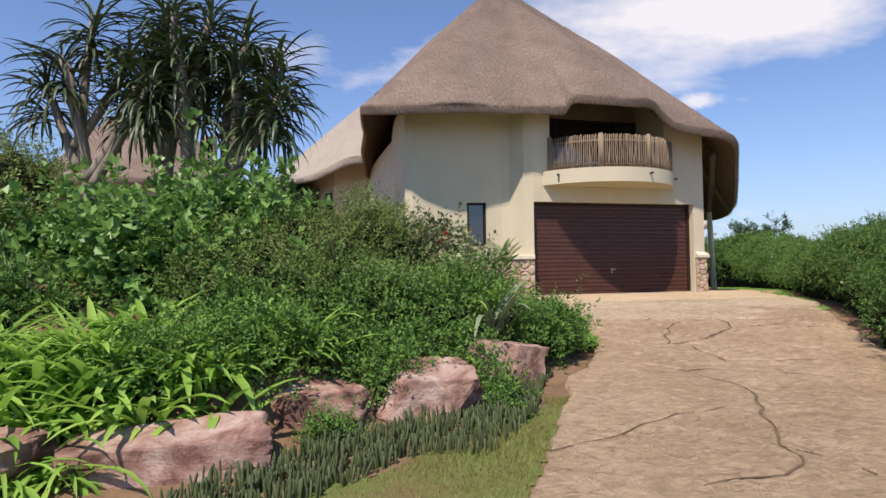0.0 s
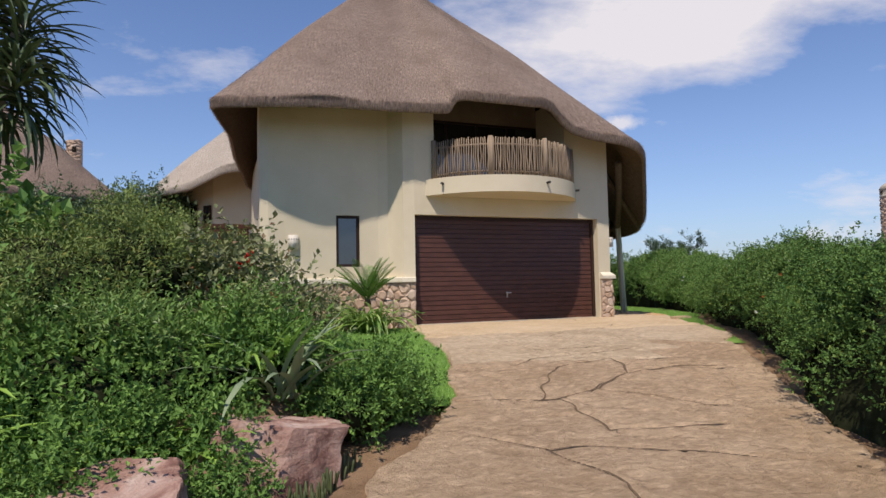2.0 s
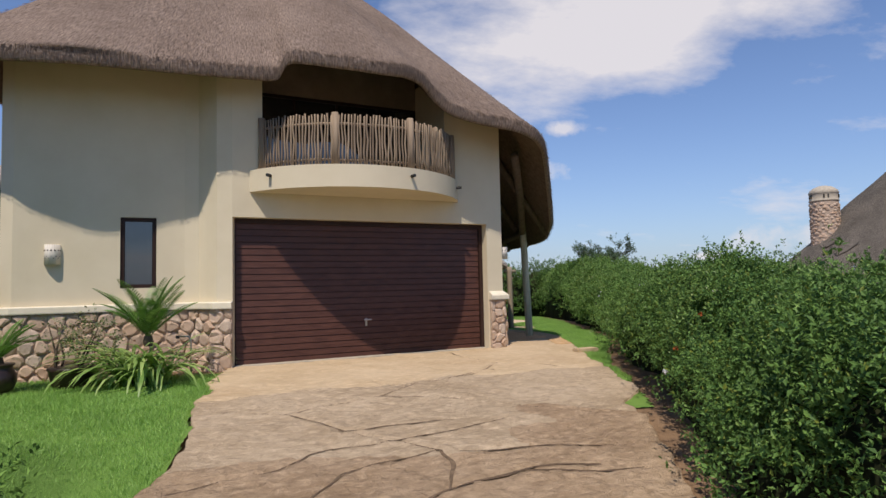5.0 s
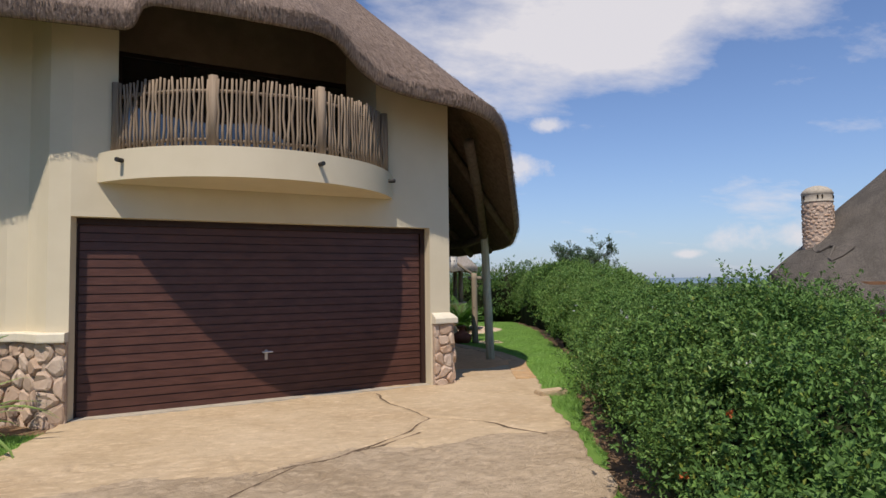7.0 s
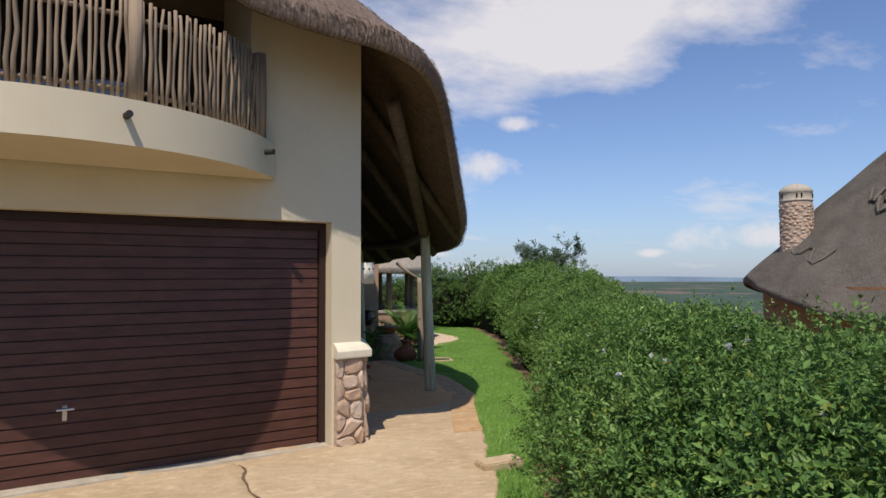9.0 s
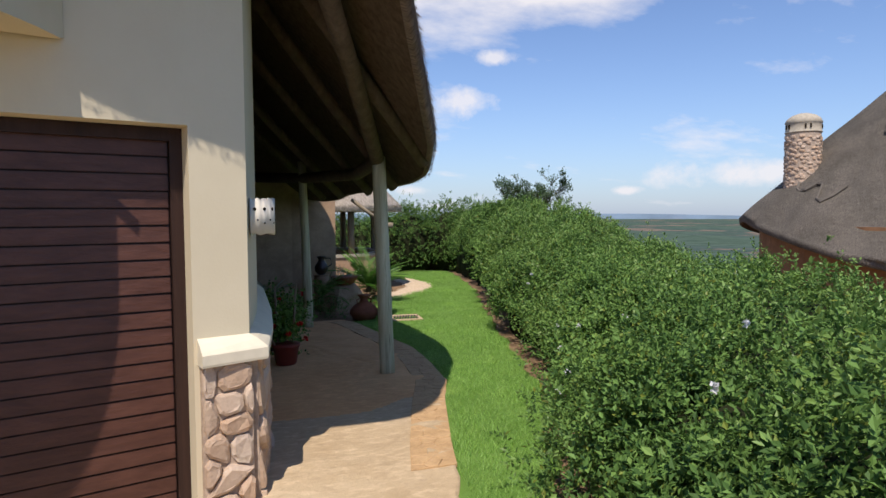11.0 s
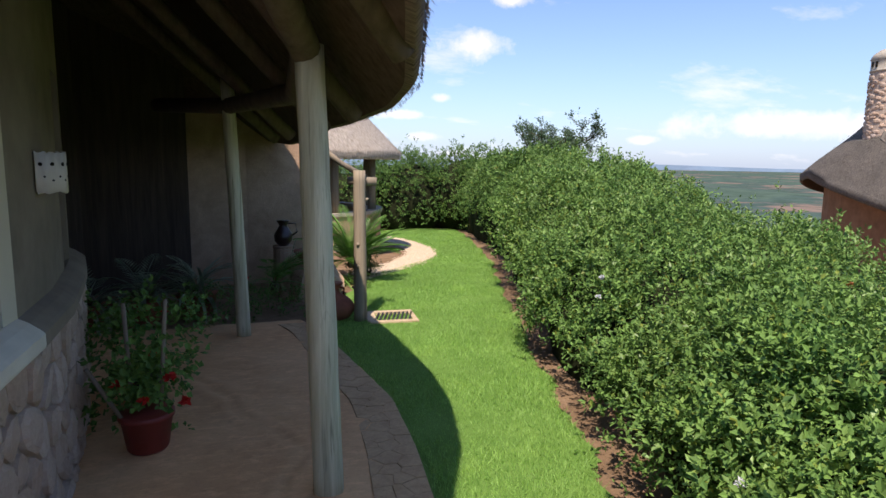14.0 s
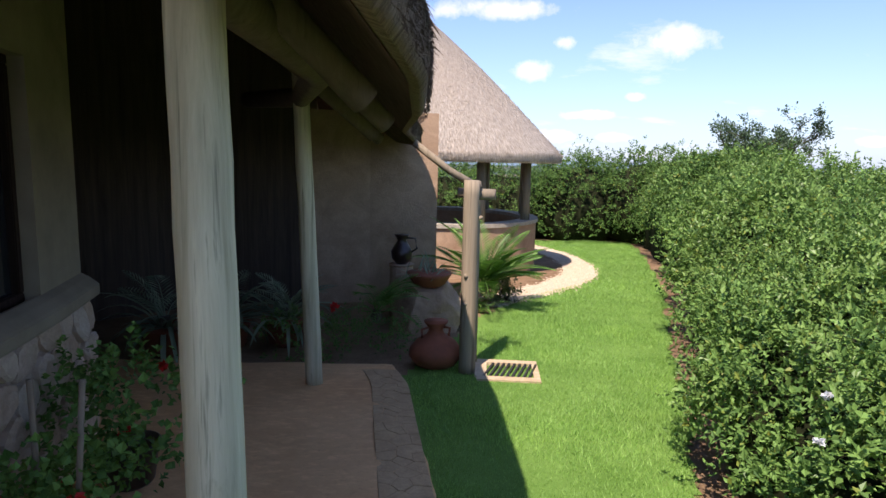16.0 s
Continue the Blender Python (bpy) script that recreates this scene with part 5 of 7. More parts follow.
# ---- hedges ----
def hedge_profile(s, y):
    """Height and depth of the side hedge at y."""
    h = np.interp(y, [-12, 4, 8, 11, 13, 15, 19, 23, 26, 30, 38], [1.75, 1.7, 1.43, 1.32, 1.22, 1.12, 1.12, 1.55, 2.15, 2.45, 2.35])
    return h


def hedge_surface(y, phi, edge, depth, wob, lump):
    """A point on the rounded hedge and its outward normal."""
    x0 = np.interp(y, HEDGE_EDGE[:, 1], HEDGE_EDGE[:, 0]) + edge
    h = hedge_profile(0, y)
    c, s = np.cos(phi), np.sin(phi)
    ex = np.sign(c) * np.abs(c) ** 0.66
    ez = np.abs(s) ** 0.66
    p = np.stack([x0 + depth / 2 - ex * depth / 2 + np.where(y > 10, 0.18, -0.05) * (1 - ez) ** 2 * (c > 0), y, ez * h], 1)
    n = unit(np.stack([-c / depth * 2, 0.12 * np.sin(y * 2.1), s / h], 1))
    p = p + n * (lump * wob(p))[:, None]
    p[:, 2] += ground_z(np.minimum(p[:, 0], x0 + 1.8), y)
    return p, n


def clumps(p, nm, size, spread, r):
    """Gather shoots into small bunches round every so-many-th point."""
    n = len(p)
    c = r.choice(n, max(1, n // size), replace=False)
    k = r.integers(0, len(c), n)
    d = r.normal(size=(n, 3)) * spread * r.uniform(0.6, 1.3, len(c))[k][:, None]
    loose = r.uniform(0, 1, n) < 0.22
    q = np.where(loose[:, None], p, p[c][k] + d)
    m = np.where(loose[:, None], nm, unit(nm[c][k] * 0.9 + d / spread * 0.55))
    return q, m


def hedge_section(y0, y1, edge, depth, per_m, leaf_len, mat, label, seed, shoots=9, fresh=0.5):
    yc = (y0 + y1) / 2
    xc = float(np.interp(yc, HEDGE_EDGE[:, 1], HEDGE_EDGE[:, 0])) + edge
    th = thing("hedge_shrub", label, "hedge", group="side hedge", at=(xc + depth / 2, yc, gz(xc + 1, yc)))
    r = np.random.default_rng(seed)
    w1, w2, w3 = Wobble(101, 1.5), Wobble(151, 4.2), Wobble(171, 11.0)
    hollow, young = Wobble(191, 6.5, 14), Wobble(197, 2.4)

    def lumps(q):
        return 1.05 * np.tanh(0.6 * w1(q) + 0.8 * w2(q) + 0.5 * w3(q))

    n = int((y1 - y0) * per_m)
    y = r.uniform(y0, y1, n)
    phi = np.arccos(1 - 2 * r.beta(1.0, 1.5, n)) * 0.9 + 0.03
    p, nm = hedge_surface(y, phi, edge, depth, lumps, 0.19)
    gap = np.clip(-0.42 - hollow(p), 0, 0.8)
    keep = r.uniform(0, 1, n) > gap * 1.5
    p, nm, gap = p[keep], nm[keep], gap[keep]
    p = p - nm * (r.uniform(0, 1, len(p)) ** 1.7 * 0.28 + gap * 0.5)[:, None]
    p, nm = clumps(p, nm, 22, 0.10, r)
    v, f = sprig_leaves(p, nm, shoots, leaf_len * 2.3, leaf_len, leaf_len * 0.56, 0.3, seed)
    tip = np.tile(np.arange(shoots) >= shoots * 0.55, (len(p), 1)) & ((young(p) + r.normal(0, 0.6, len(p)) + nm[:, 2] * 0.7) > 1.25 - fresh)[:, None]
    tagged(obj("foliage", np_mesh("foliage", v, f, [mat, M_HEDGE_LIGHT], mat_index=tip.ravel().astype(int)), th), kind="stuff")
    # a few shoots standing out
    k = max(3, len(p) // 700)
    pick = r.choice(len(p), k, replace=False)
    v, f = sprig_leaves(p[pick] + nm[pick] * 0.03, unit(nm[pick] + np.array([0, 0, 0.8])), shoots, leaf_len * 3.0, leaf_len, leaf_len * 0.5, 0.7, seed + 1)
    tagged(obj("fresh_growth", np_mesh("shoot_tips", v, f, M_HEDGE_LIGHT), th), kind="stuff")
    # near-black shell inside, standing for the shade between leaves
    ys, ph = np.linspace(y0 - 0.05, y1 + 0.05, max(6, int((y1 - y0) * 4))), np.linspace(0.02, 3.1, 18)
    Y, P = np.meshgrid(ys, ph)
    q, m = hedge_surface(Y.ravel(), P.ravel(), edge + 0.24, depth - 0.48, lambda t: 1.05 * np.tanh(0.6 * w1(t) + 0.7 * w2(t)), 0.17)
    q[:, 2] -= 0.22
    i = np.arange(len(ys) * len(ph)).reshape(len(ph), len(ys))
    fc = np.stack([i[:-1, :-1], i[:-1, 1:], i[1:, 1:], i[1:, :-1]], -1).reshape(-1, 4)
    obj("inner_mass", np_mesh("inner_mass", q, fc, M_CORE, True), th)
    return th


hedge_section(-3.5, 4.0, 0.0, 2.2, 420, 0.055, M_HEDGE_DARK, "dense dark green hedge beside the driveway", 101, fresh=0.1)
hedge_section(4.0, 8.0, 0.0, 3.0, 2600, 0.037, M_HEDGE, "dense dark green hedge beside the driveway", 102, fresh=0.2)
hedge_section(8.0, 12.0, 0.0, 3.2, 3500, 0.034, M_HEDGE, "dense green hedge with small leaves beside the driveway", 103, fresh=0.3)
hedge_section(12.0, 15.5, 0.0, 3.6, 3300, 0.036, M_HEDGE, "dense green hedge along the grass strip", 104, fresh=0.5)
hedge_section(15.5, 19.0, 0.0, 3.8, 2900, 0.040, M_HEDGE_FRESH, "green hedge with fresh shoots along the lawn", 105, fresh=0.6)
hedge_section(19.0, 23.0, 0.0, 3.8, 2300, 0.045, M_HEDGE_FRESH, "green hedge with fresh shoots along the lawn", 106, fresh=0.7)
hedge_section(23.0, 28.0, 0.0, 4.0, 1500, 0.056, M_HEDGE_FRESH, "tall fresh green hedge along the lawn", 107, fresh=0.8)
hedge_section(28.0, 36.5, 0.0, 3.0, 800, 0.07, M_HEDGE, "tall green hedge at the end of the lawn", 108, fresh=0.3)


# ---- blob-shaped shrubs ----
def shrub(name, label, blobs, count, leaf_len, mat, seed, shoots=9, ratio=0.5, reach=2.6, category="shrub", group="", lump=0.2, rise=0.35, core=True, twig=True):
    """A bush made of rounded masses (x, y, z, rx, ry, rz)."""
    b = np.array(blobs)
    base = (float(b[0, 0]), float(b[0, 1]), gz(b[0, 0], b[0, 1]))
    th = thing(name, label, category, group, at=base)
    r = np.random.default_rng(seed)
    w1, w2, w3 = Wobble(seed, 2.0), Wobble(seed + 9, 6.0), Wobble(seed + 19, 8.0)
    area = (b[:, 3] * b[:, 4] + b[:, 3] * b[:, 5] + b[:, 4] * b[:, 5])
    k = r.choice(len(b), count, p=area / area.sum())
    d = unit(r.normal(size=(count, 3)))
    d[:, 2] = np.where(d[:, 2] < -0.35, -d[:, 2], d[:, 2])
    rad = b[k, 3:6]
    nm = unit(d / rad)
    p = b[k, :3] + d * rad
    p = p + nm * (lump * (0.6 * w1(p) + 0.5 * w2(p)))[:, None]
    gap = np.clip(-0.5 - w3(p), 0, 0.8)
    p = p - nm * (r.uniform(0, 1, count) ** 2 * 0.25 * rad.min(1) + gap * 0.18)[:, None]
    inside = np.zeros(count, bool)
    for i in range(len(b)):
        e = (((p - b[i, :3]) / b[i, 3:6]) ** 2).sum(1)
        inside |= (e < 0.62) & (k != i)
    ok = ~inside & (r.uniform(0, 1, count) > gap * 1.3) & (p[:, 2] > ground_z(p[:, 0], p[:, 1]) - 0.02)
    p, nm = clumps(p[ok], nm[ok], 12, leaf_len * 2.4, r)
    v, f = sprig_leaves(p, nm, shoots, leaf_len * reach, leaf_len, leaf_len * ratio, rise, seed)
    tagged(obj("foliage", np_mesh("foliage", v, f, mat), th), kind="stuff")
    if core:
        # dark balls that stand for the bush's inner shade
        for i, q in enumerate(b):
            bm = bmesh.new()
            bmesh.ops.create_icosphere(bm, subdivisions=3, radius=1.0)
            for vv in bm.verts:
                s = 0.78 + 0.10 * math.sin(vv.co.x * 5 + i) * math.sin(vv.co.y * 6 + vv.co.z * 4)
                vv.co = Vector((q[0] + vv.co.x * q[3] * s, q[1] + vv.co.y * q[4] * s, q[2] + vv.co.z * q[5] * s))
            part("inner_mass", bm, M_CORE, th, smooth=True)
    if twig:
        rr = random.Random(seed)
        for i in range(5):
            q = b[rr.randrange(len(b))]
            top = Vector((q[0] + rr.uniform(-0.5, 0.5) * q[3], q[1] + rr.uniform(-0.5, 0.5) * q[4], q[2] + 0.6 * q[5]))
            foot = Vector(base) + Vector((rr.uniform(-0.1, 0.1), rr.uniform(-0.1, 0.1), -0.05))
            part("stem", tube([foot, foot.lerp(top, 0.5) + Vector((rr.uniform(-0.08, 0.08), rr.uniform(-0.08, 0.08), 0)), top], [0.022, 0.016, 0.008], 6), M_TWIG, th, smooth=True)
    return th


shrub("hedge_shrub", "dark green hedge closing the end of the lawn", [(11.2, 37.6, 0.2, 2.0, 1.4, 1.5), (13.6, 37.6, 0.3, 2.2, 1.5, 1.85), (9.2, 38.6, 0.2, 2.0, 1.4, 1.4), (15.8, 37.2, 0.5, 2.0, 1.6, 1.8)], 9000, 0.075, M_HEDGE, 201, reach=1.9, group="side hedge", category="hedge")

# ---- garden by the driveway ----
def boulder(centre, half, turn, seed, mat=M_ROCK, name="boulder", label="angular reddish quartzite boulder in the rockery", cuts=9):
    """A blocky rock: a ball cut flat by several planes, then roughened."""
    rr = random.Random(seed)
    bm = bmesh.new()
    bmesh.ops.create_icosphere(bm, subdivisions=5, radius=1.0)
    planes = [(Vector((rr.gauss(0, 1), rr.gauss(0, 1), rr.gauss(0, 0.8))).normalized(), rr.uniform(0.5, 0.78)) for _ in range(cuts)] + [(Vector((rr.uniform(-0.2, 0.2), rr.uniform(-0.3, 0), 1)).normalized(), 0.58), (Vector((rr.uniform(-0.3, 0.3), -1, 0.15)).normalized(), 0.6)]
    m = pose(*centre, 0, 0, turn) @ Matrix.Diagonal((*half, 1))
    for v in bm.verts:
        co = v.co.copy()
        for n, d in planes:
            e = co.dot(n) - d
            if e > 0:
                co -= n * e * 0.99
        h = noise.fractal(co * 2.2 + Vector((seed, 0, 0)), 0.9, 2.0, 5) * 0.10 + 0.08 * abs(noise.noise(co * 3.0 + Vector((0, seed, 0))))
        step = 0.02 * math.floor((co.z + 0.4 * co.x) * 7) % 2
        v.co = m @ (co * (1.25 + h - 0.01 * step))
    return obj(name, done(bm, name, mat), label=label, category="rock", group="rockery")


boulder((-3.55, 4.05, -0.74), (0.60, 0.5, 0.44), 10, 2)
boulder((-2.10, 4.45, -0.74), (0.72, 0.46, 0.38), 8, 3)
boulder((-1.22, 5.58, -0.60), (0.62, 0.42, 0.36), 6, 5)
boulder((-0.19, 5.74, -0.58), (0.62, 0.48, 0.46), -6, 7)
boulder((0.52, 6.66, -0.48), (0.64, 0.54, 0.52), 35, 11)
boulder((0.95, 8.25, -0.22), (0.26, 0.24, 0.22), 60, 13)
boulder((1.62, 8.95, -0.24), (0.17, 0.16, 0.17), 20, 17)
boulder((-1.28, 4.35, -0.80), (0.13, 0.12, 0.11), 0, 19, M_PEBBLE, "stone", "small rounded tan stone beside the boulders", 3)
boulder((-0.55, 9.6, 0.0), (0.3, 0.25, 0.2), 50, 23)


def strips(base, heading, length, width, lift, droop, segs=6, fold=0.2):
    """Long bent leaves as narrow strips: arrays of one row a leaf."""
    n = len(base)
    s = np.linspace(0, 1, segs + 1)
    side = np.stack([-np.sin(heading), np.cos(heading), 0 * heading], 1)
    out = np.stack([np.cos(heading), np.sin(heading), 0 * heading], 1)
    rows = []
    for t in s:
        ang = lift - droop * t
        if t == 0:
            pos = base.copy()
        else:
            pos = pos + (out * np.cos(ang)[:, None] + np.array([0, 0, 1]) * np.sin(ang)[:, None]) * (length / segs)[:, None]
        w = width * (0.55 + 0.9 * t) * (1 - t ** 3)
        w = np.maximum(w, width * 0.04)
        rows.append((pos - side * (w / 2)[:, None], pos + np.array([0, 0, -1]) * (w * fold)[:, None], pos + side * (w / 2)[:, None]))
    v = np.stack([np.stack(r, 1) for r in rows], 1)
    k = v.shape[1] * 3
    f = []
    for a in range(segs):
        for c in range(2):
            q = a * 3 + c
            f.append((q, q + 1, q + 4, q + 3))
    f = np.array(f)[None] + (np.arange(n) * k)[:, None, None]
    return v.reshape(-1, 3), f.reshape(-1, 4)


def strap_clump(x, y, n, length, width, mat, seed, label, name="strap_leaf_plant", lift=(0.9, 1.45), droop=(0.8, 2.0), z=None, category="plant", group="strap-leaf plants", spread=0.12):
    r = np.random.default_rng(seed)
    z = gz(x, y) if z is None else z
    base = np.column_stack([x + r.normal(0, spread, n), y + r.normal(0, spread, n), np.full(n, z - 0.02)])
    v, f = strips(base, r.uniform(0, 6.283, n), length * r.uniform(0.6, 1.15, n), width * r.uniform(0.7, 1.2, n), r.uniform(*lift, n), r.uniform(*droop, n))
    if name == "aloe":
        th = thing(name, label, category, group, at=(x, y, z))
        k = len(v) // n
        for i in range(n):
            obj("leaf", np_mesh("leaf", v[i * k:(i + 1) * k], f[:len(f) // n], mat, True), th)
        return th
    return obj(name, np_mesh(name, v, f, mat, True), label=label, category=category, group=group)


r = random.Random(44)
for k in range(64):
    x = r.uniform(-4.4, -1.35)
    lo = float(np.interp(x, ROCK_LINE[:, 0], ROCK_LINE[:, 1])) + 0.5
    y = r.uniform(lo, lo + 1.7)
    strap_clump(x, y, r.randint(14, 22), r.uniform(0.6, 0.95), r.uniform(0.065, 0.10), M_STRAP, 300 + k, "bright green strap-leaved plant above the boulders")
for k, (x, y) in enumerate([(-3.5, 4.35), (-3.0, 4.5), (-3.9, 4.2), (-2.8, 4.35), (-3.25, 4.2), (-2.95, 4.15), (-3.7, 3.95), (-3.1, 4.75)]):
    strap_clump(x, y, 40, 0.78, 0.052, M_STRAP, 420 + k, "bright green strap-leaved plant trailing over a boulder", lift=(0.7, 1.3), droop=(1.4, 2.6))
for k, (x, y) in enumerate([(-0.45, 6.4), (-0.75, 6.15), (0.15, 6.75), (1.6, 8.6), (1.45, 8.0), (0.4, 8.2)]):
    strap_clump(x, y, 14, 0.34, 0.045, M_STRAP, 440 + k, "small strap-leaved plant among the rocks", lift=(0.7, 1.3), droop=(0.6, 1.8))
for k in range(16):
    x = r.uniform(-2.4, 0.1)
    strap_clump(x, float(np.interp(x, [-2.4, -1.2, 0.1], [5.35, 6.2, 6.6])) + r.uniform(-0.1, 0.25), r.randint(10, 16), r.uniform(0.4, 0.6), r.uniform(0.05, 0.075), M_STRAP, 1300 + k, "bright green strap-leaved plant leaning over the boulders", lift=(0.6, 1.35), droop=(0.9, 2.2))
M_GREYALOE = leaf("grey_aloe_leaf", (0.09, 0.13, 0.07), (0.19, 0.24, 0.14), 0.5, 0.08)
strap_clump(0.58, 7.25, 18, 0.95, 0.085, M_GREYALOE, 460, "grey-green aloe with curling leaves on the bank", "aloe", (0.95, 1.5), (0.5, 2.2), z=gz(0.58, 7.25) + 0.15, group="aloes", spread=0.04)
strap_clump(-0.1, 7.9, 16, 0.5, 0.055, M_GREYALOE, 461, "grey-green aloe with curling leaves on the bank", "aloe", (0.7, 1.45), (0.6, 2.3), group="aloes", spread=0.04)
for k, (x, y) in enumerate([(-5.6, 7.4), (-5.2, 7.0), (-6.2, 7.2), (-4.9, 6.9)]):
    strap_clump(x, y, 40, 0.6, 0.035, M_GREYALOE, 470 + k, "spiky grey-green aloe below the trees", "aloe", (0.2, 1.5), (0.0, 0.6), group="aloes", spread=0.04)


def bud_spike(foot, tip, seed):
    rr = random.Random(seed)
    th = thing("flower_spike", "yellow-green curved bud spike of a strap-leaf plant", "flower spike", "flower spikes", at=foot)
    a, b = Vector(foot), Vector(tip)
    pts = [a.lerp(b, t) + Vector((0, 0, 0.12 * math.sin(math.pi * t))) for t in (0, 0.25, 0.5, 0.75, 1)]
    part("stalk", tube(pts, [0.008, 0.008, 0.009, 0.009, 0.006], 6), M_FERN, th, smooth=True)
    n = 260
    r2 = np.random.default_rng(seed)
    t = r2.uniform(0.45, 1, n)
    p = np.array([(a.lerp(b, q) + Vector((0, 0, 0.12 * math.sin(math.pi * q))))[:] for q in t])
    v, f = leaf_quads(p, unit(r2.normal(size=(n, 3)) + np.array((b - a).normalized()[:]) * 0.7), unit(r2.normal(size=(n, 3))), np.full(n, 0.035), np.full(n, 0.014))
    obj("bud_mass", np_mesh("bud_mass", v, f, M_STRAP), th, "pale green buds")
    return th


bud_spike((-2.55, 6.0, -0.1), (-2.05, 5.9, 0.45), 1)
bud_spike((-2.3, 6.0, -0.1), (-1.75, 5.9, 0.22), 2)
bud_spike((-2.7, 5.6, -0.2), (-2.95, 5.2, 0.25), 3)
bud_spike((-3.5, 5.0, -0.3), (-3.6, 4.6, 0.12), 4)


def fingers(name, label, region, n, seed, h=(0.12, 0.26)):
    """Upright finger-like succulents, too many to count."""
    r = np.random.default_rng(seed)
    x, y = r.uniform(region[0], region[1], n), r.uniform(region[2], region[3], n)
    edge = np.interp(x, ROCK_LINE[:, 0], ROCK_LINE[:, 1])
    ok = (y < edge - 0.42 - 0.1 * np.sin(x * 9)) & (y > edge - 1.35 - 0.15 * np.sin(x * 5)) & (x < np.interp(y, DRIVE_L[:, 1], DRIVE_L[:, 0]) - 0.28)
    x, y = x[ok], y[ok]
    n = len(x)
    z = ground_z(x, y)
    hh, rad = r.uniform(*h, n), r.uniform(0.008, 0.014, n)
    lean = r.normal(0, 0.13, (n, 2))
    ring = []
    for lev, s in ((0, 0.8), (0.5, 1.0), (0.9, 0.9), (1.0, 0.3)):
        for k in range(5):
            a = 2 * math.pi * k / 5
            ring.append(np.stack([x + lean[:, 0] * hh * lev + rad * s * math.cos(a), y + lean[:, 1] * hh * lev + rad * s * math.sin(a), z + hh * lev - 0.01], 1))
    v = np.stack(ring, 1)
    f = [(a * 5 + k, a * 5 + (k + 1) % 5, a * 5 + 5 + (k + 1) % 5, a * 5 + 5 + k) for a in range(3) for k in range(5)]
    f = np.array(f)[None] + (np.arange(n) * 20)[:, None, None]
    return obj(name, np_mesh(name, v.reshape(-1, 3), f.reshape(-1, 4), M_FINGER, True), label=label, category="succulent", kind="stuff")


for k in range(22):
    x = r.uniform(-4.5, 0.6)
    lo = float(np.interp(x, ROCK_LINE[:, 0], ROCK_LINE[:, 1])) + 1.2
    strap_clump(x, r.uniform(lo, lo + 0.9), r.randint(14, 22), r.uniform(0.45, 0.75), r.uniform(0.04, 0.055), M_STRAP, 480 + k, "bright green strap-leaved plant among the bushes", z=gz(x, lo + 0.4) + 0.15)
shrub("shrub", "fresh green fine-leaved bush between the rocks and the lawn", [(-0.9, 7.5, 0.35, 0.5, 0.4, 0.4), (0.1, 8.2, 0.3, 0.4, 0.4, 0.42), (-2.9, 7.2, 0.35, 0.5, 0.4, 0.4), (-1.8, 7.3, 0.45, 0.4, 0.35, 0.35)], 3000, 0.05, M_HEDGE_LIGHT, 520, ratio=0.4, reach=3.6, lump=0.2)
fingers("finger_succulent", "low grey-green finger succulents in front of the boulders", (-1.9, 1.2, 3.6, 7.0), 6000, 71, (0.08, 0.19))

shrub("shrub", "bright green broad-leaved bush under the aloe trees", [(-4.1, 8.3, 0.80, 1.05, 0.9, 0.82), (-3.0, 8.5, 1.0, 0.85, 0.8, 0.78), (-5.0, 8.2, 0.6, 0.9, 0.8, 0.7), (-3.6, 7.7, 0.5, 1.0, 0.7, 0.6)], 2400, 0.135, M_BRIGHT, 501, shoots=8, ratio=0.78, reach=1.9, lump=0.12)
shrub("shrub", "fine-leaved olive green bush with yellow flecks", [(-2.0, 8.2, 0.72, 1.05, 0.9, 0.85), (-1.35, 8.9, 0.9, 0.85, 0.8, 0.8), (-2.3, 7.4, 0.35, 0.85, 0.7, 0.6), (-0.9, 9.6, 0.8, 0.8, 0.7, 0.75)], 5600, 0.052, M_OLIVE, 502, shoots=10, ratio=0.36, reach=3.6)
shrub("shrub", "low green ground cover between boulders and bushes", [(x, y, gz(x, y) + 0.05, 0.34, 0.28, 0.24) for x, y in ((-1.65, 6.15), (-0.95, 6.4), (-0.35, 6.5), (-2.3, 5.55), (0.2, 6.65), (-0.66, 6.0), (-1.85, 5.6), (-2.7, 5.1), (-1.3, 6.15))], 4200, 0.05, M_BLUEGREEN, 515, core=False)
shrub("shrub", "small-leaved dark green bush on the bank", [(-1.2, 7.0, 0.02, 0.9, 0.5, 0.48), (-0.4, 7.35, 0.02, 0.75, 0.5, 0.5), (0.25, 7.8, 0.06, 0.6, 0.5, 0.46), (-2.2, 6.85, -0.05, 0.7, 0.45, 0.45), (-3.2, 7.1, 0.05, 0.8, 0.5, 0.42), (-4.3, 7.0, 0.1, 0.8, 0.5, 0.42), (-5.4, 6.4, 0.2, 0.9, 0.6, 0.5)], 7000, 0.066, M_BLUEGREEN, 503, shoots=9)
shrub("shrub", "low dark green bush spilling onto the driveway", [(1.26, 7.7, -0.18, 0.38, 0.42, 0.29), (1.58, 8.2, -0.26, 0.28, 0.3, 0.2), (1.1, 7.4, -0.22, 0.3, 0.3, 0.28)], 2100, 0.048, M_BLUEGREEN, 504)
shrub("shrub", "low dark green cushion plant between the boulders", [(0.54, 5.75, -0.64, 0.15, 0.18, 0.16), (0.36, 6.1, -0.56, 0.11, 0.13, 0.16), (0.58, 5.5, -0.68, 0.12, 0.13, 0.11)], 1100, 0.042, M_BLUEGREEN, 505)
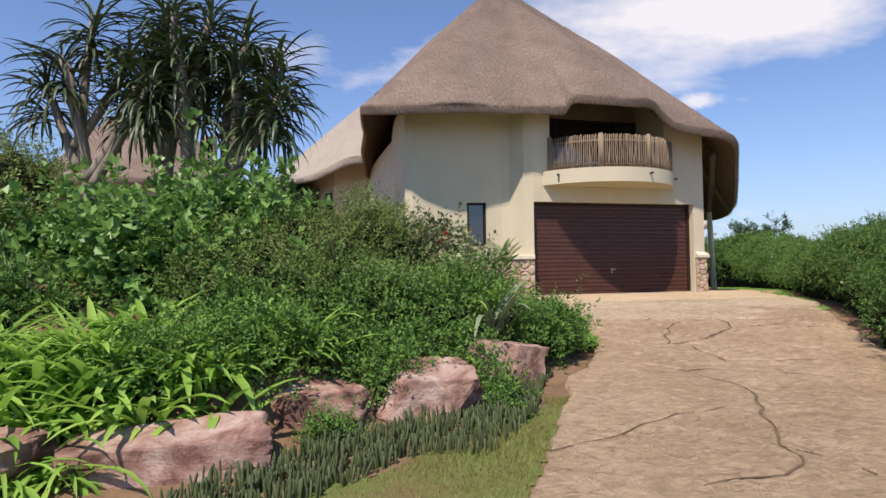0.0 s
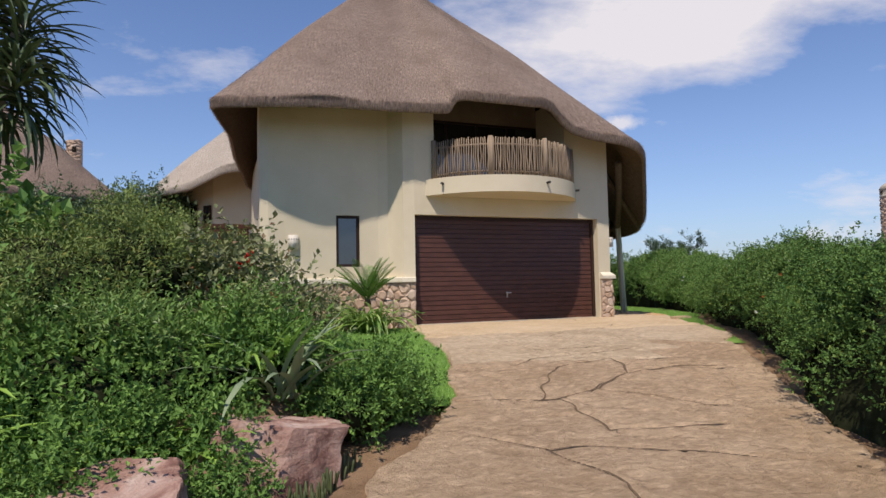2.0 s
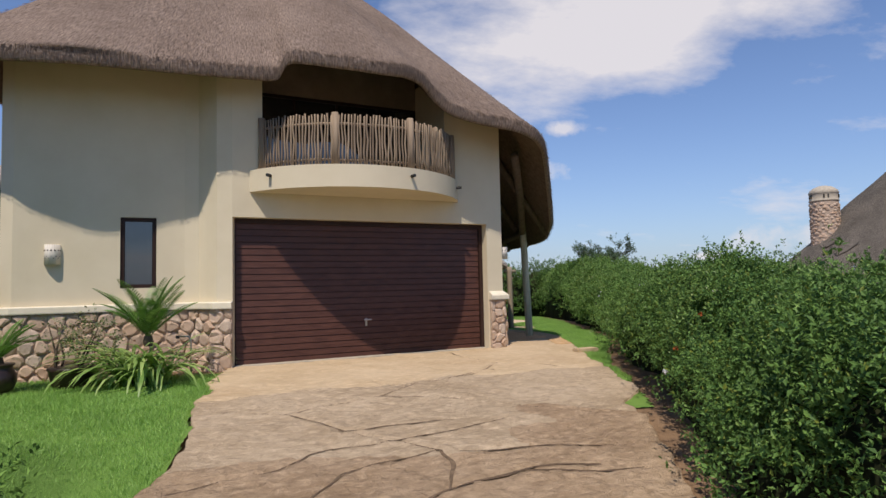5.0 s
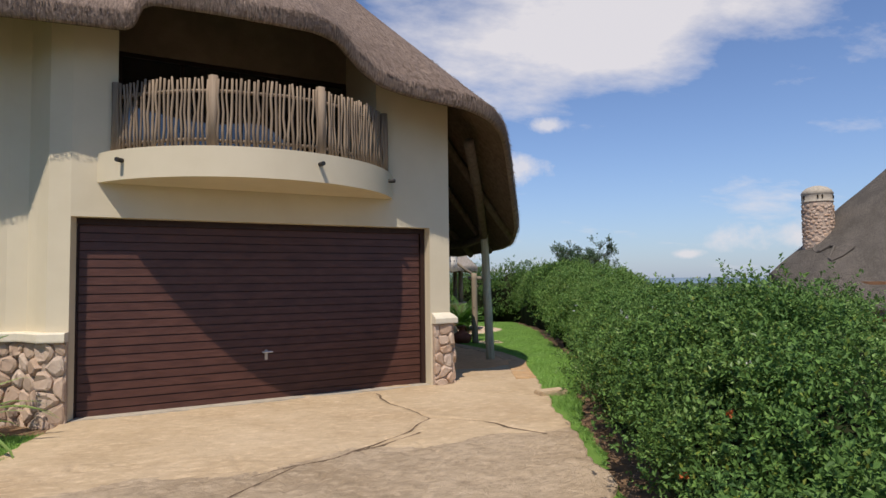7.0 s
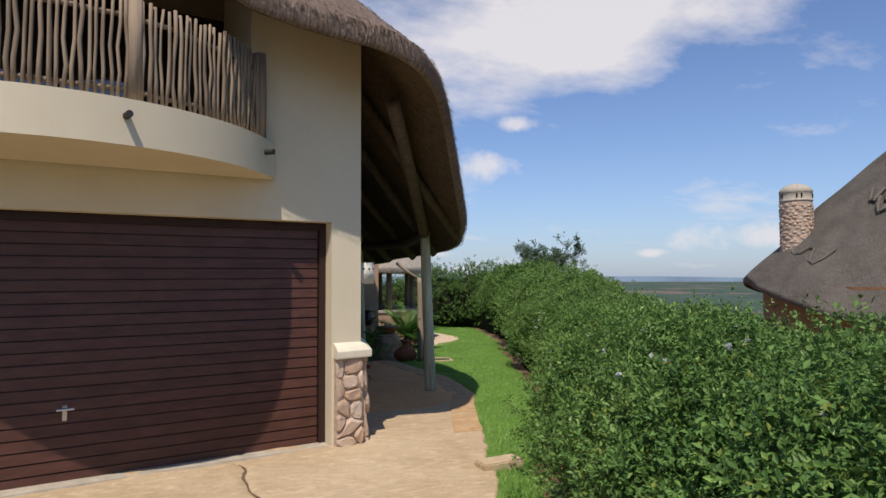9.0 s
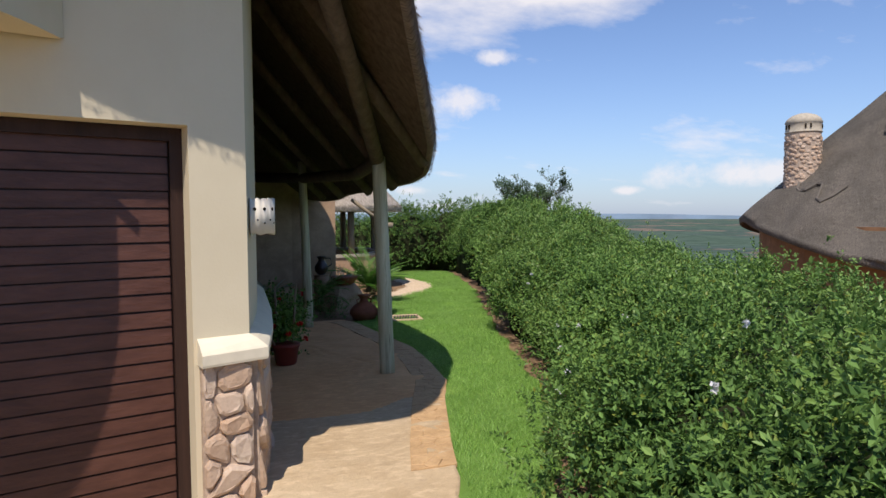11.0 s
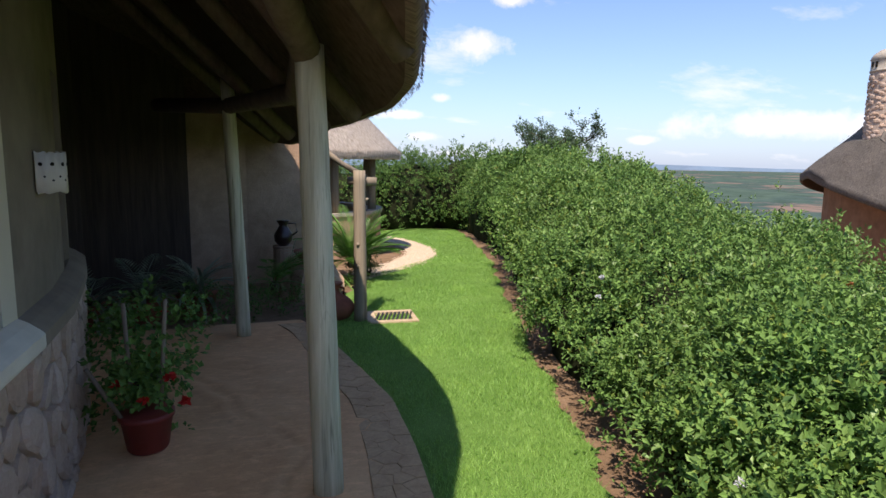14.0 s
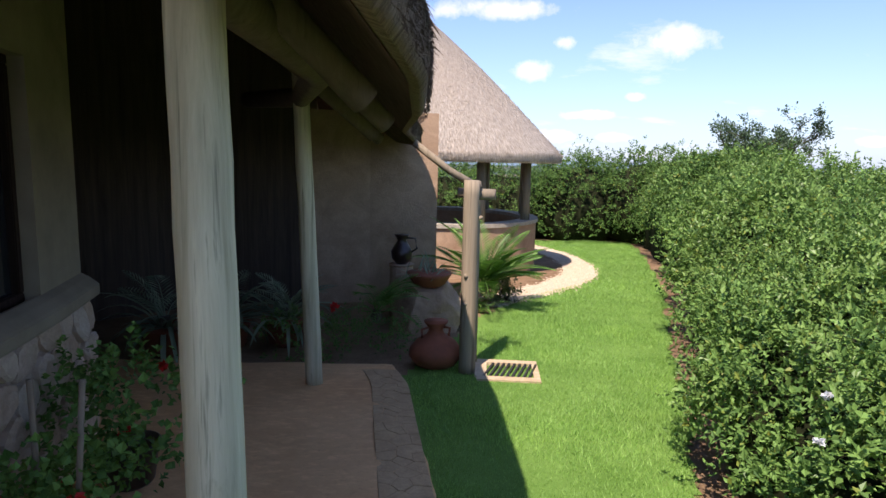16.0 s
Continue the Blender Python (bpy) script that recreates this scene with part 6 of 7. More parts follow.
shrub("shrub", "low fine-leaved plant between the boulders", [(-1.0, 4.95, -0.72, 0.22, 0.2, 0.18), (-0.62, 5.75, -0.5, 0.2, 0.22, 0.25)], 900, 0.035, M_BLUEGREEN, 506)
rose = shrub("rose_bush", "loose rose bush with bronze leaves and red blooms", [(-0.1, 9.1, 0.70, 0.62, 0.55, 0.62), (0.25, 8.8, 0.35, 0.55, 0.5, 0.5), (-0.45, 8.9, 0.35, 0.5, 0.5, 0.5)], 900, 0.085, M_ROSE, 507, shoots=7, ratio=0.6, reach=2.8, core=False)
shrub("shrub", "dark green bush at the edge of the garden", [(-6.6, 8.2, 0.9, 1.2, 1.0, 0.9), (-7.6, 7.5, 0.7, 1.2, 1.0, 0.9), (-6.4, 6.6, 0.4, 0.9, 0.8, 0.7)], 3600, 0.06, M_OLIVE, 508)
shrub("shrub", "green bush behind the rose by the lawn", [(-1.9, 10.9, 0.55, 0.9, 0.9, 0.85), (-2.9, 11.3, 0.7, 1.0, 0.9, 0.9), (-1.2, 10.3, 0.3, 0.6, 0.6, 0.55), (-3.4, 10.0, 0.8, 0.9, 0.9, 0.8)], 4200, 0.055, M_BLUEGREEN, 509)
shrub("shrub", "low green plants along the lawn's edge", [(0.55, 9.15, -0.08, 0.55, 0.35, 0.24), (1.2, 8.75, -0.14, 0.4, 0.25, 0.2), (-0.2, 9.6, 0.0, 0.55, 0.4, 0.32)], 2200, 0.05, M_BLUEGREEN, 510)
shrub("tree", "leafy green tree beyond the garden", [(-10.5, 14.5, 2.6, 1.4, 1.2, 1.3), (-11.8, 15.0, 2.2, 1.5, 1.2, 1.2), (-9.6, 15.5, 1.8, 1.0, 1.0, 1.0)], 3000, 0.09, M_OLIVE, 511, category="tree")
shrub("tree", "dark green tree behind the house wing", [(-8.5, 24.0, 2.6, 1.9, 1.5, 1.3), (-6.9, 25.5, 3.2, 1.3, 1.2, 1.35), (-11.0, 25.0, 2.0, 1.8, 1.5, 1.3)], 3200, 0.12, M_HEDGE_DARK, 512, category="tree")
shrub("tree", "small dark tree on the slope below the hedge", [(31.0, 46.0, -3.2, 1.8, 1.8, 1.6), (32.4, 46.4, -3.6, 1.3, 1.3, 1.2)], 1500, 0.14, M_HEDGE_DARK, 513, category="tree")


def blossom(x, y, z, mat, size, seed, parent=None, name="flower", label="", group=""):
    n = 14
    r = np.random.default_rng(seed)
    p = np.tile(np.array([x, y, z]), (n, 1))
    v, f = leaf_quads(p, unit(r.normal(size=(n, 3)) + np.array([0, -0.3, 0.5])), unit(r.normal(size=(n, 3))), np.full(n, size), np.full(n, size * 0.8))
    me = np_mesh(name, v, f, mat)
    return obj(name, me, parent) if parent is not None else obj(name, me, label=label, category="flower", group=group)


for k, (x, y, z) in enumerate([(-0.05, 8.75, 1.2), (0.02, 8.7, 1.15), (-0.1, 8.7, 1.12), (0.0, 8.8, 1.25), (0.3, 8.5, 0.8), (-0.5, 8.7, 0.9)]):
    blossom(x, y, z, M_RED, 0.05, 600 + k, rose)


# ---- tree aloes ----
def tree_aloe(foot, forks, seed, label):
    """Forked grey trunk with rosettes of drooping leaves at its tips."""
    rr = random.Random(seed)
    th = thing("tree_aloe", label, "tree", "tree aloes", at=foot)
    a = Vector(foot)
    for k, (dx, dy, h, fork_at) in enumerate(forks):
        tip = a + Vector((dx, dy, h))
        st = a if k == 0 else a.lerp(a + Vector((forks[0][0], forks[0][1], forks[0][2])), fork_at)
        pts = [st.lerp(tip, t) + Vector((0.06 * math.sin(3 * t + k), 0.05 * math.sin(4 * t), 0)) for t in np.linspace(0, 1, 9)]
        r0 = 0.115 if k == 0 else 0.08
        part("trunk" if k == 0 else "limb", tube(pts, [r0 * (1 - 0.35 * t) for t in np.linspace(0, 1, 9)], 12, 0.05), M_BARK, th, smooth=True)
        r = np.random.default_rng(seed * 10 + k)
        n = 74
        lev = r.uniform(0, 1, n)
        base = np.array(pts[-1]) + np.column_stack([r.normal(0, 0.03, n), r.normal(0, 0.03, n), -0.55 * lev])
        v, f = strips(base, r.uniform(0, 6.283, n), r.uniform(0.6, 1.0, n), r.uniform(0.042, 0.062, n), 1.35 - 1.35 * lev + r.normal(0, 0.15, n), r.uniform(1.0, 2.1, n), segs=8, fold=0.35)
        obj("rosette", np_mesh("rosette", v, f, M_ALOE, True), th, "rosette of drooping dark leaves")
    return th


tree_aloe((-5.25, 9.0, 0.6), [(-0.55, 0.1, 3.4, 0), (0.55, 0.2, 3.0, 0.45), (0.9, -0.1, 2.9, 0.40), (-0.2, 0.3, 4.1, 0.6), (-0.9, 0.2, 3.0, 0.5), (0.2, 0.5, 3.6, 0.6)], 1, "tall forked tree aloe with drooping dark leaves")
tree_aloe((-4.55, 9.4, 0.7), [(0.15, 0.1, 3.5, 0), (-0.35, 0.2, 2.8, 0.5), (0.35, 0.3, 3.1, 0.4), (0.0, 0.4, 4.3, 0.7), (0.5, 0.1, 3.4, 0.5)], 2, "tall forked tree aloe with drooping dark leaves")
tree_aloe((-3.95, 9.0, 0.7), [(-0.05, 0.0, 3.4, 0), (-0.45, 0.1, 3.1, 0.6), (0.30, 0.2, 2.8, 0.5), (-0.25, 0.3, 4.1, 0.7), (0.35, 0.1, 3.9, 0.6)], 3, "tall forked tree aloe with drooping dark leaves")
tree_aloe((-3.45, 9.1, 0.7), [(0.25, 0.1, 3.2, 0), (0.62, 0.2, 2.7, 0.5), (0.40, 0.3, 3.8, 0.6), (0.72, 0.1, 2.6, 0.4), (0.0, 0.4, 3.4, 0.5), (0.75, 0.3, 3.3, 0.6), (0.95, -0.1, 2.7, 0.45)], 4, "pale-trunked tree aloe leaning outwards")


# ---- lawns ----
def turf_sheet(name, inside, xs, ys, label, lift=0.012, mat=M_TURF):
    return obj(name, grid_mesh(name, xs, ys, lambda x, y: ground_z(x, y) + lift, [mat], keep=inside), label=label, category="lawn", kind="structure")


def blades(name, inside, box_, n, height, width, mat, label, seed):
    r = np.random.default_rng(seed)
    x, y = r.uniform(box_[0], box_[1], n), r.uniform(box_[2], box_[3], n)
    ok = inside(x, y)
    x, y = x[ok], y[ok]
    n = len(x)
    base = np.stack([x, y, ground_z(x, y) + 0.005], 1)
    a = r.uniform(0, 6.283, n)
    side = np.stack([np.cos(a), np.sin(a), 0 * a], 1) * (width * r.uniform(0.6, 1.3, n))[:, None]
    h = height * r.uniform(0.55, 1.25, n) * (1 + 0.35 * WOB(base * 1.4))
    tip = base + np.stack([r.normal(0, 0.45, n) * h, r.normal(0, 0.45, n) * h, np.maximum(h, 0.01)], 1)
    v = np.stack([base - side, base + side, tip], 1).reshape(-1, 3)
    return obj(name, np_mesh(name, v, np.arange(3 * n).reshape(-1, 3), mat), label=label, category="grass", kind="stuff")


def side_lawn(x, y, under=None):
    p = np.stack([x, y, 0 * x], 1)
    left = np.where(y < 22.9, np.interp(y, DRIVE_R[:, 1], DRIVE_R[:, 0]), np.interp(y, [22.9, 23.6, 25.0, 27.1, 28.4, 29.6, 31.0, 32.5, 33.8, 35.0, 37], [8.85, 9.2, 9.6, 10.45, 11.6, 12.35, 12.75, 12.8, 12.6, 12.3, 11.5]))
    return (x > left + (0.03 if under is None else under) + 0.03 * WOB(p * 3)) & (x < np.interp(y, HEDGE_EDGE[:, 1], HEDGE_EDGE[:, 0]) + 0.04 * WOB(p * 2.3)) & (y > 10.6) & (y < 36.8)


def front_lawn(x, y):
    p = np.stack([x, y, 0 * x], 1)
    return (x < np.interp(y, DRIVE_L[:, 1], DRIVE_L[:, 0]) + 0.03 * WOB(p * 3)) & (y > 8.25 + 0.36 * (2.2 - x) + 0.06 * WOB(p * 2)) & (y < 14.2) & (x > -3.0)


def verge(x, y):
    p = np.stack([x, y, 0 * x], 1)
    e = np.interp(y, DRIVE_L[:, 1], DRIVE_L[:, 0])
    edge = np.interp(x, ROCK_LINE[:, 0], ROCK_LINE[:, 1])
    return (x < e + 0.02) & (y < np.minimum(edge - 0.6, 6.0)) & (y > 0.5) & (x > -3.2) & ((x > e - 0.25 - 0.10 * WOB(p * 2)) | (y < edge - 1.3 - 0.1 * WOB(p * 2)))


turf_sheet("lawn_side", lambda x, y: side_lawn(x, y, -0.15), np.arange(6.5, 15.6, 0.06), np.arange(10.6, 36.9, 0.06), "bright green mown lawn between veranda and hedge")
turf_sheet("lawn_front", front_lawn, np.arange(-3.0, 2.4, 0.1), np.arange(8.1, 14.3, 0.1), "small bright green lawn in front of the window")
turf_sheet("lawn_verge", verge, np.arange(-3.2, 1.3, 0.08), np.arange(0.5, 6.1, 0.08), "thin strip of patchy grass along the driveway", mat=M_TURF_DRY)
blades("grass", lambda x, y: side_lawn(x, y) & (y < 27), (7.0, 13.5, 10.6, 27), 480000, 0.045, 0.0035, M_GRASS, "short bright green grass blades on the side lawn", 81)
blades("grass", lambda x, y: side_lawn(x, y) & (y >= 27), (9.5, 15.5, 27, 37), 120000, 0.05, 0.006, M_GRASS, "short bright green grass blades on the far lawn", 82)
blades("grass", front_lawn, (-3.0, 2.4, 8.1, 14.3), 130000, 0.05, 0.004, M_GRASS, "short bright green grass blades on the front lawn", 83)
blades("grass", verge, (-3.2, 1.3, 0.5, 6.1), 90000, 0.045, 0.0035, M_GRASS_DRY, "short patchy grass blades by the driveway", 84)

# ---- pots and plants ----
def pot(name, profile, x, y, z, mat, label, group="", category="pot"):
    th = thing(name, label, category, group, at=(x, y, z))
    part("body", lathe(profile, 28, (x, y, z)), mat, th, smooth=True)
    rim = max(profile, key=lambda q: q[1])
    part("soil", lathe([(rim[0] * 0.86, rim[1] - 0.05), (rim[0] * 0.84, rim[1] - 0.02)], 24, (x, y, z)), M_SOIL, th, "dark potting soil")
    return th


def cycad(x, y, z, n, length, seed, label, mat=M_FERN, lift=(0.35, 1.45), leaflets=26, droop=(0.5, 1.2), name="cycad", group="cycads", leaflet=0.16):
    """A rosette of feather leaves; each frond is a part."""
    th = thing(name, label, "plant", group, at=(x, y, z))
    r = np.random.default_rng(seed)
    part("stem_base", lathe([(0.05, 0), (0.07, 0.06), (0.05, 0.14)], 10, (x, y, z)), M_TWIG, th)
    for k in range(n):
        a, l0, dr, L = r.uniform(0, 6.283), r.uniform(*lift), r.uniform(*droop), length * r.uniform(0.75, 1.1)
        out = np.array([math.cos(a), math.sin(a), 0])
        side = np.array([-math.sin(a), math.cos(a), 0])
        p = np.array([x, y, z + 0.1])
        pts = [p]
        m = leaflets
        for q in range(m):
            ang = l0 - dr * q / m
            p = p + (out * math.cos(ang) + np.array([0, 0, math.sin(ang)])) * L / m
            pts.append(p)
        pts = np.array(pts)
        t = np.linspace(0, 1, m + 1)[3:]
        base = np.repeat(pts[3:], 2, 0)
        sgn = np.tile([1.0, -1.0], len(t))
        ll = np.repeat(leaflet * np.sin(np.pi * (0.12 + 0.85 * t)) ** 0.7, 2) * length / 0.8
        fwd = np.gradient(pts, axis=0)[3:]
        fwd = np.repeat(unit(fwd), 2, 0)
        way = unit(side[None] * sgn[:, None] + fwd * 0.7 + np.array([0, 0, 0.15]))
        v, f = leaf_quads(base, way, np.tile(np.array([0, 0, 1.0]), (len(base), 1)) - out * 0.3, ll, np.full(len(base), 0.016 * length / 0.8 + 0.004))
        obj("frond", np_mesh("frond", v, f, mat), th)
        part("rib", tube(pts[::5], [0.008 - 0.006 * q / len(pts[::5]) for q in range(len(pts[::5]))], 5), mat, th)
    return th


DARK_JAR = [(0.10, 0.0), (0.17, 0.06), (0.205, 0.15), (0.20, 0.24), (0.165, 0.30), (0.155, 0.33), (0.185, 0.36), (0.18, 0.37)]
pot("plant_pot", DARK_JAR, -0.39, 13.3, gz(-0.39, 13.3) + 0.01, M_DARKPOT, "dark glazed round jar on the lawn by the wall", "pots by the wall")
cycad(-0.39, 13.3, gz(-0.39, 13.3) + 0.32, 9, 0.72, 11, "feathery cycad with arching fronds in a dark jar", lift=(0.7, 1.4), droop=(0.6, 1.3))
BASIN = [(0.22, 0.0), (0.25, 0.05), (0.29, 0.22), (0.31, 0.25), (0.29, 0.27)]
pot("planter", BASIN, 0.35, 13.62, gz(0.35, 13.6) + 0.01, M_DARKPOT, "wide dark planter against the stone plinth", "pots by the wall")
shrub("shrub", "thin dark shrub in the wide planter", [(0.2, 13.6, 0.62, 0.32, 0.2, 0.32), (0.62, 13.62, 0.55, 0.22, 0.2, 0.28)], 130, 0.05, M_ROSE, 701, shoots=7, core=False, reach=3.5)
cycad(1.22, 13.72, 0.48, 18, 0.92, 12, "light green cycad with upright feathery fronds by the wall", lift=(0.7, 1.5), droop=(0.4, 1.0))
M_VARIEG = leaf("variegated_leaf", (0.10, 0.20, 0.04), (0.32, 0.42, 0.14), 0.4, 0.3)
for k, (x, y) in enumerate([(1.12, 13.55), (1.35, 13.5), (1.0, 13.6)]):
    strap_clump(x, y, 60, 1.15, 0.055, M_VARIEG, 720 + k, "striped pale green strap-leaved plant below the window", lift=(1.3, 1.55), droop=(1.5, 2.6), spread=0.09)
tap = thing("garden_tap", "thin metal standpipe tap by the plinth", "tap", at=(1.72, 13.95, 0))
part("pipe", tube([(1.72, 13.95, -0.02), (1.72, 13.95, 0.5), (1.70, 13.9, 0.58), (1.58, 13.88, 0.585)], 0.012, 8), M_METAL, tap, smooth=True)
part("tap_head", box((0.05, 0.03, 0.04), pose(1.56, 13.88, 0.575), 0.006), M_IRON, tap)

# ---- fence and gate beside the house ----
fence = thing("picket_fence", "weathered brown picket fence beside the house corner", "fence", at=(-1.8, 14.35, 0))
for k in range(16):
    x = -0.98 - k * 0.105
    y = 14.32 - 0.02 * k
    h = 1.62 + 0.12 * math.sin(k * 1.7)
    part("picket", box((0.082, 0.025, h), pose(x, y, h / 2 - 0.05, random.uniform(-1, 1), random.uniform(-1.2, 1.2), 8), 0.006), M_FENCE, fence)
for z in (0.35, 1.25):
    part("rail", box((1.75, 0.04, 0.08), pose(-1.8, 14.36, z, 0, 0, 11)), M_FENCE, fence)
door = thing("door_1", "red-brown panelled timber side door", "door", kind="structure", at=(-1.62, 15.45, 0))
part("leaf", box((0.86, 0.05, 2.1), pose(-1.75, 15.5, 1.1, 0, 0, 20), 0.008), M_GATE, door)
part("door_frame", box((1.02, 0.07, 0.1), pose(-1.75, 15.5, 2.2, 0, 0, 20), 0.008), M_GATE, door)
for sx in (-0.22, 0.22):
    part("panel", box((0.3, 0.03, 0.8), pose(-1.75, 15.5, 1.55, 0, 0, 20) @ pose(sx, -0.03, 0), 0.012), M_GATE, door)
window("window_4", (-5.6, 25.95), (-5.1, 25.5), 3.0, 4.1, -0.06, 0, "small dark window of the house wing")
window("window_5", (-4.75, 25.2), (-4.45, 24.95), 2.9, 3.9, -0.06, 0, "small dark window of the house wing")

# ---- veranda clutter ----
VZ = 0.045


def floor_z(x, y):
    return float(np.interp(y, GY, GZ)) + VZ


TUB = [(0.115, 0.0), (0.13, 0.02), (0.16, 0.22), (0.175, 0.23), (0.175, 0.26), (0.165, 0.265)]
zf = floor_z(7.33, 19.75)
pot("flower_pot", TUB, 7.36, 19.75, zf, M_REDPOT, "red plastic pot of geraniums on the veranda", "veranda pots")
gera = shrub("geranium", "dark green geranium with red blooms in a red pot", [(7.36, 19.75, zf + 0.40, 0.19, 0.19, 0.17)], 130, 0.05, M_BLUEGREEN, 731, shoots=6, ratio=0.9, core=False, category="plant", twig=False)
for k, (dx, dy, dz) in enumerate([(-0.15, -0.12, 0.5), (0.16, -0.1, 0.52), (0.24, 0.0, 0.3), (0.02, -0.2, 0.42)]):
    blossom(7.36 + dx, 19.75 + dy, zf + dz, M_RED, 0.05, 740 + k, gera)
for k, (a, b) in enumerate([((7.27, 19.8, 0.25), (7.24, 19.84, 0.98)), ((7.44, 19.78, 0.25), (7.50, 19.8, 1.0)), ((7.25, 19.68, 0.25), (7.05, 19.62, 0.62))]):
    bm = tube([(a[0], a[1], a[2] + zf - 0.05), (b[0], b[1], b[2] + zf)], 0.014, 8)
    obj("garden_stake", done(bm, "garden_stake", M_STICK, True), label="pale wooden stake stuck in the red pot", category="stake", group="stakes in the pot")
zf = floor_z(7.1, 20.7)
pot("flower_pot", TUB, 7.2, 20.75, zf, M_DARKPOT, "dark pot of geraniums along the veranda wall", "veranda pots")
ger2 = shrub("geranium", "dark green geranium with a few red blooms", [(7.2, 20.75, zf + 0.45, 0.3, 0.3, 0.26), (7.15, 20.2, zf + 0.25, 0.2, 0.25, 0.2)], 260, 0.05, M_BLUEGREEN, 732, shoots=6, ratio=0.9, core=False, category="plant", twig=False)
for k, (x, y, z) in enumerate([(7.3, 20.5, 0.45), (7.35, 20.9, 0.7), (7.2, 20.1, 0.35)]):
    blossom(x, y, zf + z, M_RED, 0.045, 760 + k, ger2)
M_PALM = leaf("shade_palm_leaf", (0.06, 0.095, 0.05), (0.24, 0.28, 0.18), 0.4, 0.15)
for k, (x, y, h) in enumerate([(6.75, 23.75, 0.55), (7.35, 24.0, 0.5), (6.2, 23.5, 0.65)]):
    z = floor_z(x, y) - 0.04
    pot("flower_pot", [(0.14, 0), (0.2, 0.05), (0.25, 0.28), (0.27, 0.3), (0.255, 0.31)], x, y, z, M_TERRA, "terracotta pot of a leafy palm in the shade", "veranda pots")
    strap_clump(x, y, 40, 0.75, 0.06, M_PALM, 770 + k, "shade palm with drooping strap leaves in a pot", "palm", (0.5, 1.5), (0.9, 2.2), z + 0.28, group="shade palms", spread=0.05)
    cycad(x, y, z + 0.28, 6, 0.7, 780 + k, "feathery shade fern in a terracotta pot", M_PALM, (0.5, 1.4), 16, (0.6, 1.6), "fern", "shade ferns", 0.22)
zg = gz(8.3, 24.2)
cycad(8.35, 24.2, zg + 0.25, 14, 0.75, 790, "large dark fern with arching fronds by the gate post", M_FERN, (0.4, 1.4), 18, (0.8, 1.7), "fern", "shade ferns", 0.2)
shrub("shrub", "low trailing green plants with a red bloom at the veranda's edge", [(8.2, 23.75, zg + 0.12, 0.5, 0.25, 0.18), (7.6, 23.6, zg + 0.15, 0.4, 0.25, 0.2)], 420, 0.035, M_BLUEGREEN, 791, core=False, twig=False)
blossom(7.95, 23.65, zg + 0.55, M_RED, 0.07, 792, label="red bromeliad bloom among the veranda plants")
URN = [(0.12, 0.0), (0.21, 0.04), (0.275, 0.13), (0.265, 0.20), (0.20, 0.28), (0.10, 0.34), (0.075, 0.38), (0.075, 0.42), (0.12, 0.47), (0.125, 0.485)]
zu = gz(9.05, 23.25)
th = thing("clay_urn", "round-bellied brown clay urn at the lawn's edge", "urn", at=(9.05, 23.3, zu))
part("body", lathe(URN, 28, (9.05, 23.3, zu + 0.0)), M_TERRA, th, smooth=True)
for a in (0.3, 3.4):
    c, s_ = math.cos(a), math.sin(a)
    part("handle", tube([(9.05 + 0.07 * c, 23.3 + 0.07 * s_, zu + 0.42), (9.05 + 0.15 * c, 23.3 + 0.15 * s_, zu + 0.40), (9.05 + 0.14 * c, 23.3 + 0.14 * s_, zu + 0.30)], 0.014, 8), M_TERRA, th, smooth=True)
# pedestal with bowl
zp = gz(8.95, 24.9)
boulder((8.95, 24.95, zp + 0.25), (0.42, 0.36, 0.42), 15, 29, M_STONEWALL, "stone_pedestal", "rough tan stone block carrying a planted bowl", 6)
BOWL = [(0.14, 0), (0.20, 0.03), (0.27, 0.13), (0.29, 0.17), (0.28, 0.18)]
pot("plant_bowl", BOWL, 8.95, 24.95, zp + 0.56, M_TERRA, "wide terracotta bowl of spiky succulents", "veranda pots")
strap_clump(8.95, 24.95, 46, 0.34, 0.02, M_GREYALOE, 800, "spiky grey-green succulents in the terracotta bowl", "succulent", (0.3, 1.5), (0.2, 0.9), zp + 0.7, group="succulents", spread=0.1)
th = thing("clay_jug", "dark clay jug with one handle before the stone wall", "jug", at=(8.55, 25.6, gz(8.55, 25.6)))
zj = gz(8.55, 25.6)
part("pedestal", lathe([(0.17, 0), (0.16, 0.72), (0.18, 0.75)], 16, (8.55, 25.6, zj)), M_STONEWALL, th)
part("body", lathe([(0.07, 0), (0.14, 0.08), (0.15, 0.18), (0.09, 0.28), (0.06, 0.33), (0.10, 0.40), (0.105, 0.41)], 24, (8.55, 25.6, zj + 0.75)), M_DARKPOT, th, smooth=True)
part("handle", tube([(8.62, 25.55, zj + 1.12), (8.74, 25.52, zj + 1.12), (8.76, 25.52, zj + 0.98), (8.68, 25.55, zj + 0.92)], 0.014, 8), M_DARKPOT, th, smooth=True)
cycad(9.75, 26.3, gz(9.75, 26.3) + 0.25, 30, 1.25, 801, "sunlit green cycad beside the gate posts", lift=(0.3, 1.5), droop=(0.5, 1.2))
strap_clump(9.6, 26.0, 50, 0.55, 0.03, M_FERN, 802, "green strap-leaved plant at the cycad's foot", lift=(0.8, 1.4), droop=(1.2, 2.2))
shrub("shrub", "low red-tinged plant beside the gravel path", [(10.1, 26.7, gz(10.1, 26.7) + 0.15, 0.25, 0.25, 0.22)], 220, 0.05, M_ROSE, 803, core=False)

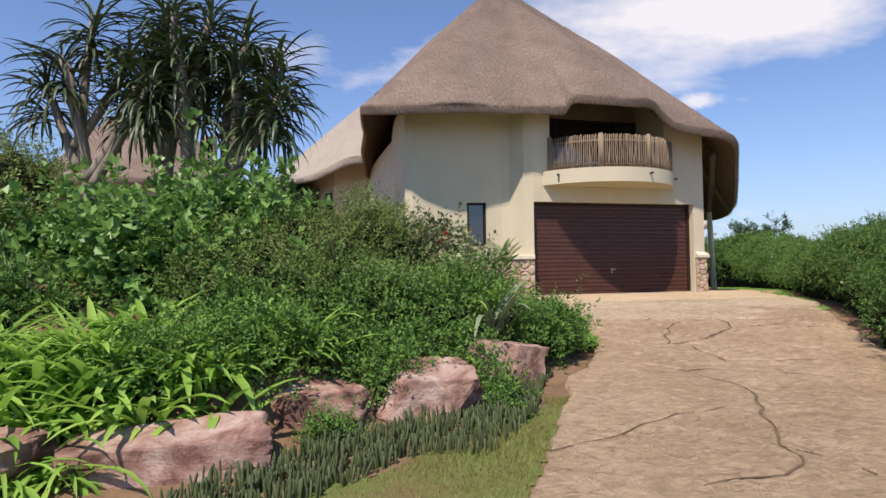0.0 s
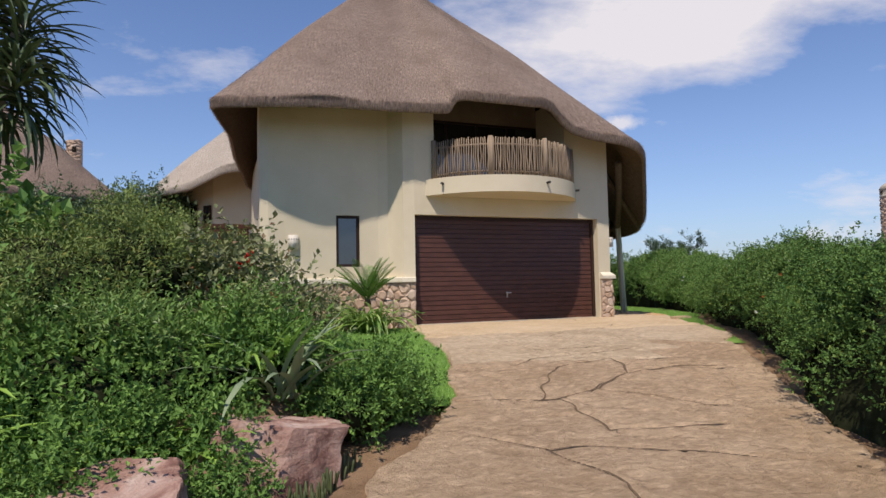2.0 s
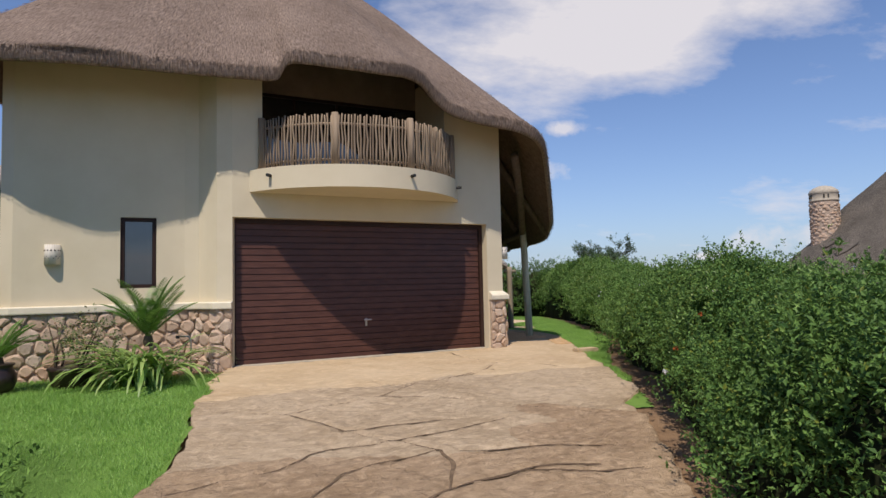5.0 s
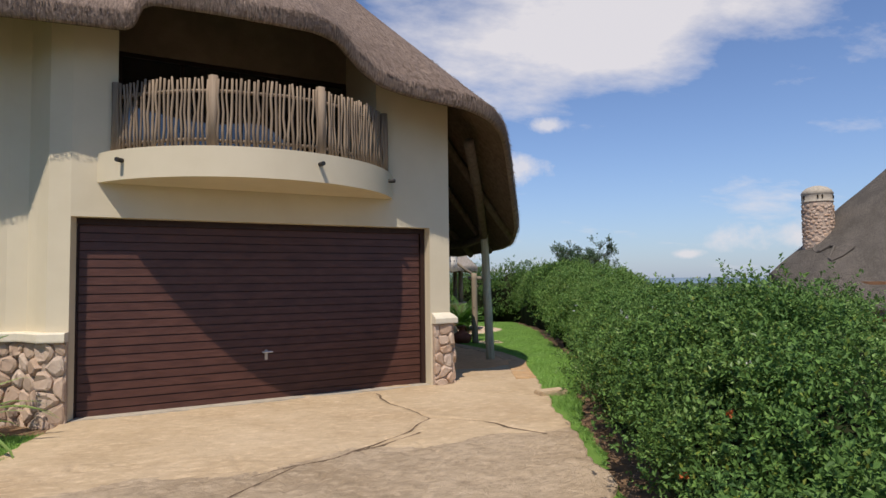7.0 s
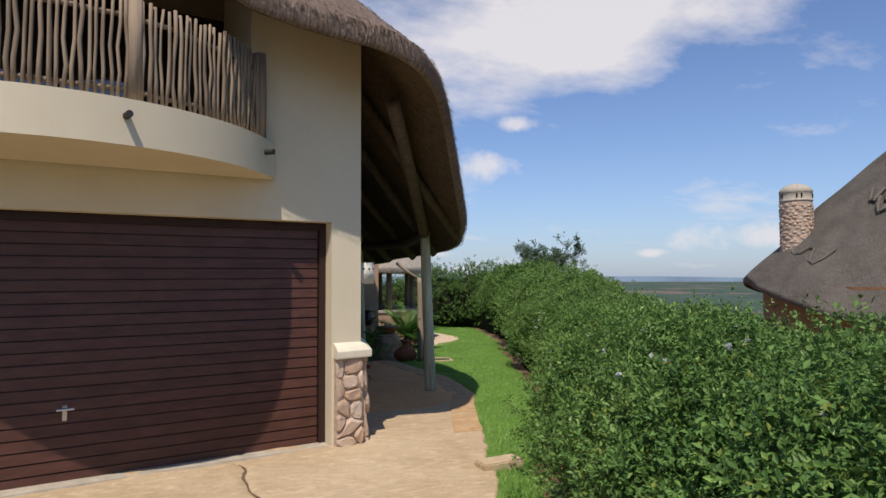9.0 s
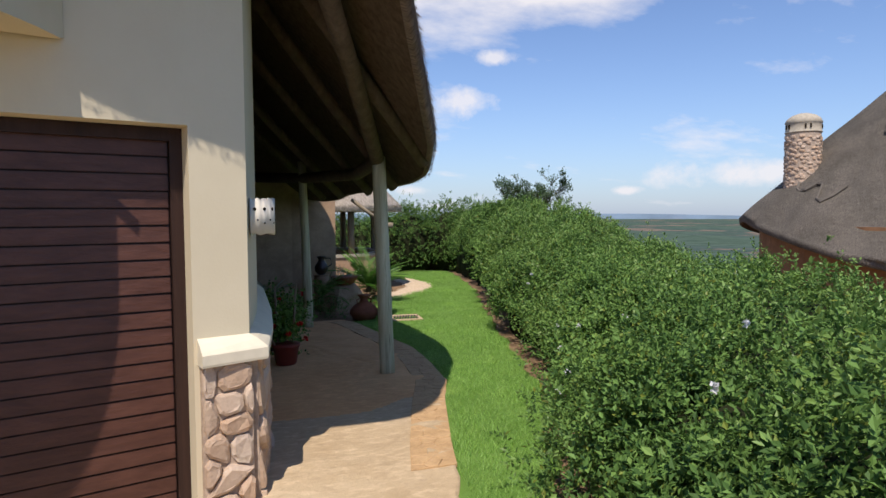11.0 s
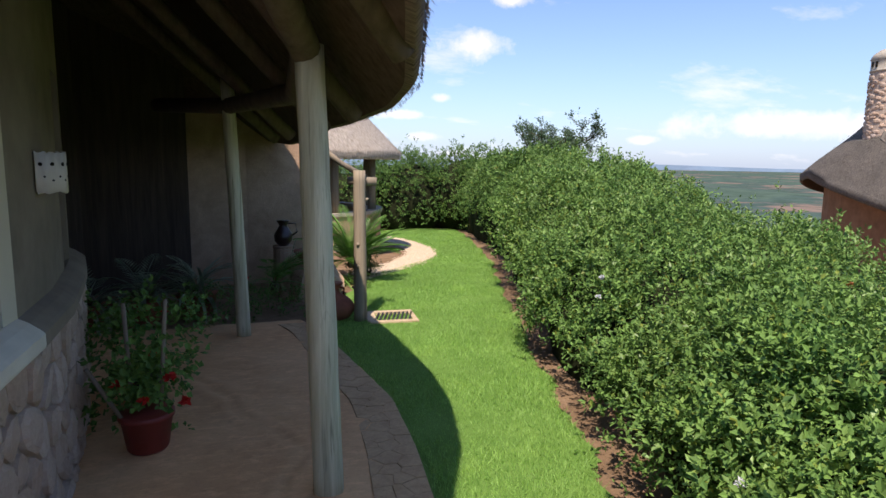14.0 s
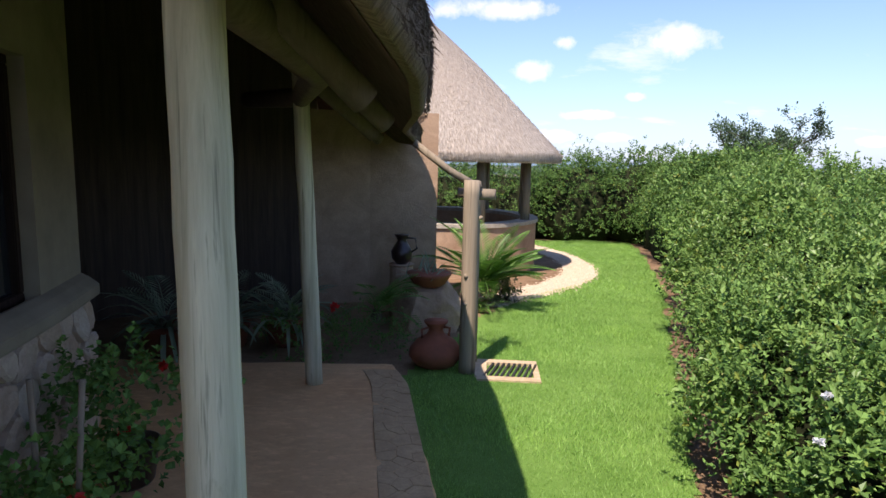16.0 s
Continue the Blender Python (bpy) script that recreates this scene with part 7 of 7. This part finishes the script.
# planter and bushy plants on the summer house wall
pot("planter", [(0.16, 0), (0.19, 0.02), (0.23, 0.22), (0.245, 0.24), (0.235, 0.25)], 8.05, 29.12, 0.68, M_TERRA, "terracotta planter standing on the low summer house wall", "planters on the wall")
shrub("plant", "dark bushy pot plant in the planter", [(8.05, 29.12, 1.05, 0.3, 0.26, 0.2)], 160, 0.06, M_BLUEGREEN, 805, shoots=7, core=False, category="plant", twig=False)
r2 = random.Random(12)
for k in range(5):
    zk = 0.25 + 0.28 * k
    a = r2.uniform(0, 6.28)
    bm = tube([(9.37 + 0.06 * math.cos(a), 23.1 + 0.06 * math.sin(a), zk), (9.37 + 0.105 * math.cos(a), 23.1 + 0.105 * math.sin(a), zk + 0.02)], [0.028, 0.016], 8, 0.1)
    obj("knot", done(bm, "knot", M_POST_BROWN, True), tall, "cut branch knot")

# ---- drain in the lawn ----
zd = gz(9.75, 23.1) + 0.03
dr = thing("drain_grate", "iron drain grate in a concrete kerb in the lawn", "drain", at=(9.75, 23.1, zd))
m = pose(9.78, 23.12, zd, 0, 0, -4)
bm = bmesh.new()
for cx, cy, sx, sy in ((0, 0.25, 0.62, 0.1), (0, -0.25, 0.62, 0.1), (-0.27, 0, 0.12, 0.4), (0.28, 0, 0.06, 0.4)):
    add_box(bm, (sx, sy, 0.1), m @ pose(cx, cy, -0.04))
part("kerb", bm, M_SLAB, dr, "pale concrete surround")
part("pit", box((0.5, 0.4, 0.02), m @ pose(0.02, 0, -0.07)), M_HOLE, dr)
for k in range(9):
    part("bar", box((0.022, 0.42, 0.03), m @ pose(-0.19 + k * 0.055, 0, -0.005, 0, 0, -14)), M_IRON, dr)
bm = box((0.42, 0.2, 0.12), pose(7.98, 14.7, gz(8, 14.7) + 0.03, 0, 0, 12), 0.012)
obj("kerb_stone", done(bm, "kerb_stone", M_SLAB), label="tan concrete block in the grass by the hedge", category="block")

# ---- gravel path at the lawn's end ----
PATH = [(9.75, 26.55), (10.35, 27.2), (11.3, 28.4), (12.0, 29.7), (12.3, 31.2), (12.3, 32.6), (12.05, 34.0), (11.5, 35.4)]
pp = np.array(PATH)
ss = np.concatenate([[0], np.cumsum(np.linalg.norm(np.diff(pp, axis=0), axis=1))])
uu = np.linspace(0, ss[-1], 60)
pc = soften(np.stack([np.interp(uu, ss, pp[:, 0]), np.interp(uu, ss, pp[:, 1])], 1), 0)
tt = np.gradient(pc, axis=0)
nn = np.stack([-tt[:, 1], tt[:, 0]], 1) / np.linalg.norm(tt, axis=1, keepdims=True)
va = np.concatenate([np.column_stack([pc - nn * 0.34, ground_z(*(pc - nn * 0.34).T) + 0.02]), np.column_stack([pc + nn * 0.34, ground_z(*(pc + nn * 0.34).T) + 0.02])])
ii = np.arange(59)
obj("path", np_mesh("path", va, np.stack([ii, ii + 1, ii + 61, ii + 60], 1), M_GRAVEL, True), label="curved cream gravel path round the summer house", category="path", kind="structure")
r = np.random.default_rng(90)
k = r.integers(0, 60, 5000)
off = r.uniform(-0.36, 0.36, 5000)
c = pc[k] + nn[k] * off[:, None] + r.normal(0, 0.05, (5000, 2))
cz = ground_z(c[:, 0], c[:, 1]) + 0.02
sz = r.uniform(0.012, 0.026, 5000)
oct_ = np.array([(1, 0, 0), (-1, 0, 0), (0, 1, 0), (0, -1, 0), (0, 0, 0.7), (0, 0, -0.7)])
vv = np.column_stack([c, cz])[:, None, :] + oct_[None] * sz[:, None, None]
ff = np.array([(0, 2, 4), (2, 1, 4), (1, 3, 4), (3, 0, 4)])[None] + (np.arange(5000) * 6)[:, None, None]
obj("gravel", np_mesh("gravel", vv.reshape(-1, 3), ff.reshape(-1, 3), M_GRAVEL), label="loose cream gravel on the curved path", category="gravel", kind="stuff")


# ---- bare-branched tree beyond the hedge ----
def twig_tree(x, y, z, h, seed, label, leaves=260, mat=M_HEDGE_DARK):
    th = thing("tree", label, "tree", at=(x, y, z))
    rr = random.Random(seed)
    tips = []

    def grow(p, d, length, rad, level):
        q = p + d * length
        mid = p.lerp(q, 0.5) + Vector((rr.uniform(-1, 1), rr.uniform(-1, 1), rr.uniform(-0.5, 0.5))) * length * 0.08
        part("trunk" if level == 0 else "branch", tube([p, mid, q], [rad, rad * 0.85, rad * 0.65], 6), M_TWIG, th)
        tips.append(q)
        if level >= 4:
            return
        for _ in range(3 if level < 3 else 2):
            nd = (d * 0.8 + Vector((rr.gauss(0, 0.55), rr.gauss(0, 0.55), rr.gauss(0.08, 0.3)))).normalized()
            grow(q if rr.random() < 0.7 else mid, nd, length * rr.uniform(0.6, 0.85), rad * 0.6, level + 1)

    grow(Vector((x, y, z)), Vector((0.1, 0, 1)), h * 0.34, 0.09, 0)
    r = np.random.default_rng(seed)
    t = np.array([q[:] for q in tips])
    pick = r.choice(len(t), leaves)
    p = t[pick] + r.normal(0, 0.07, (leaves, 3))
    v, f = sprig_leaves(p, unit(r.normal(size=(leaves, 3)) + np.array([0, 0, 0.6])), 7, 0.22, 0.09, 0.05, 0.5, seed)
    tagged(obj("foliage", np_mesh("foliage", v, f, mat), th), kind="stuff")
    return th


twig_tree(18.45, 38.2, -1.3, 5.5, 5, "half-bare spreading tree rising behind the hedge", 1700)

# ---- blooms in the hedge ----
r = np.random.default_rng(55)
for k in range(30):
    y = float(r.uniform(9, 20))
    q, nm = hedge_surface(np.array([y]), np.array([float(r.uniform(0.25, 1.7))]), 0.0, 3.5, lambda t: 0 * t[:, 0], 0.2)
    q = q[0] + nm[0] * 0.12
    mat = M_WHITE if k % 6 else M_ORANGE
    blossom(*map(float, q), mat, 0.028, 900 + k, label="small white bloom in the hedge" if k % 6 else "small orange bloom in the hedge", group="hedge blooms")

# ---- stone plinths ----
plinth(LEFT_PATH[3:] + [WIN[0], WIN[1]] + STEP, -0.12, 0.93, 0.21, 61, WALL_S)
plinth([(FB[0] + 0.03, FB[1] + 0.005), CORNER], -0.12, 0.93, 0.17, 62, WALL_G)
plinth(SIDE[:8], -0.2, 0.93, 0.24, 63, WALL_V)

# ---- flat stones edging the veranda floor ----
def edging(y0, y1, width, size, seed):
    """Flat irregular stones laid along the floor's outer edge."""
    ys = np.linspace(y0, y1, 60)
    xs = np.interp(ys, DRIVE_R[:, 1], DRIVE_R[:, 0])
    run = np.concatenate([[0], np.cumsum(np.hypot(np.diff(xs), np.diff(ys)))])
    rr = random.Random(seed)
    for (cx, cz), poly in voronoi_cells(run[-1], width, size, seed, 0.8):
        mx, mz = sum(q[0] for q in poly) / len(poly), sum(q[1] for q in poly) / len(poly)
        lift = rr.uniform(0.005, 0.012)
        bm = bmesh.new()
        rows = []
        for sc, dz in ((0.985, -0.02), (0.98, lift - 0.004), (0.92, lift)):
            ring = []
            for k, q in enumerate(poly):
                u, w = mx + (q[0] - mx) * sc, mz + (q[1] - mz) * sc
                y = float(np.interp(u, run, ys))
                x = float(np.interp(u, run, xs)) - w + 0.01
                ring.append(bm.verts.new((x, y, float(np.interp(y, GY, GZ)) + 0.045 + dz)))
            rows.append(ring)
        for a, b in zip(rows, rows[1:]):
            for k in range(len(a)):
                bm.faces.new((a[k], a[(k + 1) % len(a)], b[(k + 1) % len(b)], b[k]))
        bm.faces.new(rows[-1])
        bmesh.ops.recalc_face_normals(bm, faces=bm.faces)
        obj("edging_stone", done(bm, "edging_stone", M_EDGING), DRIVE)


edging(15.9, 23.0, 0.34, 0.16, 83)
